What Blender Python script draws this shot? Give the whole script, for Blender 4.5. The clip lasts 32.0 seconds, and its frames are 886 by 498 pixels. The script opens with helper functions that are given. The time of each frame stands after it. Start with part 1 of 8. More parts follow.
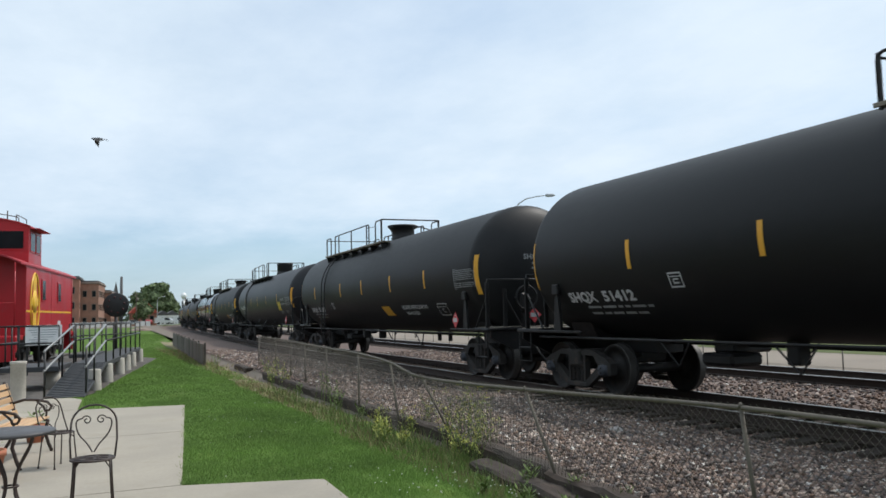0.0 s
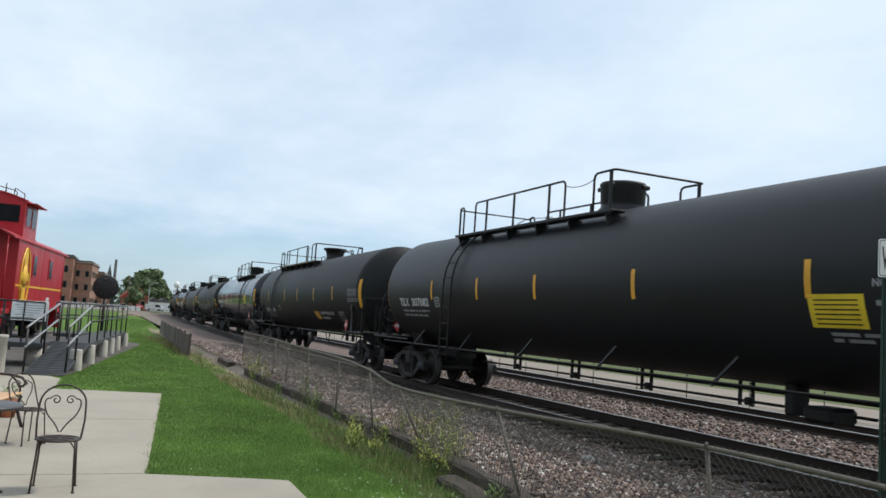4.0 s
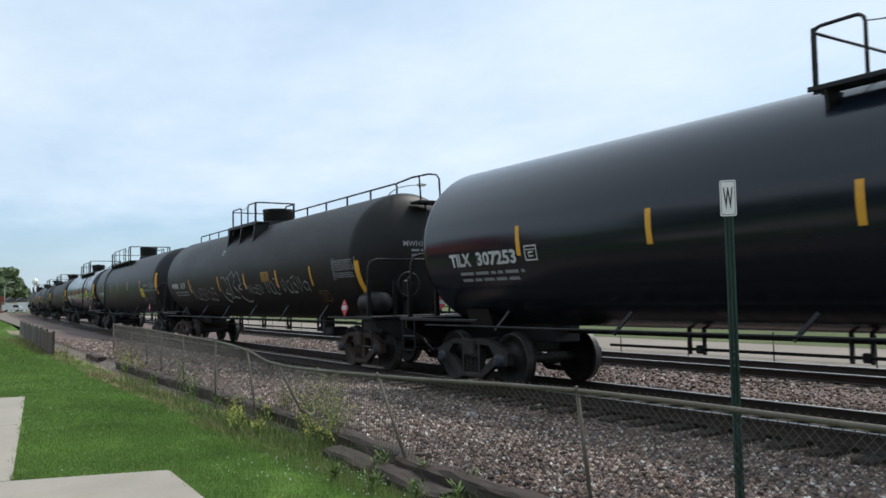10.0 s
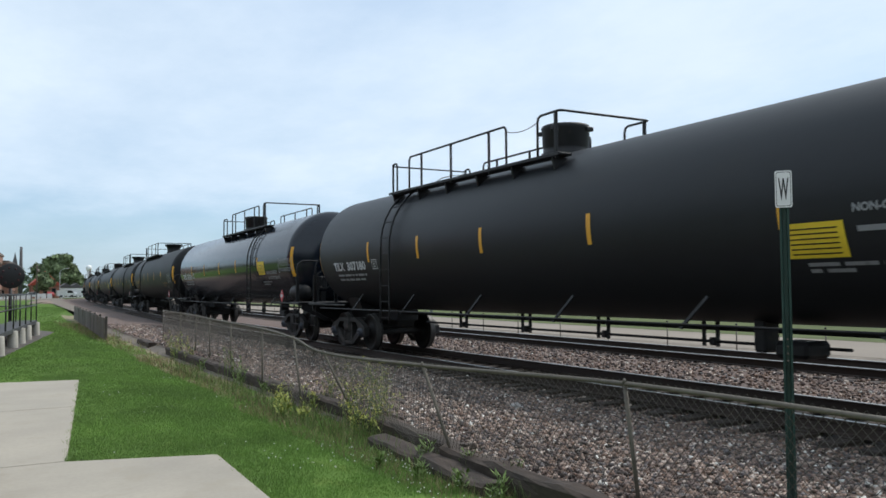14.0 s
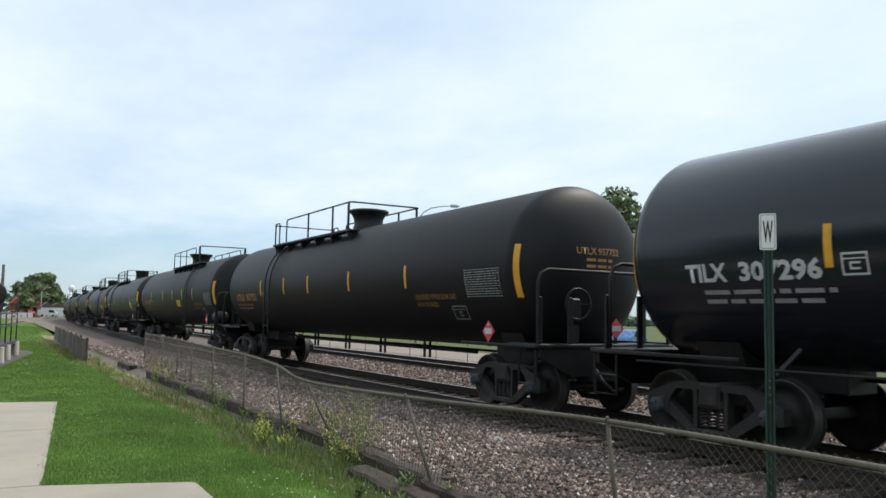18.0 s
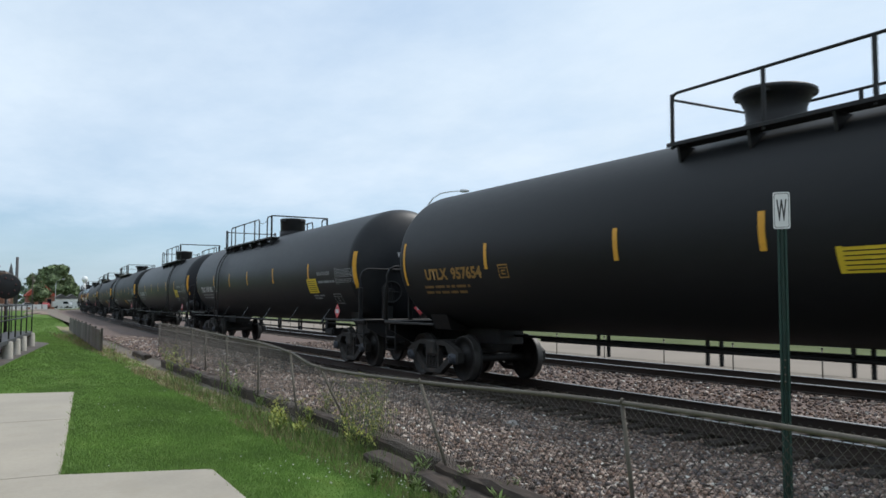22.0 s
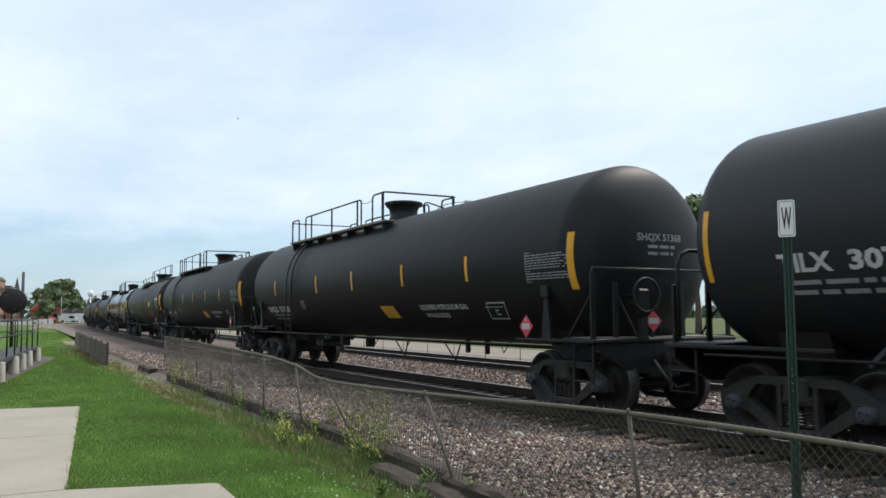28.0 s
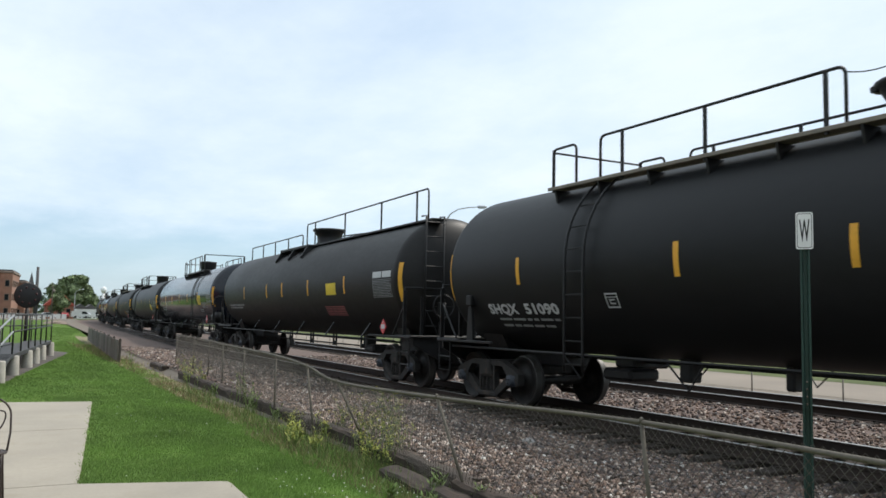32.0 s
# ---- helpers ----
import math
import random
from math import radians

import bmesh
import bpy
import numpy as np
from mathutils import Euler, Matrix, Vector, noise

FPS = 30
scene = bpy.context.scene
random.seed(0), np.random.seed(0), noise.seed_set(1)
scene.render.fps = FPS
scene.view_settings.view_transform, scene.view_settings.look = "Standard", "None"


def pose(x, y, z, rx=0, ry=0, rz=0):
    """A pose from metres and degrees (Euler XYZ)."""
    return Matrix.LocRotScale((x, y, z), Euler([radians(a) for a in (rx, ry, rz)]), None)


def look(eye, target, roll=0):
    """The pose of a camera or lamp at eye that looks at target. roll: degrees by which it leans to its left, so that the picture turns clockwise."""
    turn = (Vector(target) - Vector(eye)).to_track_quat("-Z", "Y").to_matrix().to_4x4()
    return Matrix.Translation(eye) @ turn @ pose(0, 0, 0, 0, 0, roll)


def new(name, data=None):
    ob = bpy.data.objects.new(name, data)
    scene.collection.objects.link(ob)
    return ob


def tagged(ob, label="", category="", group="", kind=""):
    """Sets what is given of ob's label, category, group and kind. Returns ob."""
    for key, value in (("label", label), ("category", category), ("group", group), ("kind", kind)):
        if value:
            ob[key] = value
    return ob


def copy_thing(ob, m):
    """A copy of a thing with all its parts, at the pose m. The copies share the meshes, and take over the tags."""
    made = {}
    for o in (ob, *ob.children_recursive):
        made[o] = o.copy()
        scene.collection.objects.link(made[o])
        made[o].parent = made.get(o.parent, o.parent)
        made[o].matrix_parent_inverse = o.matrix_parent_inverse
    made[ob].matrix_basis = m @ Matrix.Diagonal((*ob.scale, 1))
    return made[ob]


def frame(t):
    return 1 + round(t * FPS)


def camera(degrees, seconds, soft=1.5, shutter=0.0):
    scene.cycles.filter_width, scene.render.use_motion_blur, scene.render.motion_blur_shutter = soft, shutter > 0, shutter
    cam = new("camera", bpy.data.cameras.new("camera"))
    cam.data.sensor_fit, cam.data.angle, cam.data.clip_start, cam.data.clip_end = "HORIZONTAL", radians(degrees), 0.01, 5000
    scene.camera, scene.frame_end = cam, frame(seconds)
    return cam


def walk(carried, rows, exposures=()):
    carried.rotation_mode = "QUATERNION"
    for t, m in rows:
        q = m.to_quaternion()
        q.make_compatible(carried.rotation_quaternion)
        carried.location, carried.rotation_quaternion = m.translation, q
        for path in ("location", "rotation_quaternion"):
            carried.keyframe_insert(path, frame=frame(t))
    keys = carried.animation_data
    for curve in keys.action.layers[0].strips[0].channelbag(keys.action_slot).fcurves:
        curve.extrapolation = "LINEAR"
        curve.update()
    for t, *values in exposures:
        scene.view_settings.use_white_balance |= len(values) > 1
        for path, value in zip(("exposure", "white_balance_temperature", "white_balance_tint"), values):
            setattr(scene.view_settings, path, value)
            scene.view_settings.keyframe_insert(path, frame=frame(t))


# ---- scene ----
cam = camera(57.0, 32.0, soft=1.6, shutter=0.1)
PATH = [
    (0.0, pose(-0.123, 0.059, 1.510, 94.43, 1.38, -24.00)),
    (0.5, pose(-0.129, 0.063, 1.508, 94.01, 1.80, -23.89)),
    (1.0, pose(-0.115, 0.055, 1.518, 93.81, 0.20, -24.43)),
    (1.5, pose(-0.077, 0.029, 1.504, 93.74, -1.61, -27.35)),
    (2.0, pose(-0.027, 0.029, 1.514, 94.20, -2.71, -26.30)),
    (2.5, pose(-0.025, -0.001, 1.502, 96.58, -1.07, -20.94)),
    (4.5, pose(-0.042, 0.011, 1.519, 94.61, -4.05, -25.79)),
    (5.0, pose(-0.038, 0.020, 1.508, 93.90, -2.61, -27.08)),
    (5.5, pose(-0.039, 0.006, 1.507, 95.85, -1.77, -27.11)),
    (6.0, pose(-0.031, 0.007, 1.498, 94.43, -1.42, -28.13)),
    (6.5, pose(-0.025, -0.005, 1.501, 94.54, -0.88, -28.52)),
    (7.0, pose(-0.022, 0.000, 1.503, 93.66, -0.62, -28.62)),
    (7.5, pose(0.001, 0.009, 1.496, 92.60, 0.82, -29.53)),
    (8.0, pose(0.007, 0.022, 1.489, 92.43, 1.02, -29.19)),
    (8.5, pose(0.028, 0.028, 1.489, 92.44, 1.85, -29.77)),
    (9.0, pose(0.012, -0.001, 1.498, 93.32, 0.64, -30.70)),
    (9.5, pose(0.000, -0.011, 1.496, 93.50, 0.52, -30.86)),
    (10.0, pose(0.019, -0.033, 1.491, 93.44, 1.09, -32.92)),
    (10.5, pose(-0.000, -0.023, 1.495, 93.53, -0.17, -30.85)),
    (11.0, pose(-0.001, -0.007, 1.497, 93.35, 0.67, -30.03)),
    (11.5, pose(0.002, -0.008, 1.494, 93.53, 0.88, -30.13)),
    (12.0, pose(0.010, -0.012, 1.492, 93.20, 0.76, -30.87)),
    (12.5, pose(0.016, -0.036, 1.490, 92.94, 0.02, -32.46)),
    (13.0, pose(0.007, -0.015, 1.490, 92.99, 0.22, -30.81)),
    (13.5, pose(0.014, 0.001, 1.488, 92.76, 0.35, -29.82)),
    (15.5, pose(0.021, 0.003, 1.498, 92.98, 0.87, -30.19)),
    (16.0, pose(0.020, 0.000, 1.498, 93.09, 0.04, -30.45)),
    (16.5, pose(0.011, 0.006, 1.503, 94.51, -0.72, -29.60)),
    (17.0, pose(0.009, -0.005, 1.508, 94.73, -0.61, -31.08)),
    (17.5, pose(-0.007, -0.020, 1.508, 95.07, -0.49, -31.00)),
    (18.0, pose(0.001, -0.015, 1.504, 94.92, -1.16, -30.92)),
    (18.5, pose(0.009, -0.027, 1.503, 95.21, -1.00, -32.22)),
    (19.0, pose(0.016, -0.010, 1.503, 95.53, -0.94, -32.34)),
    (19.5, pose(-0.001, -0.018, 1.505, 95.45, -0.26, -31.78)),
    (20.0, pose(0.003, -0.004, 1.505, 95.13, 0.92, -30.96)),
    (20.5, pose(0.000, -0.010, 1.504, 94.83, 0.49, -30.95)),
    (21.0, pose(-0.001, -0.004, 1.501, 94.41, -0.28, -30.75)),
    (21.5, pose(-0.003, -0.014, 1.500, 94.53, 0.74, -30.50)),
    (22.0, pose(-0.001, -0.002, 1.499, 93.88, -0.25, -30.11)),
    (22.5, pose(0.016, 0.031, 1.498, 93.93, 0.03, -28.67)),
    (23.0, pose(0.008, 0.016, 1.501, 94.52, 0.43, -28.76)),
    (23.5, pose(-0.004, 0.002, 1.502, 94.80, -0.41, -29.18)),
    (24.0, pose(-0.002, -0.000, 1.497, 94.43, -0.10, -29.85)),
    (24.5, pose(0.008, -0.005, 1.493, 93.86, -0.40, -30.61)),
    (25.0, pose(-0.008, -0.002, 1.502, 94.64, -1.48, -29.99)),
    (25.5, pose(0.002, -0.001, 1.502, 94.66, -1.36, -30.14)),
    (27.5, pose(-0.004, -0.008, 1.499, 94.83, -0.26, -30.16)),
    (28.0, pose(0.006, 0.002, 1.500, 94.66, 0.24, -29.74)),
    (28.5, pose(-0.004, -0.002, 1.503, 95.60, -0.20, -29.65)),
    (29.0, pose(0.023, 0.009, 1.486, 94.39, 0.48, -30.12)),
    (29.5, pose(0.023, 0.017, 1.492, 93.87, 0.68, -29.47)),
    (30.0, pose(0.023, 0.022, 1.495, 94.00, 0.68, -29.37)),
    (30.5, pose(-0.007, 0.007, 1.495, 94.90, -0.47, -29.01)),
    (31.0, pose(-0.020, 0.008, 1.506, 94.50, -0.83, -28.57)),
    (31.5, pose(-0.028, 0.006, 1.500, 95.18, -1.02, -28.65)),
    (32.0, pose(-0.027, 0.003, 1.497, 94.97, -1.14, -29.01)),
]
# stops and white balance, as the camera's own settings drift
LIGHT = [(0.0, -0.05, 6530, 10), (6.0, -0.03, 6530, 10), (7.0, -0.04, 6420, 10), (9.0, -0.02, 6380, 10), (12.0, -0.05, 6380, 10), (16.0, -0.03, 6330, 10), (17.0, -0.12, 6300, 10), (18.0, 0.08, 6660, 10), (19.0, 0.02, 6530, 10),
         (20.0, 0.0, 6400, 10), (21.0, 0.0, 6480, 10), (22.0, -0.1, 6370, 10), (23.0, -0.12, 6350, 10), (24.0, 0.1, 6720, 10), (25.0, -0.08, 6300, 10), (25.5, -0.04, 6350, 10), (27.5, 0.06, 6620, 10), (28.0, 0.07, 6620, 10),
         (29.0, 0.08, 6720, 10), (30.0, -0.06, 6350, 10), (31.0, 0.06, 6570, 10), (32.0, 0.11, 6720, 10)]
walk(cam, PATH, LIGHT)

# ---------------------------------------------------------------- sky and sun
SUN_EL, SUN_AZ = 54.0, 84.0      # degrees; azimuth clockwise from +y
world = bpy.data.worlds.new("sky")
scene.world = world
world.use_nodes = True


def make_sky():
    nt = world.node_tree
    nt.nodes.clear()
    N, L = nt.nodes.new, nt.links.new
    out, bg = N("ShaderNodeOutputWorld"), N("ShaderNodeBackground")
    sky = N("ShaderNodeTexSky")
    sky.sky_type, sky.sun_disc = "NISHITA", False
    sky.sun_elevation, sky.sun_rotation = radians(SUN_EL), radians(SUN_AZ)
    sky.air_density, sky.dust_density, sky.ozone_density = 1.0, 1.5, 1.5
    clear = N("ShaderNodeVectorMath")
    clear.operation = "SCALE"
    clear.inputs["Scale"].default_value = 0.13
    L(sky.outputs[0], clear.inputs[0])
    tint = N("ShaderNodeMix")
    tint.data_type, tint.blend_type = "RGBA", "MULTIPLY"
    tint.inputs["Factor"].default_value = 1.0
    L(clear.outputs[0], tint.inputs["A"])
    tint.inputs["B"].default_value = (0.58, 0.88, 1.10, 1)
    co = N("ShaderNodeTexCoord")
    sep = N("ShaderNodeSeparateXYZ")
    L(co.outputs["Generated"], sep.inputs[0])
    # project the view direction on a flat cloud deck: streaks flatten towards the horizon
    lift = N("ShaderNodeMath"); lift.operation = "ADD"; lift.inputs[1].default_value = 0.16
    L(sep.outputs["Z"], lift.inputs[0])
    deck = N("ShaderNodeVectorMath"); deck.operation = "DIVIDE"
    comb = N("ShaderNodeCombineXYZ")
    for i in range(3):
        L(lift.outputs[0], comb.inputs[i])
    L(co.outputs["Generated"], deck.inputs[0]); L(comb.outputs[0], deck.inputs[1])
    big = N("ShaderNodeTexNoise"); big.inputs["Scale"].default_value = 0.75; big.inputs["Detail"].default_value = 7; big.inputs["Roughness"].default_value = 0.55
    fine = N("ShaderNodeTexNoise"); fine.inputs["Scale"].default_value = 2.6; fine.inputs["Detail"].default_value = 8; fine.inputs["Roughness"].default_value = 0.6
    shift = N("ShaderNodeMapping"); shift.inputs["Location"].default_value = (3.1, 0.6, 0.0); shift.inputs["Scale"].default_value = (1.0, 0.75, 1.0)
    L(deck.outputs[0], shift.inputs[0])
    L(shift.outputs[0], big.inputs[0]); L(shift.outputs[0], fine.inputs[0])
    add = N("ShaderNodeMath"); add.operation = "MULTIPLY_ADD"; add.inputs[1].default_value = 0.35
    L(fine.outputs[0], add.inputs[0]); L(big.outputs[0], add.inputs[2])
    cover = N("ShaderNodeValToRGB")
    cover.color_ramp.elements[0].position, cover.color_ramp.elements[0].color = 0.40, (0.70, 0.70, 0.70, 1)
    cover.color_ramp.elements[1].position, cover.color_ramp.elements[1].color = 0.74, (1, 1, 1, 1)
    L(add.outputs[0], cover.inputs[0])
    # a clear band low over the horizon, under the cloud deck's edge
    low = N("ShaderNodeValToRGB")
    e = low.color_ramp.elements
    e[0].position, e[0].color = 0.0, (0.58, 0.58, 0.58, 1)
    e[1].position, e[1].color = 0.17, (1, 1, 1, 1)
    m = e.new(0.085); m.color = (0.55, 0.55, 0.55, 1)
    m = e.new(0.12); m.color = (0.9, 0.9, 0.9, 1)
    wob = N("ShaderNodeMath"); wob.operation = "MULTIPLY_ADD"; wob.inputs[1].default_value = 0.05
    L(fine.outputs[0], wob.inputs[0]); L(sep.outputs["Z"], wob.inputs[2])
    sub = N("ShaderNodeMath"); sub.operation = "SUBTRACT"; sub.inputs[1].default_value = 0.025
    L(wob.outputs[0], sub.inputs[0]); L(sub.outputs[0], low.inputs[0])
    mask = N("ShaderNodeMath"); mask.operation = "MULTIPLY"
    L(cover.outputs[0], mask.inputs[0]); L(low.outputs[0], mask.inputs[1])
    body = N("ShaderNodeValToRGB")
    body.color_ramp.elements[0].position, body.color_ramp.elements[0].color = 0.22, (0.735, 0.872, 1.0, 1)
    body.color_ramp.elements[1].position, body.color_ramp.elements[1].color = 0.74, (0.825, 0.952, 1.08, 1)
    L(fine.outputs[0], body.inputs[0])
    mix = N("ShaderNodeMix"); mix.data_type = "RGBA"
    L(mask.outputs[0], mix.inputs["Factor"]); L(tint.outputs["Result"], mix.inputs["A"]); L(body.outputs[0], mix.inputs["B"])
    L(mix.outputs["Result"], bg.inputs["Color"])
    bg.inputs["Strength"].default_value = 1.0
    L(bg.outputs[0], out.inputs["Surface"])


make_sky()
sun = new("sun", bpy.data.lights.new("sun", "SUN"))
sun.data.energy, sun.data.angle, sun.data.color = 2.75, radians(6), (1.0, 0.955, 0.89)
sun.matrix_basis = look((0, 0, 60), (-60 * math.sin(radians(SUN_AZ)) / math.tan(radians(SUN_EL)), -60 * math.cos(radians(SUN_AZ)) / math.tan(radians(SUN_EL)), 0))
scene.view_settings.exposure = 0.0

# ---------------------------------------------------------------- materials
def material(name, color, rough=0.6, metal=0.0, vary=0.25, scale=3.0, fine=40.0, bump=0.0, second=None, second_amount=0.5,
             obj_random=0.0, island_random=0.0, rough_vary=0.15, stretch=(1, 1, 1), spec=0.5, coat=0.0):
    """A surface with colour variation at two scales, worn patches of a second colour, uneven gloss and fine relief."""
    m = bpy.data.materials.new(name)
    m.use_nodes = True
    nt = m.node_tree
    N, L = nt.nodes.new, nt.links.new
    b = nt.nodes["Principled BSDF"]
    b.inputs["Metallic"].default_value = metal
    b.inputs["Specular IOR Level"].default_value = spec
    b.inputs["Coat Weight"].default_value = coat
    b.inputs["Coat Roughness"].default_value = 0.08
    co, mp = N("ShaderNodeTexCoord"), N("ShaderNodeMapping")
    mp.inputs["Scale"].default_value = stretch
    L(co.outputs["Object"], mp.inputs[0])
    n1, n2 = N("ShaderNodeTexNoise"), N("ShaderNodeTexNoise")
    n1.inputs["Scale"].default_value, n1.inputs["Detail"].default_value = scale, 6
    n2.inputs["Scale"].default_value, n2.inputs["Detail"].default_value = fine, 4
    L(mp.outputs[0], n1.inputs[0]); L(mp.outputs[0], n2.inputs[0])
    s = N("ShaderNodeMath"); s.operation = "MULTIPLY_ADD"; s.inputs[1].default_value = 0.45
    L(n2.outputs[0], s.inputs[0]); L(n1.outputs[0], s.inputs[2])
    fac = s.outputs[0]
    if obj_random:
        oi = N("ShaderNodeObjectInfo")
        a = N("ShaderNodeMath"); a.operation = "MULTIPLY_ADD"; a.inputs[1].default_value = obj_random
        L(oi.outputs["Random"], a.inputs[0]); L(fac, a.inputs[2]); fac = a.outputs[0]
        a2 = N("ShaderNodeMath"); a2.operation = "SUBTRACT"; a2.inputs[1].default_value = obj_random / 2
        L(fac, a2.inputs[0]); fac = a2.outputs[0]
    if island_random:
        ge = N("ShaderNodeNewGeometry")
        a = N("ShaderNodeMath"); a.operation = "MULTIPLY_ADD"; a.inputs[1].default_value = island_random
        L(ge.outputs["Random Per Island"], a.inputs[0]); L(fac, a.inputs[2]); fac = a.outputs[0]
        a2 = N("ShaderNodeMath"); a2.operation = "SUBTRACT"; a2.inputs[1].default_value = island_random / 2
        L(fac, a2.inputs[0]); fac = a2.outputs[0]
    ramp = N("ShaderNodeValToRGB")
    e = ramp.color_ramp.elements
    lo = [c * (1 - vary) for c in color[:3]] + [1]
    hi = [min(1, c * (1 + vary)) for c in color[:3]] + [1]
    e[0].position, e[0].color = 0.45, lo
    e[1].position, e[1].color = 0.98, hi
    L(fac, ramp.inputs[0])
    col = ramp.outputs[0]
    if second:
        n3 = N("ShaderNodeTexNoise")
        n3.inputs["Scale"].default_value, n3.inputs["Detail"].default_value, n3.inputs["Roughness"].default_value = scale * 2.3, 9, 0.65
        L(mp.outputs[0], n3.inputs[0])
        r3 = N("ShaderNodeValToRGB")
        r3.color_ramp.elements[0].position = 0.62 - 0.22 * second_amount
        r3.color_ramp.elements[1].position = 0.72 - 0.08 * second_amount
        L(n3.outputs[0], r3.inputs[0])
        mx = N("ShaderNodeMix"); mx.data_type = "RGBA"
        k = N("ShaderNodeMath"); k.operation = "MULTIPLY"; k.inputs[1].default_value = min(1.0, 0.35 + second_amount)
        L(r3.outputs[0], k.inputs[0]); L(k.outputs[0], mx.inputs["Factor"])
        L(col, mx.inputs["A"]); mx.inputs["B"].default_value = (*second[:3], 1)
        col = mx.outputs["Result"]
    L(col, b.inputs["Base Color"])
    rr = N("ShaderNodeMapRange")
    rr.inputs["From Min"].default_value, rr.inputs["From Max"].default_value = 0.3, 1.0
    rr.inputs["To Min"].default_value, rr.inputs["To Max"].default_value = max(0.02, rough - rough_vary), min(1, rough + rough_vary)
    L(s.outputs[0], rr.inputs["Value"]); L(rr.outputs[0], b.inputs["Roughness"])
    if bump:
        bp = N("ShaderNodeBump")
        bp.inputs["Strength"].default_value, bp.inputs["Distance"].default_value = 0.6, bump
        L(s.outputs[0], bp.inputs["Height"]); L(bp.outputs[0], b.inputs["Normal"])
    return m


M_TANK = material("matte_black_tank_paint", (0.0115, 0.0121, 0.0132), 0.5, vary=0.3, obj_random=0.3, scale=0.5, fine=9, second=(0.017, 0.0166, 0.0165), second_amount=0.25, stretch=(1, 0.35, 1), rough_vary=0.06, spec=0.23)
M_TANK_SATIN = material("satin_black_tank_paint", (0.0143, 0.0158, 0.0184), 0.46, vary=0.28, obj_random=0.3, scale=0.5, fine=9, second=(0.021, 0.0208, 0.021), second_amount=0.25, stretch=(1, 0.35, 1), rough_vary=0.06, spec=0.29)
M_TANK_WORN = material("dusty_black_tank_paint", (0.0135, 0.0128, 0.0125), 0.5, vary=0.3, scale=0.6, fine=9, second=(0.024, 0.021, 0.019), second_amount=0.3, stretch=(1, 0.4, 1), rough_vary=0.1, spec=0.26)
M_TANK_GLOSS = material("glossy_black_tank_paint", (0.0085, 0.0118, 0.0185), 0.16, spec=0.42, vary=0.2, scale=0.5, fine=6, stretch=(1, 0.35, 1), rough_vary=0.05)
M_STEEL_BLACK = material("black_painted_steel", (0.0095, 0.0096, 0.0105), 0.5, vary=0.35, scale=4, fine=30, second=(0.04, 0.027, 0.02), second_amount=0.22, spec=0.35)
M_TRUCK = material("grimy_truck_casting", (0.021, 0.0195, 0.018), 0.72, vary=0.4, scale=3, fine=28, second=(0.07, 0.045, 0.032), second_amount=0.4, bump=0.004)
M_TRUCK_RUST = material("rusty_truck_casting", (0.042, 0.028, 0.021), 0.8, vary=0.4, scale=3, fine=28, second=(0.10, 0.058, 0.038), second_amount=0.5, bump=0.004)
M_WHEEL = material("dark_wheel_steel", (0.013, 0.012, 0.0115), 0.6, vary=0.4, scale=4, fine=30, second=(0.05, 0.033, 0.025), second_amount=0.3, spec=0.35)
M_TREAD = material("polished_wheel_tread", (0.07, 0.067, 0.063), 0.5, metal=0.5, vary=0.2)
M_BLUE = material("faded_blue_bearing_cap", (0.04, 0.047, 0.06), 0.55, vary=0.3, scale=8)
M_WHITE = material("white_stencil_paint", (0.52, 0.53, 0.54), 0.6, vary=0.12, scale=2, fine=30, second=(0.2, 0.2, 0.2), second_amount=0.15)
M_GREYPAINT = material("dirty_white_stencil_paint", (0.27, 0.28, 0.285), 0.65, vary=0.2, scale=2, fine=30, second=(0.08, 0.08, 0.08), second_amount=0.3)
M_YELLOW = material("amber_reflective_tape", (0.72, 0.36, 0.03), 0.45, vary=0.15, scale=3, fine=25)
M_YSTENCIL = material("faded_yellow_stencil_paint", (0.34, 0.19, 0.045), 0.6, vary=0.25, scale=3, fine=25, second=(0.08, 0.055, 0.03), second_amount=0.3)
M_YFADED = material("dirty_yellow_stencil_paint", (0.20, 0.115, 0.035), 0.65, vary=0.3, scale=3, fine=25, second=(0.03, 0.025, 0.02), second_amount=0.3)
M_PLACARD = material("yellow_placard_paint", (0.75, 0.55, 0.03), 0.55, vary=0.1, scale=3)
M_AMBER = material("amber_placard_paint", (0.62, 0.33, 0.03), 0.55, vary=0.15, scale=3)
M_RED = material("red_placard", (0.62, 0.07, 0.08), 0.5, vary=0.15, scale=6)
M_FLAG = material("faded_pink_paint", (0.30, 0.09, 0.09), 0.65, vary=0.25, scale=5)
M_RAIL = material("rusty_rail_side", (0.034, 0.023, 0.018), 0.75, vary=0.35, scale=3, fine=40)
M_RAILTOP = material("worn_rail_head", (0.36, 0.35, 0.34), 0.38, metal=1.0, vary=0.12, stretch=(1, 0.2, 1))
M_TIE = material("creosoted_tie_wood", (0.045, 0.034, 0.028), 0.9, vary=0.45, scale=3, fine=40, bump=0.01, obj_random=0.3, stretch=(1, 8, 1))


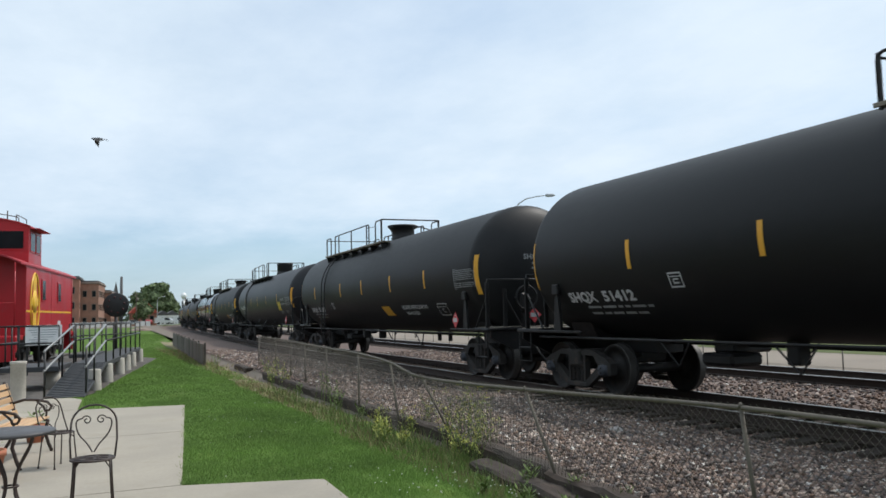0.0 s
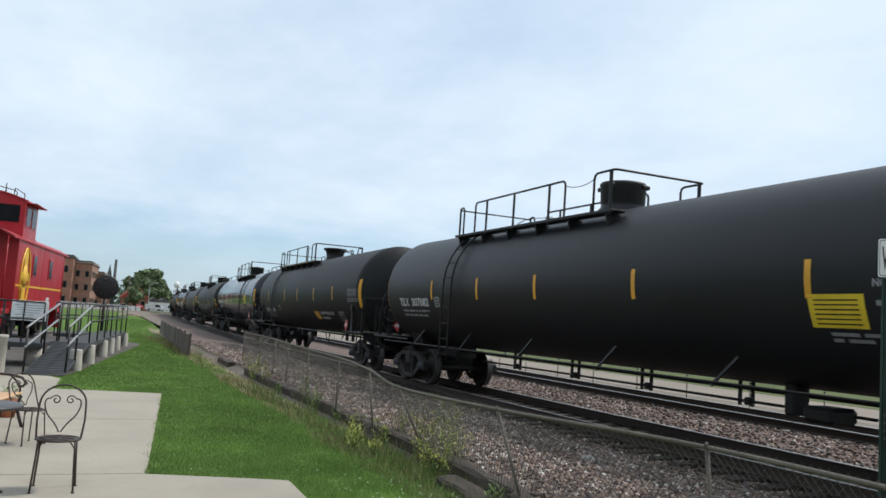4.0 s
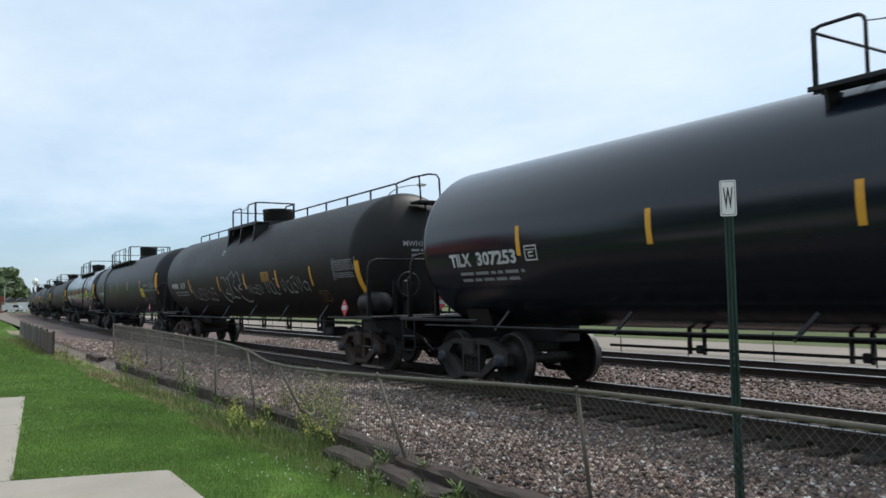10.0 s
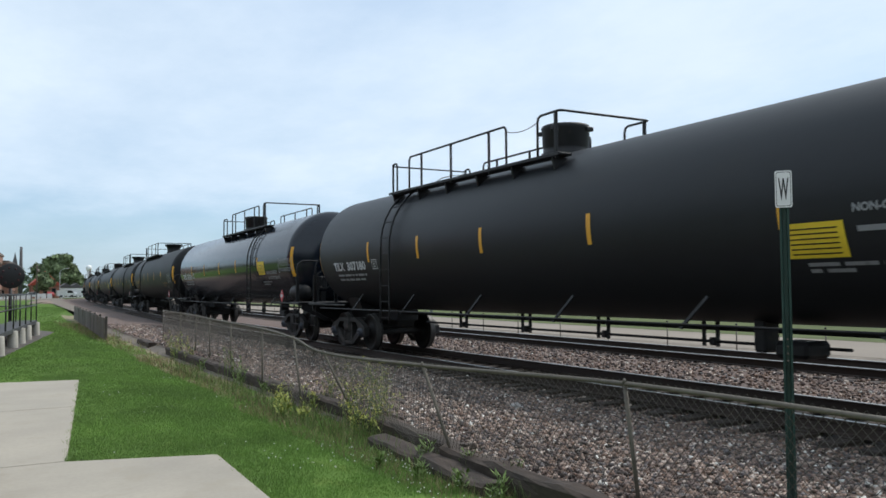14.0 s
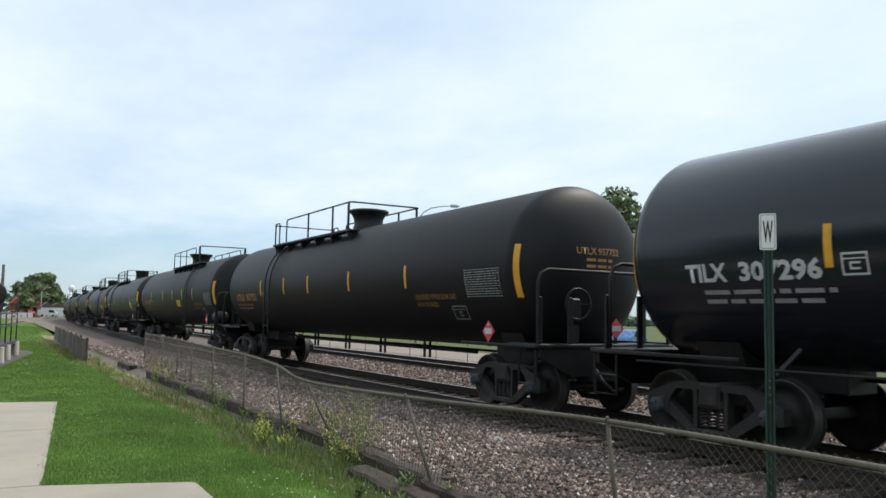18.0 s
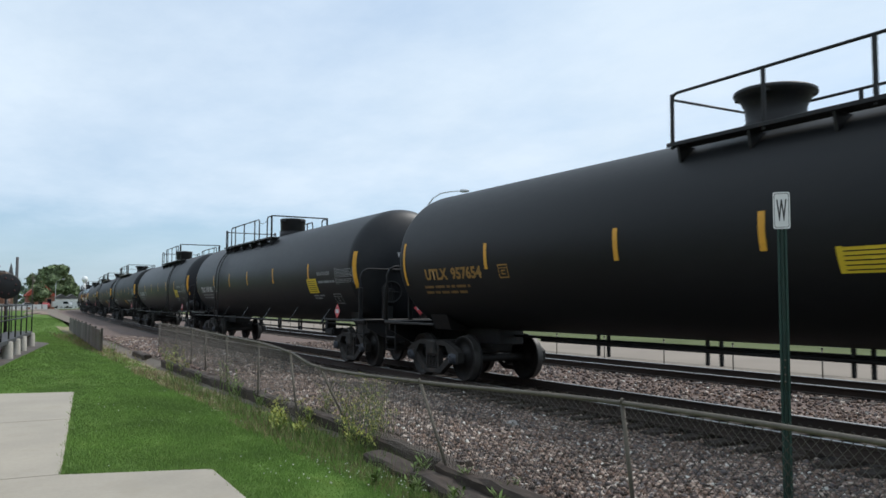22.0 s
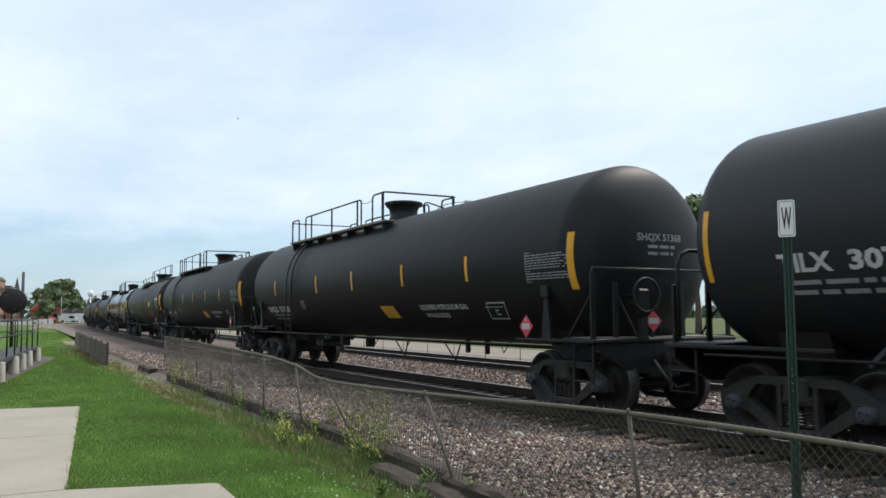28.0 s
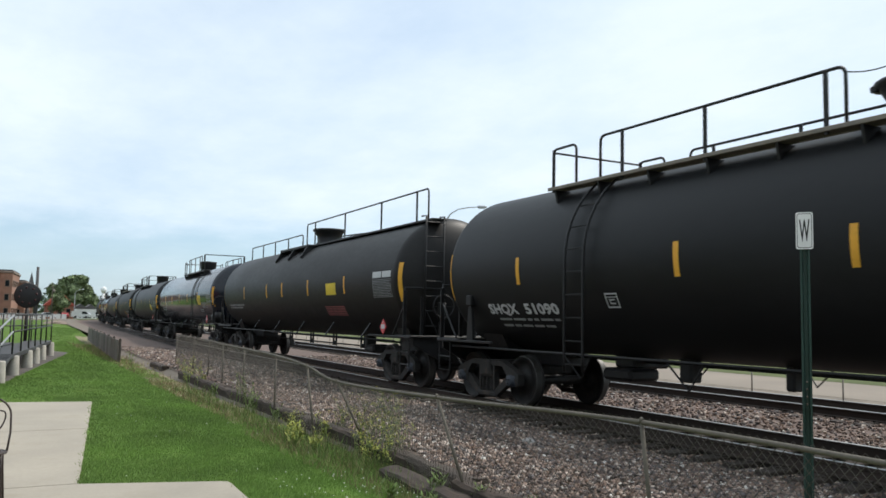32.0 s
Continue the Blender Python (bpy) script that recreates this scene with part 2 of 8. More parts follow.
def ballast_material():
    """Crushed granite: every stone its own grey, slate, tan, brown or pale pink, mottled by grain."""
    m = bpy.data.materials.new("crushed_granite_ballast")
    m.use_nodes = True
    nt = m.node_tree
    N, L = nt.nodes.new, nt.links.new
    b = nt.nodes["Principled BSDF"]
    b.inputs["Roughness"].default_value, b.inputs["Specular IOR Level"].default_value = 0.82, 0.3
    ge, co = N("ShaderNodeNewGeometry"), N("ShaderNodeTexCoord")
    ramp = N("ShaderNodeValToRGB")
    ramp.color_ramp.interpolation = "CONSTANT"
    e = ramp.color_ramp.elements
    tones = [(0.0, (0.050, 0.039, 0.035)), (0.15, (0.124, 0.092, 0.083)), (0.32, (0.190, 0.136, 0.114)), (0.48, (0.134, 0.119, 0.119)), (0.60, (0.259, 0.183, 0.146)),
             (0.72, (0.165, 0.105, 0.077)), (0.81, (0.358, 0.277, 0.228)), (0.92, (0.495, 0.418, 0.358)), (0.98, (0.600, 0.583, 0.539))]
    e[0].position, e[0].color = tones[0][0], (*tones[0][1], 1)
    e[1].position, e[1].color = tones[1][0], (*tones[1][1], 1)
    for p, c in tones[2:]:
        e.new(p).color = (*c, 1)
    L(ge.outputs["Random Per Island"], ramp.inputs[0])
    n1, n2 = N("ShaderNodeTexNoise"), N("ShaderNodeTexNoise")
    n1.inputs["Scale"].default_value, n1.inputs["Detail"].default_value = 0.55, 4
    n2.inputs["Scale"].default_value, n2.inputs["Detail"].default_value = 60, 3
    L(co.outputs["Object"], n1.inputs[0]); L(co.outputs["Object"], n2.inputs[0])
    s = N("ShaderNodeMath"); s.operation = "ADD"
    L(n1.outputs[0], s.inputs[0]); L(n2.outputs[0], s.inputs[1])
    g = N("ShaderNodeMapRange")
    g.inputs["From Min"].default_value, g.inputs["From Max"].default_value = 0.6, 1.4
    g.inputs["To Min"].default_value, g.inputs["To Max"].default_value = 0.62, 1.4
    L(s.outputs[0], g.inputs["Value"])
    mx = N("ShaderNodeMix"); mx.data_type = "RGBA"; mx.blend_type = "MULTIPLY"
    mx.inputs["Factor"].default_value = 1.0
    L(ramp.outputs[0], mx.inputs["A"]); L(g.outputs[0], mx.inputs["B"])
    L(mx.outputs["Result"], b.inputs["Base Color"])
    return m


M_BALLAST = ballast_material()
# dark with oil, and with the shade under the train put into the colour
M_SHADEBED = material("oily_shaded_ballast", (0.045, 0.036, 0.032), 0.95, vary=0.5, scale=5, fine=40, bump=0.03)
M_BED = material("ballast_bed", (0.126, 0.087, 0.072), 0.95, vary=0.5, scale=6, fine=45, bump=0.03)
M_GALV = material("galvanised_steel", (0.20, 0.178, 0.145), 0.65, metal=0.3, vary=0.25, scale=5, fine=40, second=(0.2, 0.16, 0.12), second_amount=0.2)
M_WIRE = material("weathered_chain_link_wire", (0.125, 0.115, 0.105), 0.65, metal=0.2, vary=0.25, scale=6, fine=30)
M_FENCE = material("dull_galvanised_fence_pipe", (0.14, 0.122, 0.10), 0.7, metal=0.2, vary=0.3, scale=5, fine=40, second=(0.09, 0.075, 0.06), second_amount=0.3)
M_LAMP = material("pale_grey_lamp_pole", (0.42, 0.44, 0.46), 0.5, vary=0.1, scale=4)
M_CONCRETE = material("light_concrete", (0.322, 0.288, 0.236), 0.85, vary=0.17, scale=0.9, fine=30, bump=0.002, second=(0.29, 0.255, 0.20), second_amount=0.4)
M_PIER = material("pale_concrete_pier", (0.44, 0.41, 0.365), 0.85, vary=0.2, scale=2.5, fine=25, bump=0.003, second=(0.28, 0.26, 0.23), second_amount=0.25)
M_ROAD = material("concrete_road", (0.25, 0.215, 0.18), 0.95, vary=0.12, scale=0.3, fine=8, spec=0.1)
M_GRAVEL = material("dark_wet_gravel", (0.085, 0.075, 0.066), 0.92, vary=0.5, scale=3, fine=35, bump=0.03, second=(0.15, 0.135, 0.115), second_amount=0.3)
M_SOIL = material("dry_soil_and_gravel", (0.155, 0.128, 0.10), 0.95, vary=0.4, scale=1.5, fine=22, bump=0.02)
M_LAWN = material("mown_lawn", (0.088, 0.148, 0.034), 0.95, spec=0.05, vary=0.3, scale=0.9, fine=26, bump=0.02, second=(0.12, 0.15, 0.034), second_amount=0.4)
M_FIELD = material("far_grass", (0.10, 0.118, 0.055), 0.95, vary=0.25, scale=0.15, fine=3, second=(0.13, 0.14, 0.07), second_amount=0.4, spec=0.05)
M_DRY = material("dry_grass_and_dust", (0.21, 0.175, 0.10), 0.95, vary=0.35, scale=2.5, fine=30, bump=0.02, second=(0.13, 0.15, 0.05), second_amount=0.4)
M_DRYBLADE = material("dry_grass_blade", (0.24, 0.20, 0.10), 0.85, vary=0.4, scale=1.5, fine=9, island_random=0.6)
M_BLOOM = material("pale_yellow_weed_flower", (0.42, 0.40, 0.07), 0.75, vary=0.25, scale=4)
M_BLADE = material("grass_blade", (0.168, 0.278, 0.06), 0.7, vary=0.34, scale=0.6, fine=9, island_random=0.3)
M_WEED = material("yellow_green_weed", (0.27, 0.30, 0.06), 0.7, vary=0.35, scale=2, fine=20, island_random=0.5)
M_WEEDDARK = material("green_weed", (0.13, 0.19, 0.05), 0.75, vary=0.35, scale=2, fine=20, island_random=0.5)
M_CLOVER = material("white_clover", (0.7, 0.7, 0.62), 0.8, vary=0.15)
M_CURB = material("dark_weathered_curb_timber", (0.05, 0.036, 0.028), 0.9, vary=0.5, scale=3, fine=30, bump=0.012, stretch=(3, 0.6, 3), second=(0.10, 0.08, 0.064), second_amount=0.45)
M_BOARD = material("grey_weathered_board", (0.105, 0.09, 0.078), 0.9, vary=0.5, scale=3, fine=30, bump=0.004, obj_random=0.4, stretch=(4, 4, 0.5))
M_GREENPOST = material("dark_green_sign_post", (0.018, 0.05, 0.04), 0.45, vary=0.25, scale=6, fine=30)
M_SIGNWHITE = material("white_sign_face", (0.82, 0.82, 0.81), 0.4, vary=0.06, scale=3)
M_SIGNBLACK = material("black_sign_paint", (0.012, 0.012, 0.012), 0.5, vary=0.2)
M_CABOOSE = material("red_caboose_paint", (0.40, 0.010, 0.018), 0.4, vary=0.14, scale=1.0, fine=12, second=(0.34, 0.035, 0.045), second_amount=0.25)
M_CABROOF = material("faded_red_roof_paint", (0.36, 0.02, 0.03), 0.5, vary=0.18, scale=1.5, fine=12)
M_CABYELLOW = material("yellow_emblem_paint", (0.75, 0.45, 0.04), 0.5, vary=0.12)
M_DARKGLASS = material("dark_window_glass", (0.010, 0.013, 0.015), 0.2, vary=0.2, rough_vary=0.05, spec=0.15)
M_IRON = material("dark_wrought_iron", (0.035, 0.022, 0.018), 0.5, vary=0.35, scale=8, fine=40, second=(0.09, 0.05, 0.035), second_amount=0.25)
M_TABLETOP = material("dark_metal_mesh_tabletop", (0.05, 0.048, 0.05), 0.45, vary=0.3, scale=6, fine=60)
M_BENCHWOOD = material("varnished_bench_slat", (0.55, 0.35, 0.19), 0.5, vary=0.22, scale=2, fine=18, obj_random=0.25, stretch=(0.6, 8, 8))
M_TERRACOTTA = material("terracotta", (0.40, 0.15, 0.085), 0.8, vary=0.2, scale=4, fine=30)
M_DECK = material("dark_ramp_deck", (0.05, 0.052, 0.056), 0.75, vary=0.3, scale=4, fine=30, stretch=(1, 6, 1))
M_BLACKRAIL = material("black_handrail_paint", (0.014, 0.014, 0.014), 0.45, vary=0.25, scale=8)
M_RAILGREY = material("grey_handrail", (0.26, 0.265, 0.27), 0.45, metal=0.3, vary=0.15, scale=8)
M_BRICK = material("red_brick", (0.32, 0.150, 0.105), 0.9, vary=0.25, scale=0.8, fine=14, second=(0.31, 0.16, 0.115), second_amount=0.3)
M_BRICK2 = material("brown_brick", (0.30, 0.165, 0.118), 0.9, vary=0.25, scale=0.8, fine=14)
M_BARRIER = material("weathered_white_concrete", (0.62, 0.61, 0.58), 0.85, vary=0.15, scale=1.5)
M_PRINT = material("grey_print", (0.22, 0.25, 0.27), 0.6, vary=0.15)
M_TRIM = material("pale_stone_trim", (0.22, 0.17, 0.14), 0.85, vary=0.12)
M_ROOF = material("dark_flat_roof", (0.09, 0.085, 0.085), 0.9, vary=0.2)
M_REDROOF = material("red_tile_roof", (0.36, 0.07, 0.045), 0.85, vary=0.2, scale=2)
M_LEAF = material("tree_leaf", (0.125, 0.165, 0.075), 0.75, vary=0.4, scale=0.5, fine=5, island_random=0.6)
M_LEAF2 = material("far_wood_leaf", (0.09, 0.13, 0.075), 0.85, vary=0.35, scale=0.1, fine=2, island_random=0.5)
M_BARK = material("bark", (0.09, 0.07, 0.055), 0.9, vary=0.35, scale=4, fine=30, bump=0.02)
M_CARPAINT = [material("car_paint", c, 0.25, vary=0.05, coat=0.4) for c in ((0.7, 0.7, 0.7), (0.06, 0.16, 0.35), (0.35, 0.03, 0.03), (0.45, 0.46, 0.48))]
M_RUBBER = material("tyre_rubber", (0.02, 0.02, 0.02), 0.8, vary=0.2)
M_BIRD = material("dark_feather", (0.03, 0.028, 0.027), 0.8, vary=0.3, scale=20)
M_GRAFFITI = material("pale_spray_paint", (0.30, 0.30, 0.30), 0.7, vary=0.3, scale=3, fine=15)
M_SPOT = material("red_lens", (0.06, 0.008, 0.008), 0.35, vary=0.1)

# ---------------------------------------------------------------- mesh tools
class Build:
    """Collects vertices and faces of one mesh."""

    def __init__(self):
        self.v, self.f, self.s, self.m, self.ink = [], [], [], [], 0

    def add(self, verts, faces, smooth=False):
        o = len(self.v)
        self.v += [tuple(p) for p in verts]
        self.f += [tuple(i + o for i in f) for f in faces]
        self.s += [smooth] * len(faces)
        self.m += [self.ink] * len(faces)
        return self

    def box(self, lo, hi, m=None, bevel=0.0):
        (x0, y0, z0), (x1, y1, z1) = lo, hi
        b = min(bevel, abs(x1 - x0) * 0.45, abs(y1 - y0) * 0.45, abs(z1 - z0) * 0.45)
        if b <= 0:
            v = [(x, y, z) for x in (x0, x1) for y in (y0, y1) for z in (z0, z1)]
            f = [(0, 1, 3, 2), (4, 6, 7, 5), (0, 4, 5, 1), (2, 3, 7, 6), (0, 2, 6, 4), (1, 5, 7, 3)]
        else:
            bm = bmesh.new()
            bmesh.ops.create_cube(bm, size=1.0, matrix=Matrix.Translation(((x0 + x1) / 2, (y0 + y1) / 2, (z0 + z1) / 2)) @ Matrix.Diagonal((x1 - x0, y1 - y0, z1 - z0, 1)))
            bmesh.ops.bevel(bm, geom=bm.edges[:], offset=b, segments=1, affect="EDGES")
            bm.verts.index_update()
            v = [tuple(p.co) for p in bm.verts]
            f = [tuple(q.index for q in p.verts) for p in bm.faces]
            bm.free()
        if m is not None:
            v = [tuple(m @ Vector(p)) for p in v]
        return self.add(v, f)

    def tube(self, pts, r, n=8, closed=False, caps=True):
        pts = [Vector(p) for p in pts]
        k = len(pts)
        verts, faces = [], []
        ref = None
        for i, p in enumerate(pts):
            if closed:
                d = pts[(i + 1) % k] - pts[i - 1]
            else:
                d = pts[min(i + 1, k - 1)] - pts[max(i - 1, 0)]
            d.normalize()
            if ref is None or abs(ref.dot(d)) > 0.98:
                ref = Vector((0, 0, 1)) if abs(d.z) < 0.9 else Vector((1, 0, 0))
            a = d.cross(ref).normalized()
            b = a.cross(d).normalized()
            ref = b
            rr = r[i] if isinstance(r, (list, tuple)) else r
            verts += [p + (a * math.cos(2 * math.pi * j / n) + b * math.sin(2 * math.pi * j / n)) * rr for j in range(n)]
        for i in range(k if closed else k - 1):
            i2 = (i + 1) % k
            faces += [(i * n + j, i * n + (j + 1) % n, i2 * n + (j + 1) % n, i2 * n + j) for j in range(n)]
        self.add(verts, faces, n > 5)
        if caps and not closed:
            o = len(self.v) - len(verts)
            self.f += [tuple(o + j for j in reversed(range(n))), tuple(o + (k - 1) * n + j for j in range(n))]
            self.s += [False, False]
            self.m += [self.ink] * 2
        return self

    def spin(self, profile, axis="z", n=24, centre=(0, 0, 0), smooth=True):
        """profile: (radius, height) pairs turned round an axis through centre."""
        verts, faces = [], []
        c = Vector(centre)
        for r, h in profile:
            for j in range(n):
                a = 2 * math.pi * j / n
                u, w = r * math.cos(a), r * math.sin(a)
                verts.append(c + (Vector((u, w, h)) if axis == "z" else Vector((h, u, w)) if axis == "x" else Vector((w, h, u))))
        for i in range(len(profile) - 1):
            faces += [(i * n + j, i * n + (j + 1) % n, (i + 1) * n + (j + 1) % n, (i + 1) * n + j) for j in range(n)]
        return self.add(verts, faces, smooth)

    def prism(self, outline, lo, hi, axis="x"):
        """A flat outline pushed along an axis from lo to hi; outline in the other two axes' order."""
        n = len(outline)
        put = {"x": lambda p, h: (h, p[0], p[1]), "y": lambda p, h: (p[0], h, p[1]), "z": lambda p, h: (p[0], p[1], h)}[axis]
        v = [put(p, lo) for p in outline] + [put(p, hi) for p in outline]
        f = [tuple(range(n)), tuple(range(2 * n - 1, n - 1, -1))] + [(i, i + n, (i + 1) % n + n, (i + 1) % n) for i in range(n)]
        return self.add(v, f)

    def mesh(self, name):
        me = bpy.data.meshes.new(name)
        me.from_pydata(self.v, [], self.f)
        me.polygons.foreach_set("use_smooth", self.s)
        me.polygons.foreach_set("material_index", self.m)
        me.update()
        return me


def fix_normals(me):
    bm = bmesh.new()
    bm.from_mesh(me)
    bmesh.ops.recalc_face_normals(bm, faces=bm.faces[:])
    bm.to_mesh(me)
    bm.free()


def part(name, b, mat, parent=None, label="", place=None, normals=True):
    """Links the mesh in b as one object under a thing or a part."""
    if isinstance(b, Build):
        me = b.mesh(name)
        if normals and len(me.polygons) < 20000:
            fix_normals(me)
        for one in mat if isinstance(mat, list) else [mat]:
            me.materials.append(one)
    else:
        me = b
    ob = new(name, me)
    ob.parent = parent
    if place is not None:
        ob.matrix_basis = place
    if label:
        tagged(ob, label)
    return ob


def thing(name, label, category, group="", kind="", place=None):
    ob = tagged(new(name), label, category, group, kind)
    ob.empty_display_size = 0.2
    if place is not None:
        ob.matrix_basis = place
    return ob


def text_mesh(name, words, size, bold=0.0):
    cu = bpy.data.curves.new(name, "FONT")
    cu.body, cu.size, cu.resolution_u, cu.offset = words, size, 2, bold
    ob = bpy.data.objects.new(name, cu)
    me = bpy.data.meshes.new_from_object(ob)
    bpy.data.objects.remove(ob)
    bpy.data.curves.remove(cu)
    return me

# ---------------------------------------------------------------- the line of the railway
RAIL_Z = -0.05


def bend(s):
    return 0.0011 if s < 55 else 0.00015 if s < 150 else 0.004


def track_table():
    rows, x, y, h, ds = {}, 9.44, 0.0, 0.0, 0.5
    for i in range(0, 900):
        s = i * ds
        rows[i] = (x, y, h)
        x, y, h = x + math.sin(h) * ds, y + math.cos(h) * ds, h + bend(s) * ds
    x, y, h = 9.44, 0.0, 0.0
    for i in range(0, -901, -1):
        rows[i] = (x, y, h)
        h2 = h - 0.0004 * ds
        x, y, h = x - math.sin(h) * ds, y - math.cos(h) * ds, h2
    return rows


TABLE = track_table()


def track(s, u=0.0):
    """Place (x, y) and heading at s metres along the near track, u metres to its right."""
    i = math.floor(s / 0.5)
    i = max(-899, min(898, i))
    a, b, k = TABLE[i], TABLE[i + 1], s / 0.5 - i
    x, y, h = (p + (q - p) * k for p, q in zip(a, b))
    return x + u * math.cos(h), y - u * math.sin(h), h


PROFILE = [(-400, 0), (-7.4, 0), (-5.75, -0.12), (-5.48, -0.13), (-5.28, 0.0), (-3.2, -0.10), (-1.9, -0.245), (-1.55, -0.28), (-1.4, -0.295), (1.4, -0.295), (2.2, -0.28), (3.6, -0.28),
           (4.2, -0.262), (7.2, -0.262), (8.0, -0.33), (9.0, -0.42), (16, -0.42), (500, -0.42)]


def level(u):
    return float(np.interp(u, [p[0] for p in PROFILE], [p[1] for p in PROFILE]))


def s_steps(a, b):
    out, s = [], a
    while s < b:
        out.append(s)
        s += 0.5 if -4 < s < 30 else 2.0 if -20 < s < 90 else 8.0
    return out + [b]


def strip(name, us, s0, s1, mat, dz=0.0, rough=0.0, label="", category="ground"):
    ss = s_steps(s0, s1)
    b = Build()
    rnd = random.Random(7)
    verts = []
    for s in ss:
        for u in us:
            x, y, _ = track(s, u)
            verts.append((x, y, level(u) + dz + rnd.uniform(-rough, rough)))
    n = len(us)
    b.add(verts, [(i * n + j, i * n + j + 1, (i + 1) * n + j + 1, (i + 1) * n + j) for i in range(len(ss) - 1) for j in range(n - 1)], True)
    ob = part(name, b, mat, normals=False)
    tagged(ob, label, category, kind="structure")
    return ob


def span(a, b, d):
    n = max(1, round((b - a) / d))
    return [a + (b - a) * i / n for i in range(n + 1)]


ground = Build()
ground.spin([(0.01, 0), (60, 0), (300, 0), (1200, 0), (4000, 0)], n=48)
tagged(part("ground", ground, M_FIELD, place=pose(0, 0, -0.47), normals=False), "flat green land reaching to the horizon", "ground", kind="structure")
strip("lawn", [-120, -60, -40, -25] + span(-16, -5.48, 0.4), -40, 170, M_LAWN, 0.0, 0.006, "mown green lawn sloping down to the rail fence")
strip("ballast_bed", span(-5.28, 7.2, 0.35) + [8.0, 9.0], -60, 400, M_BED, 0.0, 0.012, "grey crushed stone bed under the two tracks")
# the shade under the train is painted here as a darker, oily strip
strip("track_bed", span(-1.62, 1.4, 0.3), -40, 120, M_SHADEBED, 0.008, 0.008, "crushed stone between the near rails, dark with oil and painted shade")
strip("curb_soil", [-5.58, -5.38, -5.22], -12, 60, M_SOIL, 0.004, 0.006, "bare soil under the timber curb")
strip("dry_verge", [-6.3, -6.05, -5.76, -5.5], 12, 60, M_DRY, 0.006, 0.006, "dry dusty grass strip along the timber curb")
strip("verge", [8.9, 10.0, 11.0], -60, 400, M_SOIL, 0.006, 0.004, "gravelly strip between the tracks and the road")
strip("road", [11.0, 13.0, 16.5], -60, 300, M_ROAD, 0.012, 0.0, "pale concrete road beyond the tracks", "road")
strip("park_grass", span(16.5, 30.5, 3.5) + [60, 120], -60, 300, M_FIELD, 0.02, 0.0, "grass of a park beyond the road")


def curb_line(s):
    """How far left of the track the timbers stand."""
    return -5.38 - 0.33 * min(1.0, max(0.0, (8.5 - s) / 3.0))


def old_timber(w, half, top, rnd):
    """A squared timber with rotted, uneven edges."""
    b = Build()
    ring = [(-w, -0.34), (-w, top - 0.10), (-w, top - 0.03), (-w + 0.03, top), (0.0, top), (w - 0.03, top), (w, top - 0.03), (w, -0.34)]
    ys = span(-half, half, 0.22)
    for y in ys:
        dip = rnd.uniform(-0.018, 0.006)
        for x, z in ring:
            b.v.append((x + rnd.uniform(-0.011, 0.011), y + rnd.uniform(-0.03, 0.03), z + (dip + rnd.uniform(-0.012, 0.008) if z > 0 or z > top - 0.12 else 0.0)))
    n = len(ring)
    faces = [(i * n + j, i * n + (j + 1) % n, (i + 1) * n + (j + 1) % n, (i + 1) * n + j) for i in range(len(ys) - 1) for j in range(n)]
    faces += [tuple(range(n)), tuple(reversed(range((len(ys) - 1) * n, len(ys) * n)))]
    for f in faces:
        b.f.append(f)
        b.s.append(False)
        b.m.append(0)
    return b


def make_curb():
    curb = thing("curb", "dark weathered timber curb retaining the track ballast", "curb", kind="structure")
    rnd = random.Random(3)
    s = -6.0
    while s < 24.5:
        n = rnd.uniform(2.2, 2.7)
        if not 20.0 < s < 21.5:
            x, y, h = track(s + n / 2, curb_line(s + n / 2))
            b = old_timber(0.10, n / 2 - 0.01, rnd.uniform(0.05, 0.09), rnd)
            part("timber", b, M_CURB, curb, place=pose(x, y, 0, 0, rnd.uniform(-1.5, 1.5), -math.degrees(h) + rnd.uniform(-0.6, 0.6)))
        s += n
    # a fallen second timber in front of the first
    x, y, h = track(6.45, -5.88)
    part("timber", old_timber(0.12, 1.2, 0.0, rnd), M_CURB, curb, place=pose(x, y, 0, 0, -2.5, -math.degrees(h) - 2.5))


make_curb()


def make_spill():
    b = Build()
    ss = span(-6, 9, 0.5)
    for s in ss:
        for k, z in ((0.0, -0.10), (0.15, -0.01), (1.0, 0.004)):
            x, y, _ = track(s, curb_line(s) + (-5.22 - curb_line(s)) * k)
            b.v.append((x, y, z))
    for i in range(len(ss) - 1):
        for j in range(2):
            b.f.append((i * 3 + j, i * 3 + j + 1, i * 3 + j + 4, i * 3 + j + 3))
            b.s.append(True)
            b.m.append(0)
    tagged(part("ballast_spill", b, M_BED, normals=False), "ballast heaped against the near end of the timber curb", "ground", kind="structure")


make_spill()


def rail_profile():
    half = [(0.07, 0.0), (0.07, 0.012), (0.012, 0.03), (0.009, 0.125), (0.034, 0.135), (0.036, 0.166), (0.026, 0.172)]
    return [(x, z - 0.172) for x, z in half] + [(-x, z - 0.172) for x, z in reversed(half)]


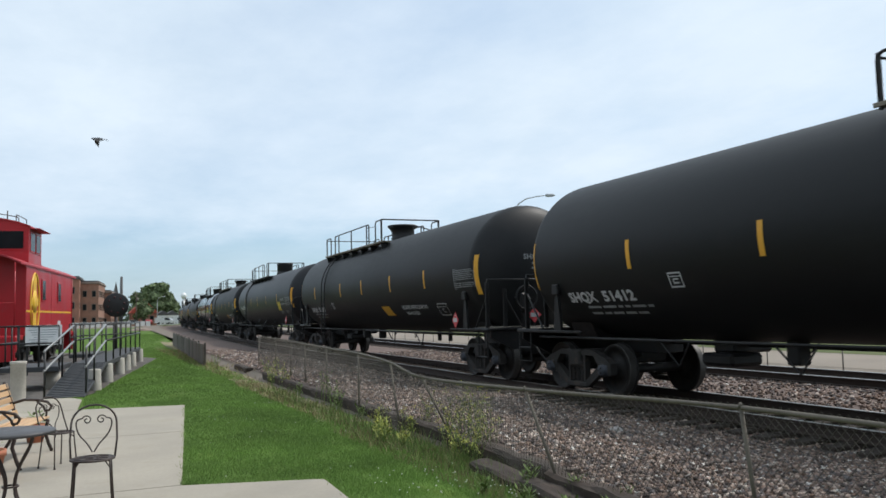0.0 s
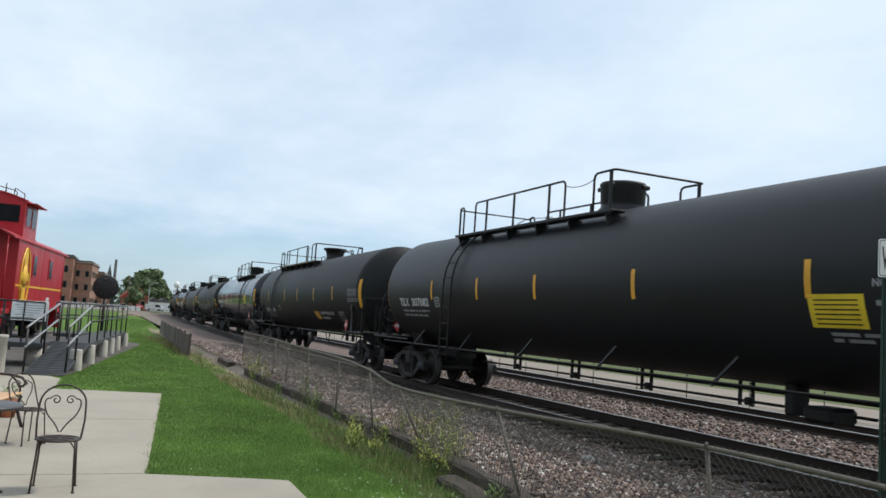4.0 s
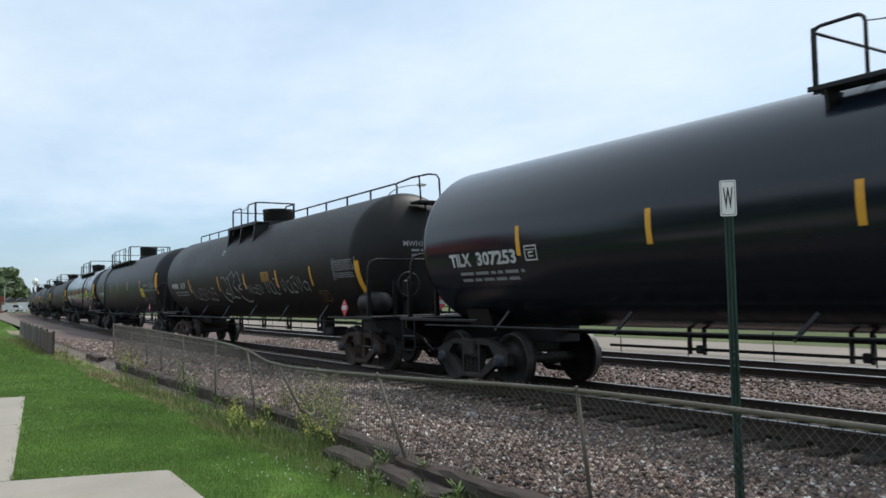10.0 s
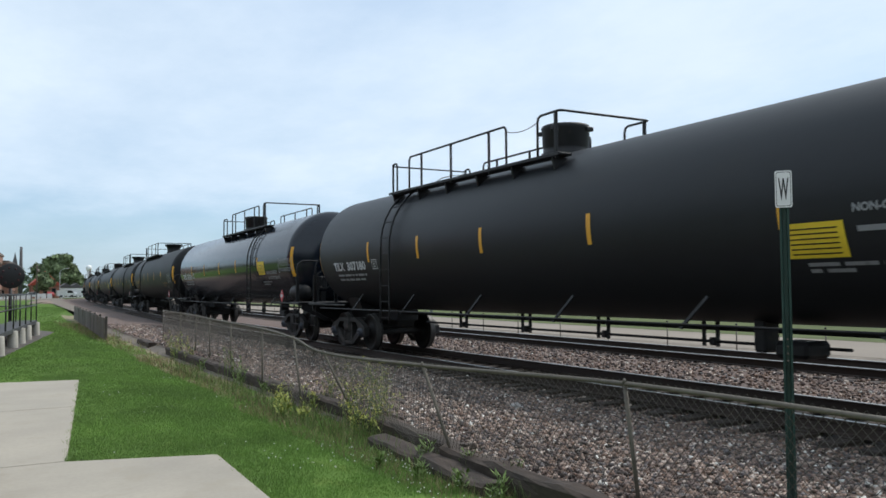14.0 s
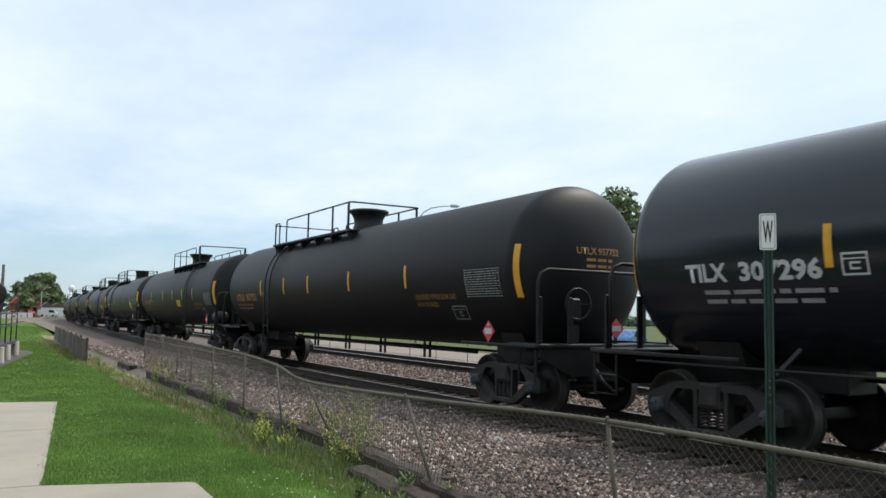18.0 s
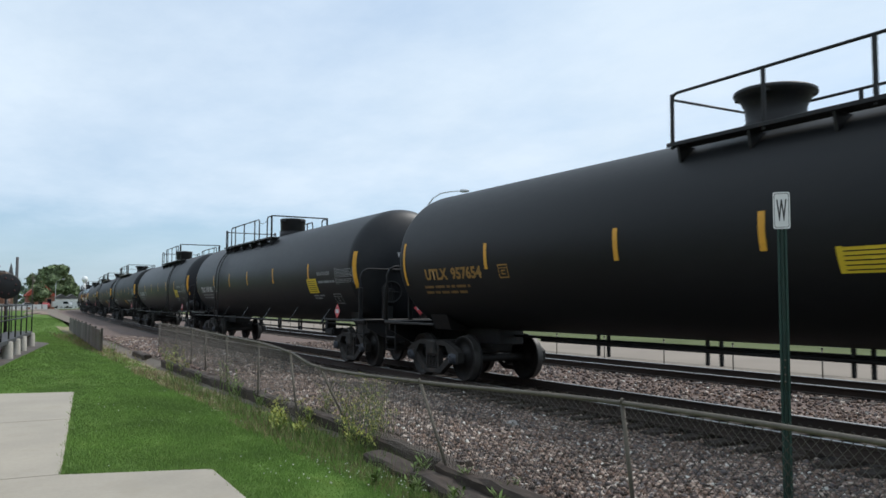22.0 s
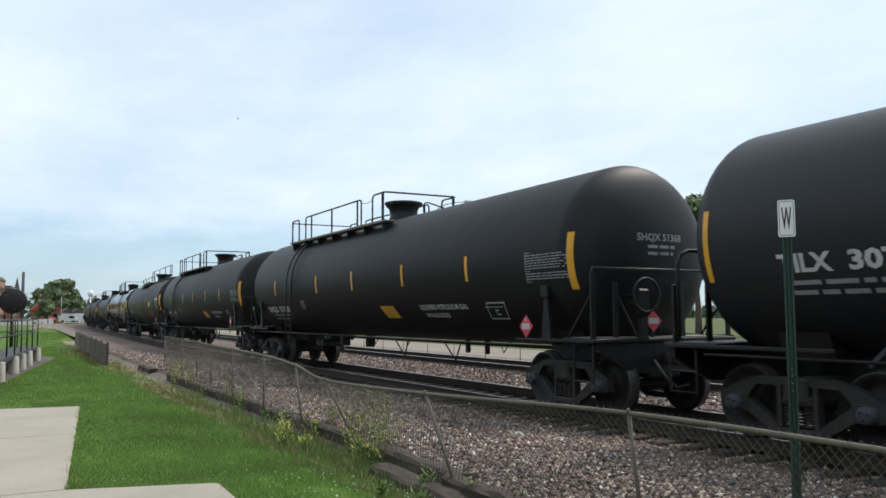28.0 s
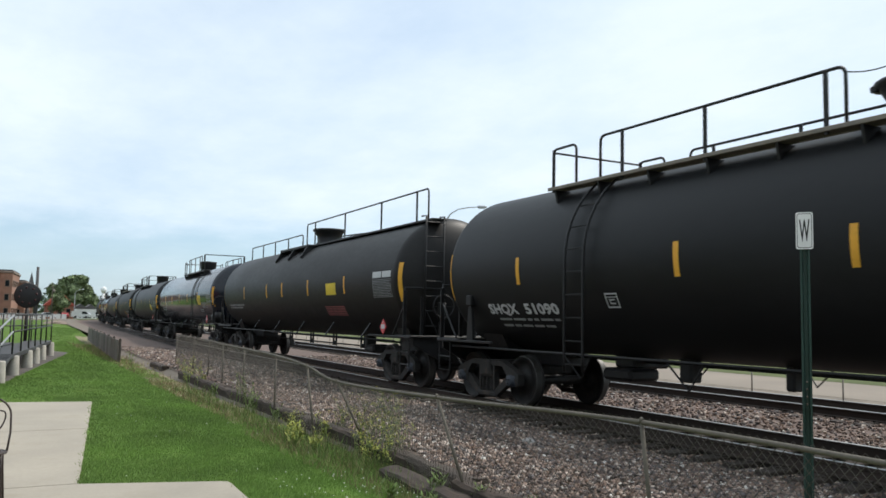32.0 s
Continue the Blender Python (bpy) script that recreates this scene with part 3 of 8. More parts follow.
def make_track(name, offset, label):
    tr = thing(name, label, "railway track", kind="structure")
    prof = rail_profile()
    n = len(prof)
    ss = s_steps(-60, 330)
    for side in (-0.755, 0.755):
        b = Build()
        for s in ss:
            for px, pz in prof:
                x, y, _ = track(s, offset + side + px)
                b.v.append((x, y, RAIL_Z + pz))
        for i in range(len(ss) - 1):
            for j in range(n):
                j2 = (j + 1) % n
                b.f.append((i * n + j, i * n + j2, (i + 1) * n + j2, (i + 1) * n + j))
                b.s.append(False)
                b.m.append(1 if j in (5, 6, 7) else 0)
        part("rail", b, [M_RAIL, M_RAILTOP], tr, normals=False)
    tie = Build()
    tie.box((-1.29, -0.115, -0.18), (1.29, 0.115, 0.0), bevel=0.012)
    for sx in (-0.755, 0.755):
        tie.box((sx - 0.18, -0.09, 0.0), (sx + 0.18, 0.09, 0.014))
        for px in (-0.1, 0.1):
            tie.box((sx + px - 0.02, -0.05, 0.012), (sx + px + 0.02, -0.015, 0.045))
    me = tie.mesh("tie")
    me.materials.append(M_TIE)
    rnd = random.Random(5)
    for i in range(150):
        s = -8 + i * 0.53
        x, y, h = track(s, offset + rnd.uniform(-0.06, 0.06))
        part("tie", me, None, tr, place=pose(x, y, RAIL_Z - 0.185, 0, 0, -math.degrees(h) + rnd.uniform(-1.2, 1.2)))
    return tr


make_track("near_track", 0.0, "railway track with rusty rails on creosoted ties in grey ballast")
make_track("far_track", 5.72, "second railway track of rusty rails beyond the first")


def stone_field():
    """Loose ballast stones, small irregular lumps half sunk in the bed."""
    rng = np.random.default_rng(11)
    base = np.array([(1, 0, 0), (-1, 0, 0), (0, 1, 0), (0, -1, 0), (0, 0, 1), (0, 0, -0.6)], float)
    tri = np.array([(0, 2, 4), (2, 1, 4), (1, 3, 4), (3, 0, 4), (2, 0, 5), (1, 2, 5), (3, 1, 5), (0, 3, 5)])
    places = []
    for s0, s1, u0, u1, num in ((0, 8, -5.2, -1.5, 26000), (8, 17, -5.2, -1.5, 21000), (17, 40, -5.2, -1.5, 13000), (-9, 0, -5.2, -1.5, 7000), (-2, 9, -1.5, -0.84, 4200), (9, 30, -1.5, -0.84, 4500), (-2, 9, 1.2, 5.0, 7000), (9, 36, 1.2, 5.0, 9000), (-2, 30, 5.0, 8.6, 3000)):
        s = rng.uniform(s0, s1, num)
        u = rng.uniform(u0, u1, num)
        big = 1.0 if s1 < 9 else 1.15 if s1 < 18 else 1.5
        places.append(np.stack([s, u, rng.uniform(0.014, 0.037, num) * big], 1))
    s = rng.uniform(-3, 8, 3400)
    places.append(np.stack([s, np.array([rng.uniform(curb_line(k) + 0.1, -5.15) for k in s]), rng.uniform(0.014, 0.037, len(s))], 1))
    places = np.concatenate(places)
    xy = np.array([track(s, u)[:2] for s, u, _ in places])
    crib = (np.abs(places[:, 1]) < 1.5) & (np.abs((places[:, 0] + 8) / 0.53 - np.round((places[:, 0] + 8) / 0.53)) < 0.29) & (places[:, 1] > -1.36)
    places, xy = places[~crib], xy[~crib]
    n = len(places)
    z = np.interp(np.maximum(places[:, 1], -5.28), [p[0] for p in PROFILE], [p[1] for p in PROFILE])
    jit = rng.uniform(0.6, 1.35, (n, 6, 1)) * base[None] + rng.uniform(-0.25, 0.25, (n, 6, 3))
    q = rng.normal(size=(n, 3, 3))
    q, _ = np.linalg.qr(q)
    pts = np.einsum("nij,nkj->nki", q, jit) * places[:, 2][:, None, None] * np.array([1, 1, 0.75])
    pts[:, :, 0] += xy[:, 0][:, None]
    pts[:, :, 1] += xy[:, 1][:, None]
    pts[:, :, 2] += (z + places[:, 2] * 0.35)[:, None]
    me = bpy.data.meshes.new("ballast_stones")
    f = (tri[None] + (np.arange(n) * 6)[:, None, None]).reshape(-1, 3)
    me.vertices.add(n * 6)
    me.vertices.foreach_set("co", pts.reshape(-1))
    me.loops.add(len(f) * 3)
    me.loops.foreach_set("vertex_index", f.reshape(-1).astype(np.int32))
    me.polygons.add(len(f))
    me.polygons.foreach_set("loop_start", (np.arange(len(f)) * 3).astype(np.int32))
    me.polygons.foreach_set("loop_total", np.full(len(f), 3, np.int32))
    me.update(calc_edges=True)
    me.materials.append(M_BALLAST)
    tagged(new("ballast_stones", me), "loose grey and reddish crushed ballast stones", "gravel", kind="stuff")


stone_field()


def lump(name, c, r, mat, label, seed=1, flat=0.7):
    bm = bmesh.new()
    bmesh.ops.create_icosphere(bm, subdivisions=3, radius=r)
    for v in bm.verts:
        v.co *= 1 + 0.35 * noise.noise(v.co * (1.6 / r) + Vector((seed * 7.3, 0, 0)))
        v.co.z *= flat
    me = bpy.data.meshes.new(name)
    bm.to_mesh(me)
    bm.free()
    me.materials.append(mat)
    ob = new(name, me)
    ob.location = c
    return tagged(ob, label, "stone")


# slab panels of the patio
def make_patio():
    slab = thing("patio", "pale concrete patio slab with saw-cut joints", "pavement", kind="structure")
    polys = [
        [(-7, 11.55), (-7, 15.6), (-0.12, 15.27), (1.57, 14.93), (1.17, 11.5)],
        [(-7, 7.9), (-7, 11.53), (1.168, 11.48), (0.74, 7.85)],
        [(-7, 4.2), (-7, 7.88), (0.74, 7.83), (1.95, 7.45), (1.80, 4.1)],
        [(-7, 0.4), (-7, 4.18), (1.80, 4.08), (1.62, 0.3)],
        [(-7, -6), (-7, 0.38), (1.62, 0.28), (1.4, -6)],
        [(-3.0, 15.44), (-3.0, 18.0), (-0.25, 17.75), (-0.05, 17.2), (-0.13, 15.3)],
    ]
    for p in polys:
        p = list(reversed(p))
        b = Build()
        cx, cy = sum(q[0] for q in p) / len(p), sum(q[1] for q in p) / len(p)
        inner = [(cx + (x - cx) * 0.997, cy + (y - cy) * 0.997) for x, y in p]
        n = len(p)
        v = [(x, y, -0.12) for x, y in p] + [(x, y, 0.012) for x, y in p] + [(x, y, 0.022) for x, y in inner]
        f = [tuple(reversed(range(n)))] + [(i, (i + 1) % n, n + (i + 1) % n, n + i) for i in range(n)] + [(n + i, n + (i + 1) % n, 2 * n + (i + 1) % n, 2 * n + i) for i in range(n)] + [tuple(range(2 * n, 3 * n))]
        b.add(v, f)
        part("panel", b, M_CONCRETE, slab)


make_patio()

# ---------------------------------------------------------------- the tank train
# a car's own space: y towards the train's rear, x away from the camera, z up from the rail
TANK_R, AXIS_Z, TRUCK_Y, WHEEL_R, AXLE = 1.48, 2.51, 8.1, 0.457, 0.885


def set_size(kind):
    """The radius of the tank and the height of its axis, by the make of the car."""
    global TANK_R, AXIS_Z, DECK_Z
    TANK_R, AXIS_Z, DECK_Z = (1.53, 2.52, 3.86) if kind.startswith("shqx") else (1.48, 2.51, 3.79)



def skin(c, z, off=0.006, v=0.0):
    """A point of the tank's side that faces the camera, at c along the car; v: metres round the shell from height z."""
    into = max(0.0, abs(c) - (SHELL[0] if c < 0 else SHELL[1]))
    r = TANK_R * math.sqrt(max(0.1, 1 - (into / HEAD) ** 2))
    a = math.asin(max(-1, min(1, (z - AXIS_Z) / r))) + v / r
    r += off
    return (-r * math.cos(a), c, AXIS_Z + r * math.sin(a))


def skin_patch(b, c0, c1, z0, z1, slant=0.0, off=0.006, n=5):
    v, f = [], []
    for i in range(n + 1):
        z = z0 + (z1 - z0) * i / n
        for c in (c0, c1):
            v.append(skin(c + slant * i / n, z, off))
    f = [(2 * i, 2 * i + 1, 2 * i + 3, 2 * i + 2) for i in range(n)]
    return b.add(v, f)


def skin_text(name, words, c, z, height, mat, parent, label="", width=None):
    me = text_mesh(name, words, height / 0.69, 0.011 if height > 0.15 else 0.005)
    w = max((v.co.x for v in me.vertices), default=1)
    k = (width / w) if width else 1.0
    for v in me.vertices:
        v.co = skin(c - v.co.x * k, z, 0.007, v.co.y)
    me.materials.append(mat)
    return part(name, me, None, parent, label)


HEAD = 0.65             # depth of the domed ends
BEND = (0.22, 0.09)     # how far before the end marks the two heads begin to curve
SHELL = (8.7, 8.7)      # where the straight shell of the car in hand ends, rear and front


def tank_shell(half, near):
    b = Build()
    prof = [(0.0, -near - HEAD)]
    for i in range(1, 17):
        a = math.pi / 2 * i / 16
        prof.append((TANK_R * math.sin(a), -near - HEAD * math.cos(a)))
    for i in range(16, 0, -1):
        a = math.pi / 2 * i / 16
        prof.append((TANK_R * math.sin(a), half + HEAD * math.cos(a)))
    prof.append((0.0, half + HEAD))
    b.spin(prof, "y", 72, (0, 0, AXIS_Z))
    return b


def side_frame(sx):
    b = Build()
    x0, x1 = sorted((sx * 0.94, sx * 1.08))
    half = [(0.0, 0.80), (0.52, 0.80), (0.95, 0.66), (1.09, 0.58), (1.09, 0.38), (1.0, 0.36), (0.985, 0.55), (0.785, 0.55), (0.77, 0.36), (0.71, 0.36), (0.69, 0.56), (0.56, 0.70), (0.0, 0.71)]
    b.prism(half + [(-y, z) for y, z in reversed(half[1:-1])], x0, x1, "x")
    for s in (-1, 1):
        b.prism([(s * 0.76, 0.38), (s * 0.70, 0.53), (s * 0.24, 0.21), (s * 0.30, 0.11)], x0 + 0.015, x1 - 0.015, "x")
        b.prism([(s * 0.215, 0.18), (s * 0.275, 0.20), (s * 0.275, 0.72), (s * 0.215, 0.72)], x0 + 0.01, x1 - 0.01, "x")
        b.box((x0 - 0.015, s * 0.84 - 0.08, 0.47), (x1 + 0.015, s * 0.84 + 0.08, 0.58), bevel=0.02)
    b.box((x0, -0.33, 0.11), (x1, 0.33, 0.21), bevel=0.02)
    b.box((x0 - 0.02, -0.20, 0.47), (x1 + 0.02, 0.20, 0.60), bevel=0.03)
    return b


def spring(sx, y):
    pts = []
    for i in range(40):
        a = i * 0.9
        pts.append((sx * 1.0 + 0.066 * math.cos(a), y + 0.066 * math.sin(a), 0.225 + i * 0.0058))
    return Build().tube(pts, 0.014, 5)


def wheelset():
    b = Build()
    for s in (-1, 1):
        p = [(0.10, 0.60), (0.17, 0.62), (0.19, 0.675), (0.36, 0.70), (0.40, 0.66), (0.452, 0.662), (0.482, 0.672), (0.486, 0.69), (0.463, 0.712)]
        b.ink = 0
        b.spin([(r, s * x) for r, x in p], "x", 40)
        b.ink = 1
        b.spin([(0.463, s * 0.712), (0.457, s * 0.76), (0.454, s * 0.83)], "x", 40)
        b.spin([(0.454, s * 0.83), (0.450, s * 0.836), (0.443, s * 0.838)], "x", 40)
        b.ink = 0
        b.spin([(0.443, s * 0.838), (0.385, s * 0.832), (0.36, s * 0.79), (0.20, s * 0.775), (0.17, s * 0.83), (0.11, s * 0.84), (0.10, s * 0.85)], "x", 40)
        b.ink = 2
        b.spin([(0.0, s * 1.16), (0.08, s * 1.16), (0.10, s * 1.145), (0.10, s * 1.08), (0.115, s * 1.075), (0.115, s * 0.95)], "x", 20)
        b.ink = 0
        for k in range(3):
            a = 2 * math.pi * k / 3
            b.spin([(0.0, s * 1.178), (0.014, s * 1.178), (0.016, s * 1.15)], "x", 6, (0, 0.05 * math.cos(a), 0.05 * math.sin(a)))
    b.spin([(0.085, -1.0), (0.09, -0.6), (0.08, 0), (0.09, 0.6), (0.085, 1.0)], "x", 14)
    return b


def make_truck(parent, y):
    t = part("truck", Build().box((-1.12, -0.17, 0.50), (1.12, 0.17, 0.80), bevel=0.03).box((-0.3, -0.24, 0.62), (0.3, 0.24, 0.95), bevel=0.03), M_TRUCK, parent, "grimy cast three-piece freight truck", pose(0, y, 0))
    for sx in (-1, 1):
        part("side_frame", side_frame(sx), M_TRUCK, t)
        for ys in (-0.14, 0.0, 0.14):
            part("spring", spring(sx, ys), M_TRUCK, t)
    for k in (-1, 1):
        part("wheelset", wheelset(), [M_WHEEL, M_TREAD, M_BLUE], t, "steel wheelset with faded blue bearing caps", pose(0, k * AXLE, WHEEL_R))
        shoe = Build()
        for sx in (-1, 1):
            shoe.box((sx * 0.78 - 0.06, k * 0.40 - 0.03, 0.34), (sx * 0.78 + 0.06, k * 0.40 + 0.03, 0.62), bevel=0.01)
        shoe.tube([(-0.85, k * 0.36, 0.42), (0.85, k * 0.36, 0.42)], 0.035, 6)
        part("brake_beam", shoe, M_TRUCK, t)
    return t


def saddle(y, w=0.35):
    b = Build()
    pts = []
    for i in range(13):
        a = radians(-128 + 76 * i / 12)
        pts.append(((TANK_R + 0.01) * math.cos(a), AXIS_Z + (TANK_R + 0.01) * math.sin(a)))
    pts += [(0.8, 1.02), (-0.8, 1.02)]
    b.prism(pts, y - w, y + w, "y")
    return b


def hoop(p0, p1, h, r=0.10, n=4):
    """Points of a pipe that rises from p0, bends, runs level and comes down to p1."""
    a, b = Vector(p0), Vector(p1)
    d = (b - a)
    d.z = 0
    d.normalize()
    za, zb = a.z + h, b.z + h
    out = [a, Vector((a.x, a.y, za - r))]
    for i in range(1, n + 1):
        t = math.pi / 2 * i / n
        out.append(Vector((a.x, a.y, za - r)) + d * r * (1 - math.cos(t)) + Vector((0, 0, r * math.sin(t))))
    for i in range(0, n):
        t = math.pi / 2 * i / n
        out.append(Vector((b.x, b.y, zb - r)) - d * r * (1 - math.sin(t)) + Vector((0, 0, r * math.cos(t))))
    return out + [Vector((b.x, b.y, zb - r)), b]


def on_top(x, dz=0.0):
    return AXIS_Z + math.sqrt(max(0.0, TANK_R ** 2 - x * x)) + dz


def add_rail(car, p0, p1, h, posts, name="handrail", foot=0.0, r=0.022):
    b = Build()
    b.tube(hoop(p0, p1, h), r, 8)
    a, c = Vector(p0), Vector(p1)
    for k in posts:
        q = a.lerp(c, k)
        b.box((q.x - 0.016, q.y - 0.028, q.z - foot), (q.x + 0.016, q.y + 0.028, q.z + h), bevel=0.005)
    return part(name, b, M_STEEL_BLACK, car)


def dome(car, c, kind):
    b = Build()
    z0 = AXIS_Z + TANK_R - 0.06
    if kind == "flared":
        tall = 1.0 if TANK_R > 1.5 else 1.1
        prof = [(r * (1.0 if TANK_R > 1.5 else 1.1), h * tall) for r, h in ((0.38, 0), (0.38, 0.10), (0.355, 0.12), (0.37, 0.30), (0.43, 0.41), (0.50, 0.46), (0.50, 0.50), (0.47, 0.52), (0.45, 0.49), (0.0, 0.47))]
    else:
        prof = [(0.46, 0), (0.46, 0.10), (0.42, 0.12), (0.42, 0.20), (0.43, 0.22), (0.44, 0.54), (0.46, 0.58), (0.43, 0.62), (0.0, 0.62)]
    if kind == "low":
        prof = [(r * 1.12, h * 0.86) for r, h in prof]
    b.spin(prof, "z", 28, (0, c, z0))
    d = part("manway_dome", b, M_TANK_WORN if kind == "low" else M_STEEL_BLACK, car, "round black protective housing over the valves")
    for k in range(4):
        a = k * math.pi / 2 + 0.5
        x, y, zl = 0.46 * math.cos(a), c + 0.46 * math.sin(a), z0 + (0.45 * tall if kind == "flared" else 0.44 if kind == "low" else 0.52)
        part("latch", Build().box((x - 0.08, y - 0.045, zl - 0.04), (x + 0.08, y + 0.045, zl + 0.04), bevel=0.01), M_STEEL_BLACK, d)
    top = z0 + (0.46 * tall if kind == "flared" else 0.51 if kind == "low" else 0.60)
    part("hasp", Build().box((-0.12, c - 0.05, top), (0.12, c + 0.05, top + 0.06), bevel=0.01), M_STEEL_BLACK, d)
    return d


RAIL_X, FAR_X, DECK_Z = 1.12, 0.85, 3.80


def side_rails(car, y0, y1, h, posts):
    """A handrail on posts along both walkways."""
    for x in (-RAIL_X, FAR_X):
        add_rail(car, (x, y0, DECK_Z), (x, y1, DECK_Z), h, posts, foot=0.08)


def top_hoop(car, y0, y1, h=0.71, far=FAR_X):
    """A rail round the end of the walkways: up at y0, along to the corner at y1, across the tank, and back down on the far side."""
    x, z, r = RAIL_X, DECK_Z, 0.1
    pts = [(-x, y0, z), (-x, y0, z + h - r), (-x, y0 - r * 0.3, z + h - r * 0.3), (-x, y0 - r, z + h), (-x, y1 + 0.07, z + h), (-x + 0.02, y1 + 0.02, z + h), (-x + 0.08, y1, z + h),
           (far - 0.08, y1, z + h), (far - 0.02, y1 + 0.02, z + h), (far, y1 + 0.07, z + h), (far, y0 - r, z + h), (far, y0 - r * 0.3, z + h - r * 0.3), (far, y0, z + h - r), (far, y0, z - 0.1)]
    b = Build().tube(pts, 0.022, 8)
    y1 += 0.12
    for sx in (-x, far):
        b.box((sx - 0.025, y1 - 0.03, z - 0.08), (sx + 0.025, y1 + 0.03, z + h), bevel=0.006)
    return part("handrail", b, M_STEEL_BLACK, car)


def end_hoop(car, y0, y1, h=0.67, far=FAR_X):
    """The low end of the walkways: a short hoop on each side and a bar across the tank between them."""
    for x in (-RAIL_X, far):
        add_rail(car, (x, y0, DECK_Z), (x, y1, DECK_Z), h, (0.02,), foot=0.08)
    part("handrail", Build().tube([(-RAIL_X, y0, DECK_Z + h - 0.05), (far, y0, DECK_Z + h - 0.05)], 0.018, 6), M_STEEL_BLACK, car)


def chain(car, p, q):
    """A thin slack chain across the gap in a handrail."""
    a, b = Vector(p), Vector(q)
    pts = [a.lerp(b, i / 8) - Vector((0, 0, 0.5 * (a - b).length * 0.6 * (i / 8) * (1 - i / 8))) for i in range(9)]
    return part("safety_chain", Build().tube(pts, 0.008, 5), M_STEEL_BLACK, car)


def walkway(car, c0, c1, mat=None):
    """Grated walkways along both sides of the valves, on brackets off the shell."""
    z = DECK_Z
    n = max(2, round((c0 - c1) / 1.3))
    for s in (-1, 1):
        b = Build()
        for x0, x1, z0, z1 in ((0.90, 1.15, -0.03, 0.0), (1.13, 1.165, -0.045, 0.012), (0.88, 0.91, -0.045, 0.012)):
            xa, xb = sorted((s * x0, s * x1))
            b.box((xa, c1, z + z0), (xb, c0, z + z1), bevel=0.006)
        part("walkway", b, mat or M_STEEL_BLACK, car)
        for i in range(n + 1):
            y = c1 + 0.2 + (c0 - c1 - 0.4) * i / n
            b = Build().prism([(s * 1.15, z - 0.05), (s * 0.7, z - 0.05), (s * 1.02, on_top(1.02, 0.0)), (s * 1.10, on_top(1.10, 0.01))], y - 0.02, y + 0.02, "y")
            part("walkway_bracket", b, M_STEEL_BLACK, car)
    return z


def ladder(car, c, z_low=0.78, z_high=3.75, w=0.23, name="ladder"):
    b = Build()
    for k in (-1, 1):
        pts = []
        for i in range(15):
            z = z_high - (z_high - z_low) * i / 14
            if z >= AXIS_Z - 0.1:
                p = skin(c + k * w, z, 0.10)
            else:
                p = (-TANK_R - 0.10, c + k * w, z)
            pts.append(p)
        b.tube(pts, 0.022, 6)
    z = z_low + 0.12
    while z < z_high:
        x = skin(c, z, 0.10)[0] if z >= AXIS_Z - 0.1 else -TANK_R - 0.10
        b.tube([(x, c - w, z), (x, c + w, z)], 0.014, 5)
        z += 0.36
    if z_low < 0.5:
        for k in (-1, 1):
            b.tube([(-TANK_R - 0.10, c + k * w, z_low + 0.1), (-TANK_R + 0.02, c + k * (w + 0.62), 1.05)], 0.018, 5)
    return part(name, b, M_STEEL_BLACK, car)


def end_ladder(car):
    """A ladder up the domed end to a small step under the end of the top handrail."""
    path = [(-9.40, 1.15), (-9.47, 1.7), (-9.46, 2.3), (-9.36, 3.0), (-9.12, 3.70)]
    b = Build()
    for x in (0.12, 0.54):
        b.tube([(x, y, z) for y, z in path], 0.02, 6)
    for i in range(8):
        z = 1.35 + i * 0.3
        y = float(np.interp(z, [p[1] for p in path], [p[0] for p in path]))
        b.tube([(0.12, y, z), (0.54, y, z)], 0.014, 5)
    ladder_part = part("end_ladder", b, M_STEEL_BLACK, car)
    part("step", Build().box((-0.1, -9.32, 3.68), (0.58, -8.85, 3.74), bevel=0.008), M_STEEL_BLACK, ladder_part)
    hold = Build().tube([(-0.25, -8.5, on_top(0.25) + 0.23), (-0.05, -8.85, 4.30), (0.3, -9.02, 4.38), (0.48, -9.06, 4.37), (0.54, -9.08, 4.28), (0.54, -9.12, 3.7)], 0.022, 8)
    hold.tube([(0.1, -8.93, 4.33), (0.1, -9.0, 3.7)], 0.02, 6)
    part("handrail", hold, M_STEEL_BLACK, car)
    return ladder_part


def diamond(car, c, z, x=-1.47):
    b = Build()
    h = 0.19
    b.add([(x, c - h, z), (x, c, z - h), (x, c + h, z), (x, c, z + h), (x + 0.012, c - h, z), (x + 0.012, c, z - h), (x + 0.012, c + h, z), (x + 0.012, c, z + h)],
          [(0, 1, 2, 3), (7, 6, 5, 4), (0, 4, 5, 1), (1, 5, 6, 2), (2, 6, 7, 3), (3, 7, 4, 0)])
    d = part("hazard_placard", b, M_RED, car, "red and white diamond placard")
    w = Build()
    w.box((x - 0.004, c - 0.11, z - 0.045), (x, c + 0.11, z + 0.055))
    w.add([(x - 0.003, c - 0.035, z + 0.10), (x - 0.003, c + 0.035, z + 0.10), (x - 0.003, c, z + 0.15)], [(0, 1, 2)])
    part("white_panel", w, M_WHITE, d)
    s = Build().box((x + 0.014, c - 0.03, 1.1), (x + 0.04, c + 0.03, z + 0.05))
    part("placard_bracket", s, M_STEEL_BLACK, car)


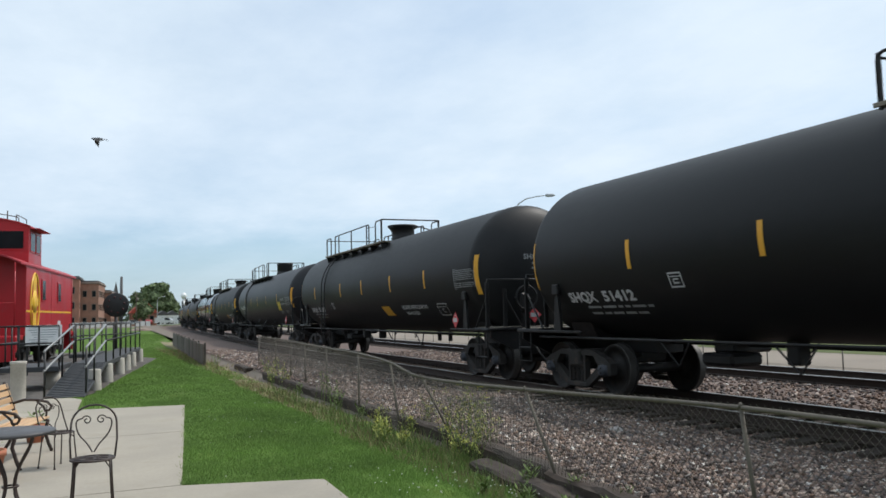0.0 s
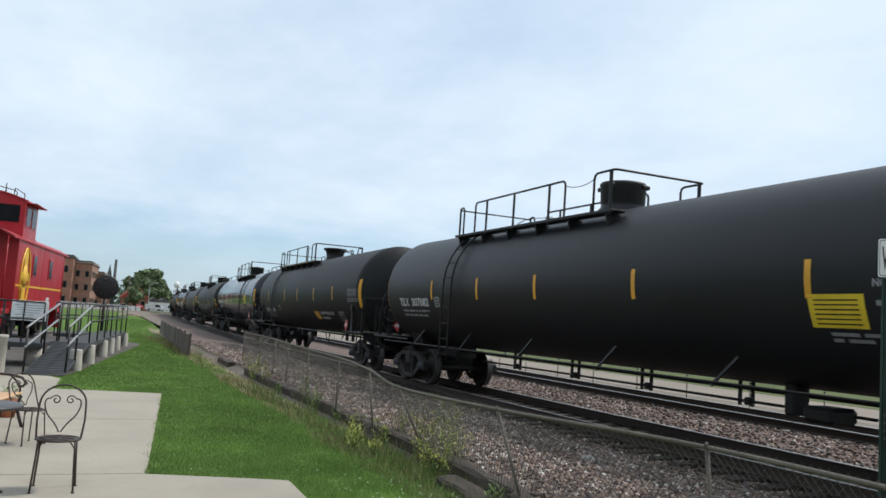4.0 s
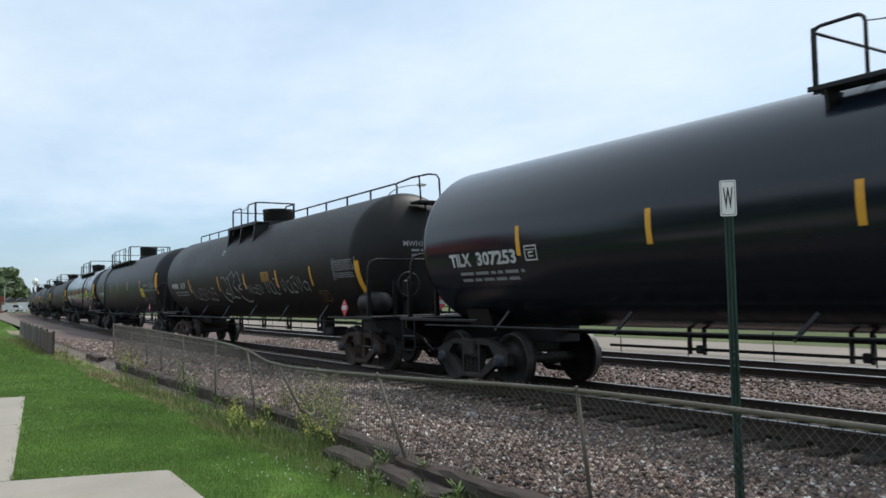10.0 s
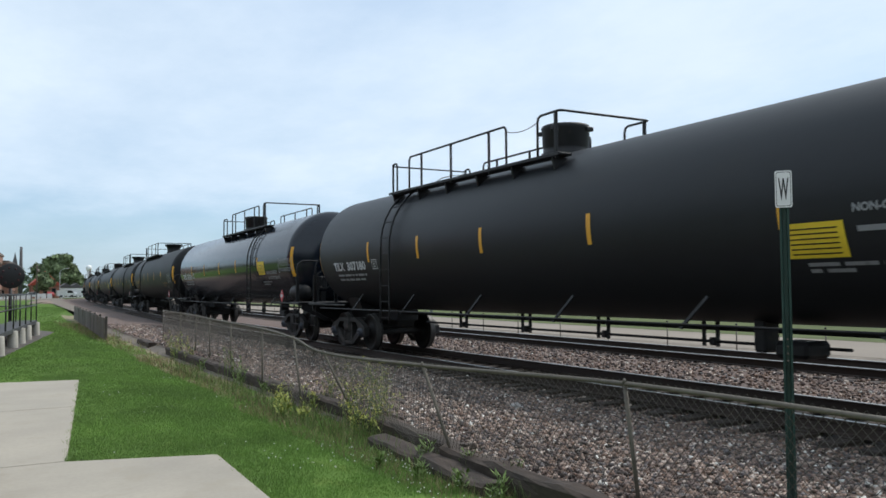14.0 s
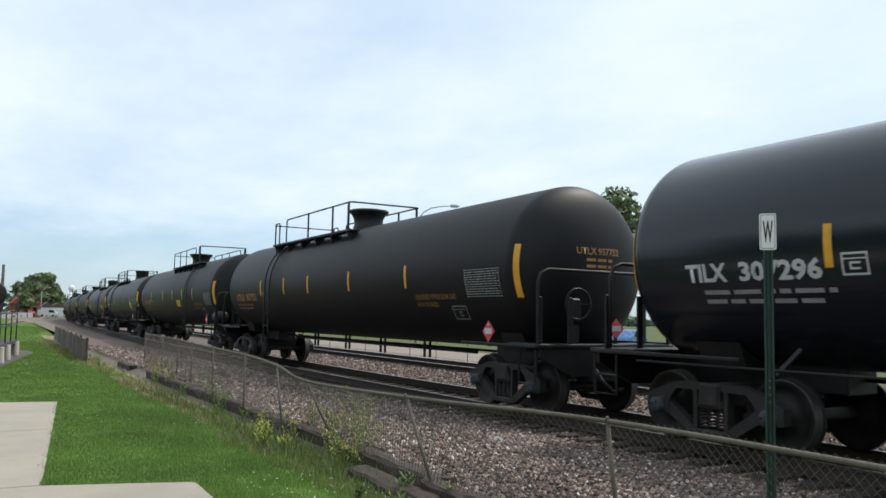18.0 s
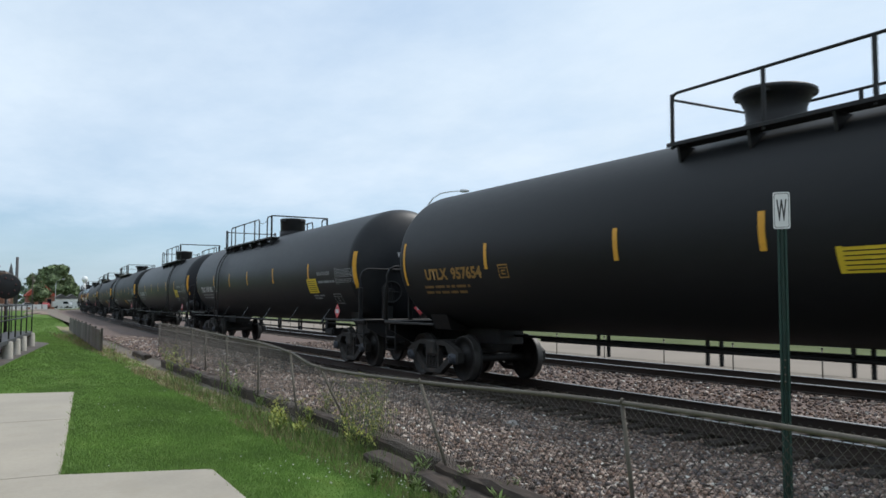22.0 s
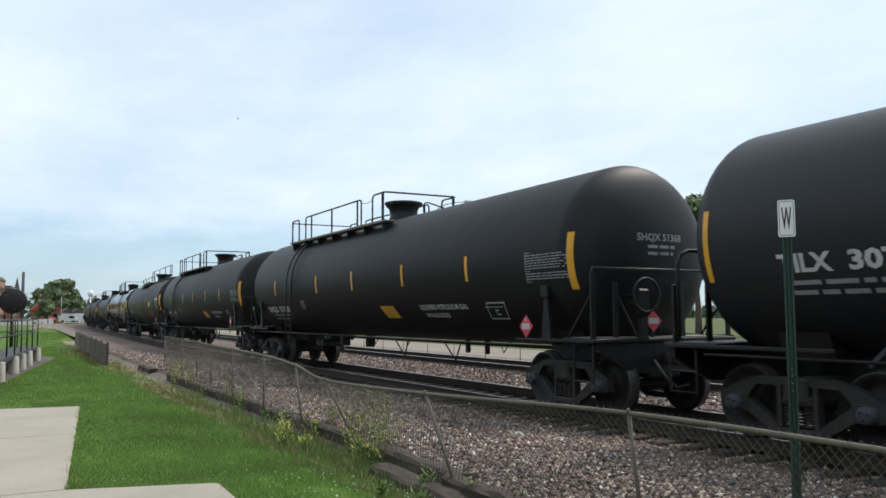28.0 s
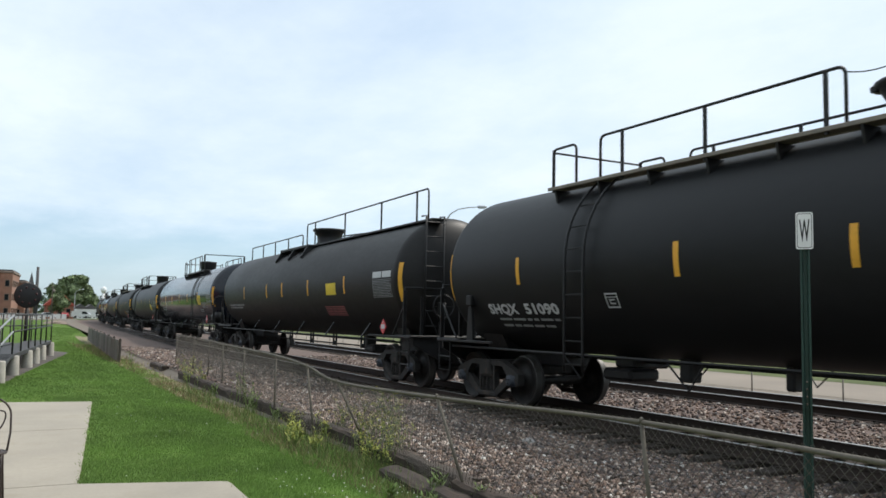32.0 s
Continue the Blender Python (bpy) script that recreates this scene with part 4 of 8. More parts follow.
def end_diamond(car, y, z, x):
    """A placard on a post at the end of the car, facing along the track."""
    h = 0.17
    b = Build()
    b.add([(x - h, y, z), (x, y, z - h), (x + h, y, z), (x, y, z + h), (x - h, y + 0.012, z), (x, y + 0.012, z - h), (x + h, y + 0.012, z), (x, y + 0.012, z + h)],
          [(0, 1, 2, 3), (7, 6, 5, 4), (0, 4, 5, 1), (1, 5, 6, 2), (2, 6, 7, 3), (3, 7, 4, 0)])
    d = part("hazard_placard", b, M_RED, car, "red and white diamond placard")
    part("white_panel", Build().box((x - 0.10, y - 0.004, z - 0.04), (x + 0.10, y, z + 0.05)), M_WHITE, d)
    part("placard_bracket", Build().box((x - 0.03, y + 0.014, 1.17), (x + 0.03, y + 0.04, z + 0.08)), M_STEEL_BLACK, car)


def data_board(tank, c0, c1, z0, z1, mat, seed=1):
    """Rows of small stencilled figures, too fine to read: short bars in rows."""
    rnd = random.Random(seed)
    b = Build()
    rows = 12
    for i in range(rows):
        za = z0 + (z1 - z0) * (i + 0.28) / rows
        zb = z0 + (z1 - z0) * (i + 0.72) / rows
        c = c1
        if i in (0, 4, 11):
            skin_patch(b, c0, c1, (za + zb) / 2 - 0.006, (za + zb) / 2 + 0.006, n=1)
            continue
        while c > c0 + 0.06:
            w = rnd.uniform(0.05, 0.16)
            skin_patch(b, max(c0, c - w), c, za, zb, n=1)
            c -= w + rnd.uniform(0.015, 0.035)
    for c in (c0, c1):
        skin_patch(b, c - 0.006, c + 0.006, z0, z1, n=3)
    part("data_board", b, mat, tank, "block of small white stencilled lines")


def stencil_lines(tank, c1, zs, widths, mat, h=0.055, seed=2, name="stencil_line"):
    rnd = random.Random(seed)
    for z, w in zip(zs, widths):
        b = Build()
        c = c1
        while c > c1 - w:
            k = rnd.uniform(0.12, 0.4)
            skin_patch(b, max(c1 - w, c - k), c, z, z + h, n=1)
            c -= k + 0.06
        part(name, b, mat, tank)


def small_frame(tank, c0, c1, z0, z1, mat, slant=0.0):
    b = Build()
    t = 0.022
    skin_patch(b, c0, c1, z0, z0 + t, slant * t / (z1 - z0), n=1)
    skin_patch(b, c0 + slant, c1 + slant, z1 - t, z1, 0, n=1)
    skin_patch(b, c0, c0 + t, z0, z1, slant)
    skin_patch(b, c1 - t, c1, z0, z1, slant)
    m, h = (c0 + c1) / 2 + slant * 0.5, (z1 - z0)
    skin_patch(b, c0, c1, z1 - h * 0.3, z1 - h * 0.3 + t * 0.6, 0, n=1)
    skin_patch(b, m - 0.06, m + 0.06, z0 + h * 0.25, z0 + h * 0.25 + t, 0, n=1)
    skin_patch(b, m - 0.06, m + 0.06, z0 + h * 0.5, z0 + h * 0.5 + t, 0, n=1)
    skin_patch(b, m + 0.04, m + 0.06, z0 + h * 0.25, z0 + h * 0.5, 0, n=1)
    part("test_stencil", b, mat, tank, "small framed test stencil")


KINDS = {
    # half, near: where the tank's straight length ends; stripes: places of the amber marks; mark: place, height and width of the number; box: the test stencil beside it
    "shqx": dict(half=8.8, near=8.79, stripes=(6.4, 2.6, 0.0, -2.9, -5.7), paint=M_TANK, ink=M_WHITE, mark=(7.6, 1.69, 0.19, 2.15), box=(3.9, 4.18, 1.78, 2.0)),
    "shqx_turned": dict(half=8.8, stripes=(5.78, 2.93, 0.0, -2.75, -6.2), paint=M_TANK, ink=M_WHITE, mark=(7.84, 1.69, 0.19, 1.95), box=(4.6, 4.9, 1.85, 2.08)),
    "tilx": dict(half=9.1, near=9.13, stripes=(5.88, 3.32, 0.78, -2.32, -5.74), paint=M_TANK_SATIN, ink=M_WHITE, mark=(8.12, 2.03, 0.20, 2.0), box=(5.44, 5.73, 2.02, 2.25)),
    "tilx_new": dict(half=9.01, near=8.95, rear_mark=9.13, stripes=(6.14, 3.38, 0.53, -2.25, -5.33), paint=M_TANK_GLOSS, ink=M_WHITE, mark=(8.13, 2.09, 0.21, 1.9), box=(5.7, 6.0, 2.1, 2.34)),
    "tilx_mid": dict(half=9.12, near=9.05, rear_mark=9.03, stripes=(5.6, 2.58, -0.12, -3.02, -5.64), paint=M_TANK_SATIN, ink=M_WHITE, mark=(8.0, 2.03, 0.20, 2.05), box=(5.16, 5.46, 2.02, 2.26)),
    "utlx": dict(half=8.76, near=8.91, stripes=(5.14, 2.9, 0.9, -1.93, -4.95), paint=M_TANK, ink=M_YSTENCIL, mark=(7.9, 2.05, 0.21, 2.22), box=(4.7, 5.0, 2.05, 2.28)),
    "utlx_mid": dict(half=8.84, near=8.83, rear_mark=8.62, stripes=(5.4, 1.92, -0.62, -2.95, -5.2), paint=M_TANK, ink=M_YSTENCIL, mark=(7.74, 2.05, 0.21, 2.15), box=(4.72, 5.02, 2.02, 2.26)),
    "mwhx": dict(half=8.78, near=8.66, rear_mark=8.86, stripes=(5.48, 1.8, -0.95, -3.72, -6.15), paint=M_TANK_WORN, ink=M_WHITE, mark=(8.05, 2.1, 0.18, 1.95), box=(5.2, 5.4, 1.95, 2.2)),
    "gatx": dict(half=8.86, near=8.94, stripes=(5.4, 2.2, 0.32, -2.4, -5.5), paint=M_TANK_WORN, ink=M_WHITE, mark=None, box=None),
}


def tank_car(kind, length):
    k = KINDS[kind]
    set_size(kind)
    global SHELL
    half, near = k["half"], k.get("near", k["half"])
    SHELL = (near - BEND[0], half - BEND[1])
    car = thing("tank_car", "black railway tank car rolling on the near track", "tank car", "cars of the train")
    tank = part("tank", tank_shell(SHELL[1], SHELL[0]), k["paint"], car, "long black cylindrical tank with domed ends")
    low = 0.28 if kind == "mwhx" else 0.0
    for c in k["stripes"]:
        part("reflective_stripe", skin_patch(Build(), c - 0.05, c + 0.05, 2.19 - low, 2.66 - low), M_YELLOW, tank)
    for c in (-near, k.get("rear_mark", half)):
        part("reflective_stripe", skin_patch(Build(), c - 0.042, c + 0.042, 1.95 - 1.4 * low, 2.85 - 1.6 * low, n=8), M_YELLOW, tank)
    e = length / 2
    for s in (-1, 1):
        f = Build()
        f.box((-0.30, min(s * (e - 0.55), s * (TRUCK_Y - 1.4)), 0.74), (0.30, max(s * (e - 0.55), s * (TRUCK_Y - 1.4)), 1.14), bevel=0.02)
        part("draft_sill", f, M_STEEL_BLACK, car)
        d = Build()
        y0, y1 = sorted((s * (e - 0.50), s * (e - 1.35)))
        d.box((-1.47, y0, 1.13), (1.47, y1, 1.19), bevel=0.012)
        d.box((-1.49, min(s * (e - 0.55), s * 7.3), 1.12), (-1.44, max(s * (e - 0.55), s * 7.3), 1.17), bevel=0.01)
        d.box((1.40, min(s * (e - 0.55), s * 7.3), 1.08), (1.49, max(s * (e - 0.55), s * 7.3), 1.22), bevel=0.01)
        part("end_platform", d, M_STEEL_BLACK, car)
        y0, y1 = sorted((s * (e - 0.56), s * (e - 0.62)))
        part("end_sill", Build().prism([(-1.38, 1.128), (1.38, 1.128), (1.38, 0.98), (0.75, 0.66), (-0.75, 0.66), (-1.38, 0.98)], y0, y1, "y"), M_STEEL_BLACK, car)
        part("saddle", saddle(s * TRUCK_Y), M_STEEL_BLACK, car)
        if kind.startswith("shqx"):
            for x in (-1.42, 1.42):
                br = Build().prism([(s * 8.14 - 0.13, 1.12), (s * 8.14 + 0.13, 1.12), (s * 8.14 + 0.045, 1.85), (s * 8.14 - 0.045, 1.85)], x - 0.03, x + 0.03, "x")
                br.box((x - 0.07, s * 8.14 - 0.10, 1.83), (x + 0.07, s * 8.14 + 0.10, 2.03), bevel=0.015)
                part("shell_brace", br, M_STEEL_BLACK, car)
        cp = Build()
        cp.box((-0.09, min(s * (e - 0.6), s * (e - 0.14)), 0.78), (0.09, max(s * (e - 0.6), s * (e - 0.14)), 0.96), bevel=0.03)
        cp.prism([(-0.17, 0.80), (0.17, 0.78), (0.19, 0.98), (-0.15, 0.99)], min(s * (e - 0.2), s * (e + 0.04)), max(s * (e - 0.2), s * (e + 0.04)), "y")
        part("coupler", cp, M_TRUCK, car)
        cc = Build().box((-0.34, min(s * (e - 0.62), s * (e - 1.0)), 0.56), (0.34, max(s * (e - 0.62), s * (e - 1.0)), 0.8), bevel=0.03)
        part("coupler_carrier", cc, M_STEEL_BLACK, car)
        hose = Build()
        hose.tube([(0.35 * s, s * (e - 0.5), 0.85), (0.33 * s, s * (e - 0.3), 0.62), (0.25 * s, s * (e - 0.12), 0.45), (0.12 * s, s * e, 0.5)], 0.025, 6)
        part("air_hose", hose, M_RUBBER, car)
        rl = Build()
        yr = s * (9.30 if kind in ("shqx", "shqx_turned", "gatx", "mwhx") else 9.58)
        if kind in ("shqx", "shqx_turned", "gatx"):
            rl.tube([(-1.42, yr, 1.2), (-1.42, yr, 2.26), (1.42, yr, 2.26), (1.42, yr, 1.2)], 0.024, 6)
            for x in (-1.42, -0.98, 0.4, 1.42):
                rl.box((x - 0.045, yr - 0.02, 1.18), (x + 0.045, yr + 0.02, 2.2 if abs(x) > 1 else 2.05), bevel=0.006)
            rl.tube([(-0.98, yr, 1.9), (-0.6, yr + s * 0.05, 1.2)], 0.022, 5)
            for x in (-1.42, 1.42):
                rl.tube([(x, yr, 1.9), (x, yr - s * 0.6, 1.2)], 0.022, 5)
        else:
            rl.tube([(-1.42, yr, 1.2), (-1.42, yr, 2.2), (-1.36, yr, 2.34), (-1.22, yr, 2.40), (1.22, yr, 2.40), (1.36, yr, 2.34), (1.42, yr, 2.2), (1.42, yr, 1.2)], 0.028, 8)
            for x in (-1.42, -0.8, 0.8, 1.42):
                rl.box((x - 0.05, yr + s * 0.05 - 0.02, 1.18), (x + 0.05, yr + s * 0.05 + 0.02, 1.95), bevel=0.006)
        part("end_railing", rl, M_STEEL_BLACK, car)
        for x in (-1.45, 1.45):
            step = Build()
            step.tube([(x, s * (e - 0.6), 1.1), (x, s * (e - 0.6), 0.55), (x, s * (e - 1.05), 0.55), (x, s * (e - 1.05), 1.1)], 0.022, 5)
            step.tube([(x, s * (e - 0.6), 0.82), (x, s * (e - 1.05), 0.82)], 0.018, 5)
            part("sill_step", step, M_STEEL_BLACK, car)
        make_truck(car, s * TRUCK_Y)
    bw = Build()
    bw.tube([(-0.55 + 0.26 * math.cos(a * math.pi / 10), -9.52, 1.85 + 0.26 * math.sin(a * math.pi / 10)) for a in range(20)], 0.02, 6, closed=True)
    for a in range(4):
        bw.tube([(-0.55, -(e - 1.0), 1.85), (-0.55 + 0.26 * math.cos(a * 1.57), -9.52, 1.85 + 0.26 * math.sin(a * 1.57))], 0.012, 5)
    bw.box((-0.66, -9.48, 1.55), (-0.44, -9.38, 1.95), bevel=0.03)
    bw.box((-0.62, -9.46, 1.18), (-0.48, -9.38, 1.5))
    part("brake_wheel", bw, M_STEEL_BLACK, car)
    # pipe along the lower side, on slanting brackets
    for sx in (-1, 1):
        p = Build()
        if kind.startswith("shqx"):
            for s in (-1, 1):
                p = Build()
                p.tube([(sx * 1.38, s * (half + 0.1), 1.04), (sx * 1.38, 0.0, 1.04)], 0.024, 6)
                for c in (2.6, 4.9):
                    p.tube([(sx * 1.38, s * (c - 0.35), 1.04), (sx * 1.3, s * c, 0.66), (sx * 1.38, s * (c + 0.35), 1.04)], 0.016, 5)
                part("side_rail", p, M_STEEL_BLACK, car)
        elif not kind.startswith("utlx"):
            p.tube([(sx * 1.46, -half, 1.05), (sx * 1.46, half, 1.05)], 0.019, 6)
            part("side_rail", p, M_STEEL_BLACK, car)
        if not kind.startswith(("shqx", "utlx")):
            n = 6
            for i in range(n):
                c = -half + 2.2 + (2 * half - 4.4) * i / (n - 1)
                q = Build().box((-0.012, -0.024, 0), (0.012, 0.028, 0.4 if kind == "tilx_new" else 0.55), m=Matrix.Translation((sx * 1.46, c, 1.0)) @ Euler((radians(36), radians(-sx * 22), 0)).to_matrix().to_4x4())
                part("bracket", q, M_STEEL_BLACK, car)
    under = Build()
    under.tube([(0.1, -TRUCK_Y + 1, 0.92), (0.1, TRUCK_Y - 1, 0.92)], 0.03, 6)
    if kind.startswith("shqx"):
        under.box((-0.2, 4.9, 0.8), (0.6, 5.4, 1.2), bevel=0.04)
        under.box((-0.3, -4.4, 0.74), (-0.18, -4.34, 1.2), bevel=0.02)
        under.box((-0.3, -3.6, 0.74), (-0.18, -3.54, 1.2), bevel=0.02)
        under.box((-0.55, 4.6, 0.62), (0.1, 5.3, 0.82), bevel=0.05)
        under.box((-0.35, 3.5, 0.68), (-0.1, 3.75, 1.2), bevel=0.03)
        under.box((-0.35, 1.7, 0.70), (-0.1, 1.85, 1.2), bevel=0.03)
    else:
        if not kind.startswith("utlx"):
            under.box((-0.4, -4.6, 0.66), (-0.1, -4.4, 1.2), bevel=0.03)
            under.box((-0.5, -5.3, 0.62), (0.0, -4.8, 0.84), bevel=0.05)
        for c in (3.9, 1.45, -0.88, -3.3):
            for d in (-0.13, 0.13):
                part("hanger", Build().box((-0.03, c + d - 0.022, 0.66), (0.03, c + d + 0.022, 1.2), bevel=0.008), M_STEEL_BLACK, car)
        if kind.startswith("utlx"):
            under.tube([(-0.06, -5.6, 0.88), (-0.06, 5.6, 0.88)], 0.034, 8)
        else:
            under.tube([(-0.05, -5.6, 0.74), (-0.05, 5.6, 0.74)], 0.024, 6)
            for c in (3.8, 1.35, -0.98, -3.4):
                under.box((-0.1, c - 0.06, 0.68), (0.0, c + 0.06, 0.80), bevel=0.02)
    part("brake_rigging", under, M_STEEL_BLACK, car)
    diamond(car, -7.6 if kind.startswith("shqx") else -8.2, 1.36)
    end_diamond(car, -9.36 if kind.startswith("shqx") else -9.62, 1.72 if kind == "tilx_new" else 1.45, -0.27 if kind.startswith("shqx") else 0.2)
    if kind.startswith("shqx"):
        for s in (-1, 1):
            y0, y1 = sorted((s * (e - 0.53), s * (e - 1.3)))
            part("deck_grating", Build().box((-1.36, y0, 1.192), (1.36, y1, 1.205)), M_GALV, car, "worn grey steel deck")
    if kind in ("tilx_new", "utlx_mid", "mwhx", "tilx_mid"):
        r = Build()
        r.spin([(0.0, -9.5), (0.18, -9.48), (0.24, -9.4), (0.245, -8.75), (0.24, -8.65), (0.18, -8.55), (0.0, -8.53)], "y", 20, (-1.12, 0, 1.46))
        part("air_reservoir", r, M_STEEL_BLACK, car)
    # lettering and boards
    if k["box"]:
        c0, c1, z0, z1 = k["box"]
        small_frame(tank, c0, c1, z0, z1, M_YSTENCIL if kind.startswith("utlx") else M_WHITE if kind != "mwhx" else M_GREYPAINT)
    if kind.startswith("shqx"):
        skin_text("lettering", "LIQUEFIED PETROLEUM GAS", -3.38, 1.68, 0.11, M_WHITE, tank, width=2.0)
        skin_text("lettering", "NON-ODORIZED", -3.5, 1.52, 0.10, M_WHITE, tank, width=1.0)
        data_board(tank, -8.75, -7.67, 2.08, 2.60, M_GREYPAINT, 4)
        small_frame(tank, -6.62, -6.0, 1.48, 1.79, M_WHITE, -0.12)
        stencil_lines(tank, 7.4, (1.57, 1.46), (1.85, 1.6), M_GREYPAINT, 0.04)
        dome(car, 0.15, "flared")
        q = -1 if kind == "shqx_turned" else 1
        walkway(car, *sorted((q * 6.03, q * (-1.2 if q > 0 else -1.46)), reverse=True), M_GALV)
        end_hoop(car, q * 5.92, q * 5.28)
        side_rails(car, q * 4.66, q * 0.34, 0.68, (0.12, 0.51, 0.94))
        top_hoop(car, q * -0.38, q * -1.12, 0.69) if q > 0 else end_hoop(car, 1.4, 0.42, 0.6)
        part("grab_iron", Build().tube(hoop((-0.1, q * -1.2, on_top(0.1)), (0.7, q * -1.3, on_top(0.7)), 0.3), 0.02, 6), M_STEEL_BLACK, car)
        chain(car, (-RAIL_X, q * 0.32, DECK_Z + 0.6), (-RAIL_X, q * -0.38, DECK_Z + 0.58))
        ladder(car, q * 4.68)
    elif kind in ("tilx", "utlx"):
        walkway(car, 5.35 if kind == "tilx" else 5.0, -1.2)
        dome(car, 0.1 if kind == "tilx" else 0.25, "drum" if kind == "tilx" else "flared")
        if kind == "tilx":
            end_hoop(car, 5.2, 4.98)
            side_rails(car, 4.36, 0.42, 0.72, (0.15, 0.48, 0.85))
            top_hoop(car, -0.56, -1.2)
            chain(car, (-RAIL_X, 0.42, DECK_Z + 0.62), (-RAIL_X, -0.52, DECK_Z + 0.6))
            ladder(car, 4.7)
            part("yellow_placard", skin_patch(Build(), -6.5, -5.72, 1.85, 2.24), M_PLACARD, tank, "yellow warning panel with fine lines")
            lines = Build()
            for i in range(6):
                skin_patch(lines, -6.42, -5.8, 1.89 + i * 0.055, 1.905 + i * 0.055, off=0.009, n=1)
            part("fine_print", lines, M_STEEL_BLACK, tank)
            skin_text("lettering", "NON-ODORIZED", -6.62, 2.32, 0.085, M_GREYPAINT, tank, width=0.97)
            stencil_lines(tank, -5.95, (1.76, 1.69), (0.9, 0.55), M_GREYPAINT, 0.04)
            stencil_lines(tank, -6.65, (2.11,), (1.25,), M_GREYPAINT, 0.06)
            data_board(tank, -9.08, -7.98, 2.05, 2.48, M_GREYPAINT, 6)
        else:
            end_hoop(car, 4.9, 4.5)
            top_hoop(car, 3.84, -1.1)
            for x in (-RAIL_X, FAR_X):
                for y in (1.95, 0.1):
                    part("rail_post", Build().box((x - 0.018, y - 0.03, DECK_Z - 0.08), (x + 0.018, y + 0.03, DECK_Z + 0.71), bevel=0.005), M_STEEL_BLACK, car)
            ladder(car, 4.12)
            skin_text("lettering", "LIQUEFIED PETROLEUM GAS", -5.28, 1.95, 0.10, M_YFADED, tank, width=1.65)
            skin_text("lettering", "NON-ODORIZED", -5.28, 1.81, 0.085, M_YFADED, tank, width=0.9)
            data_board(tank, -8.5, -7.36, 1.96, 2.48, M_GREYPAINT, 7)
        small_frame(tank, *((-7.95, -7.42) if kind == "tilx" else (-7.1, -6.58)), 1.56, 1.82, M_GREYPAINT, -0.08)
        stencil_lines(tank, 8.0, (1.88, 1.77), (1.8, 1.65), M_GREYPAINT if kind == "tilx" else M_YFADED, 0.05)
    elif kind in ("tilx_new", "tilx_mid", "utlx_mid"):
        mid = kind == "utlx_mid"
        shift = 0.26 if kind == "tilx_new" else 0.0
        walkway(car, 1.2 if mid else 1.0 + shift, -5.1 if mid else -5.6 + shift)
        dome(car, 0.3, "flared" if mid else "drum")
        if mid:
            side_rails(car, 1.12, -3.95, 0.7, (0.0, 0.3, 0.585))
            part("handrail", Build().tube([(-RAIL_X, 1.12, DECK_Z + 0.62), (FAR_X, 1.12, DECK_Z + 0.62)], 0.018, 6), M_STEEL_BLACK, car)
            top_hoop(car, -4.6, -4.92)
        else:
            end_hoop(car, 0.93 + shift, 0.33 + shift)
            side_rails(car, -0.56 + shift, -4.52 + shift, 0.76, (0.13, 0.485, 0.84))
            chain(car, (-RAIL_X, 0.33 + shift, DECK_Z + 0.58), (-RAIL_X, -0.56 + shift, DECK_Z + 0.62))
            top_hoop(car, -5.1 + shift, -5.42 + shift, 0.78)
        ladder(car, -4.35 if mid else -4.5 if kind == "tilx_mid" else -4.62)
        part("yellow_placard", skin_patch(Build(), -2.4, -1.54, 1.9, 2.19) if mid else skin_patch(Build(), -6.16, -5.39, 2.06, 2.5) if kind == "tilx_new" else skin_patch(Build(), -6.5, -5.64, 1.85, 2.2), M_PLACARD, tank, "yellow warning panel with fine lines")
        lines = Build()
        o = (-2.32, -1.62, 1.93) if mid else (-6.08, -5.46, 2.12) if kind == "tilx_new" else (-6.42, -5.72, 1.88)
        for i in range(6):
            skin_patch(lines, o[0], o[1], o[2] + i * 0.05, o[2] + 0.012 + i * 0.05, off=0.009, n=1)
        part("fine_print", lines, M_STEEL_BLACK, tank)
        if kind == "utlx_mid":
            skin_text("lettering", "LIQUEFIED PETROLEUM GAS", -5.3, 1.92, 0.10, M_YFADED, tank, width=1.7)
            skin_text("lettering", "NON-ODORIZED", -5.35, 1.78, 0.085, M_YFADED, tank, width=0.9)
        else:
            if kind == "tilx_new":
                skin_text("lettering", "NON-ODORIZED", -6.36, 2.07, 0.10, M_GREYPAINT, tank, width=1.17)
                skin_text("lettering", "LIQUEFIED PETROLEUM GAS", -6.42, 1.91, 0.09, M_GREYPAINT, tank, width=1.3)
                stencil_lines(tank, -5.6, (1.80, 1.72), (1.0, 0.7), M_GREYPAINT, 0.04)
            else:
                skin_text("lettering", "NON-ODORIZED", -6.5, 2.30, 0.085, M_GREYPAINT, tank, width=1.0)
                stencil_lines(tank, -6.6, (2.09,), (1.2,), M_GREYPAINT, 0.06)
                stencil_lines(tank, -5.75, (1.76, 1.68), (0.9, 0.6), M_GREYPAINT, 0.04)
        data_board(tank, *((-8.57, -7.43, 1.92, 2.42) if mid else (-8.95, -7.8, 2.08, 2.56) if kind == "tilx_new" else (-8.9, -7.88, 2.03, 2.46)), M_GREYPAINT, 8)
        if kind != "tilx_new":
            small_frame(tank, *((-7.05, -6.54) if mid else (-7.74, -7.18)), 1.55, 1.82, M_GREYPAINT, -0.08)
        stencil_lines(tank, 7.9, (1.93, 1.82) if kind == "tilx_new" else (1.88, 1.77), (1.8, 1.65), M_GREYPAINT if not mid else M_YFADED, 0.05)
    elif kind == "gatx":
        z = on_top(0.5, 0.005)
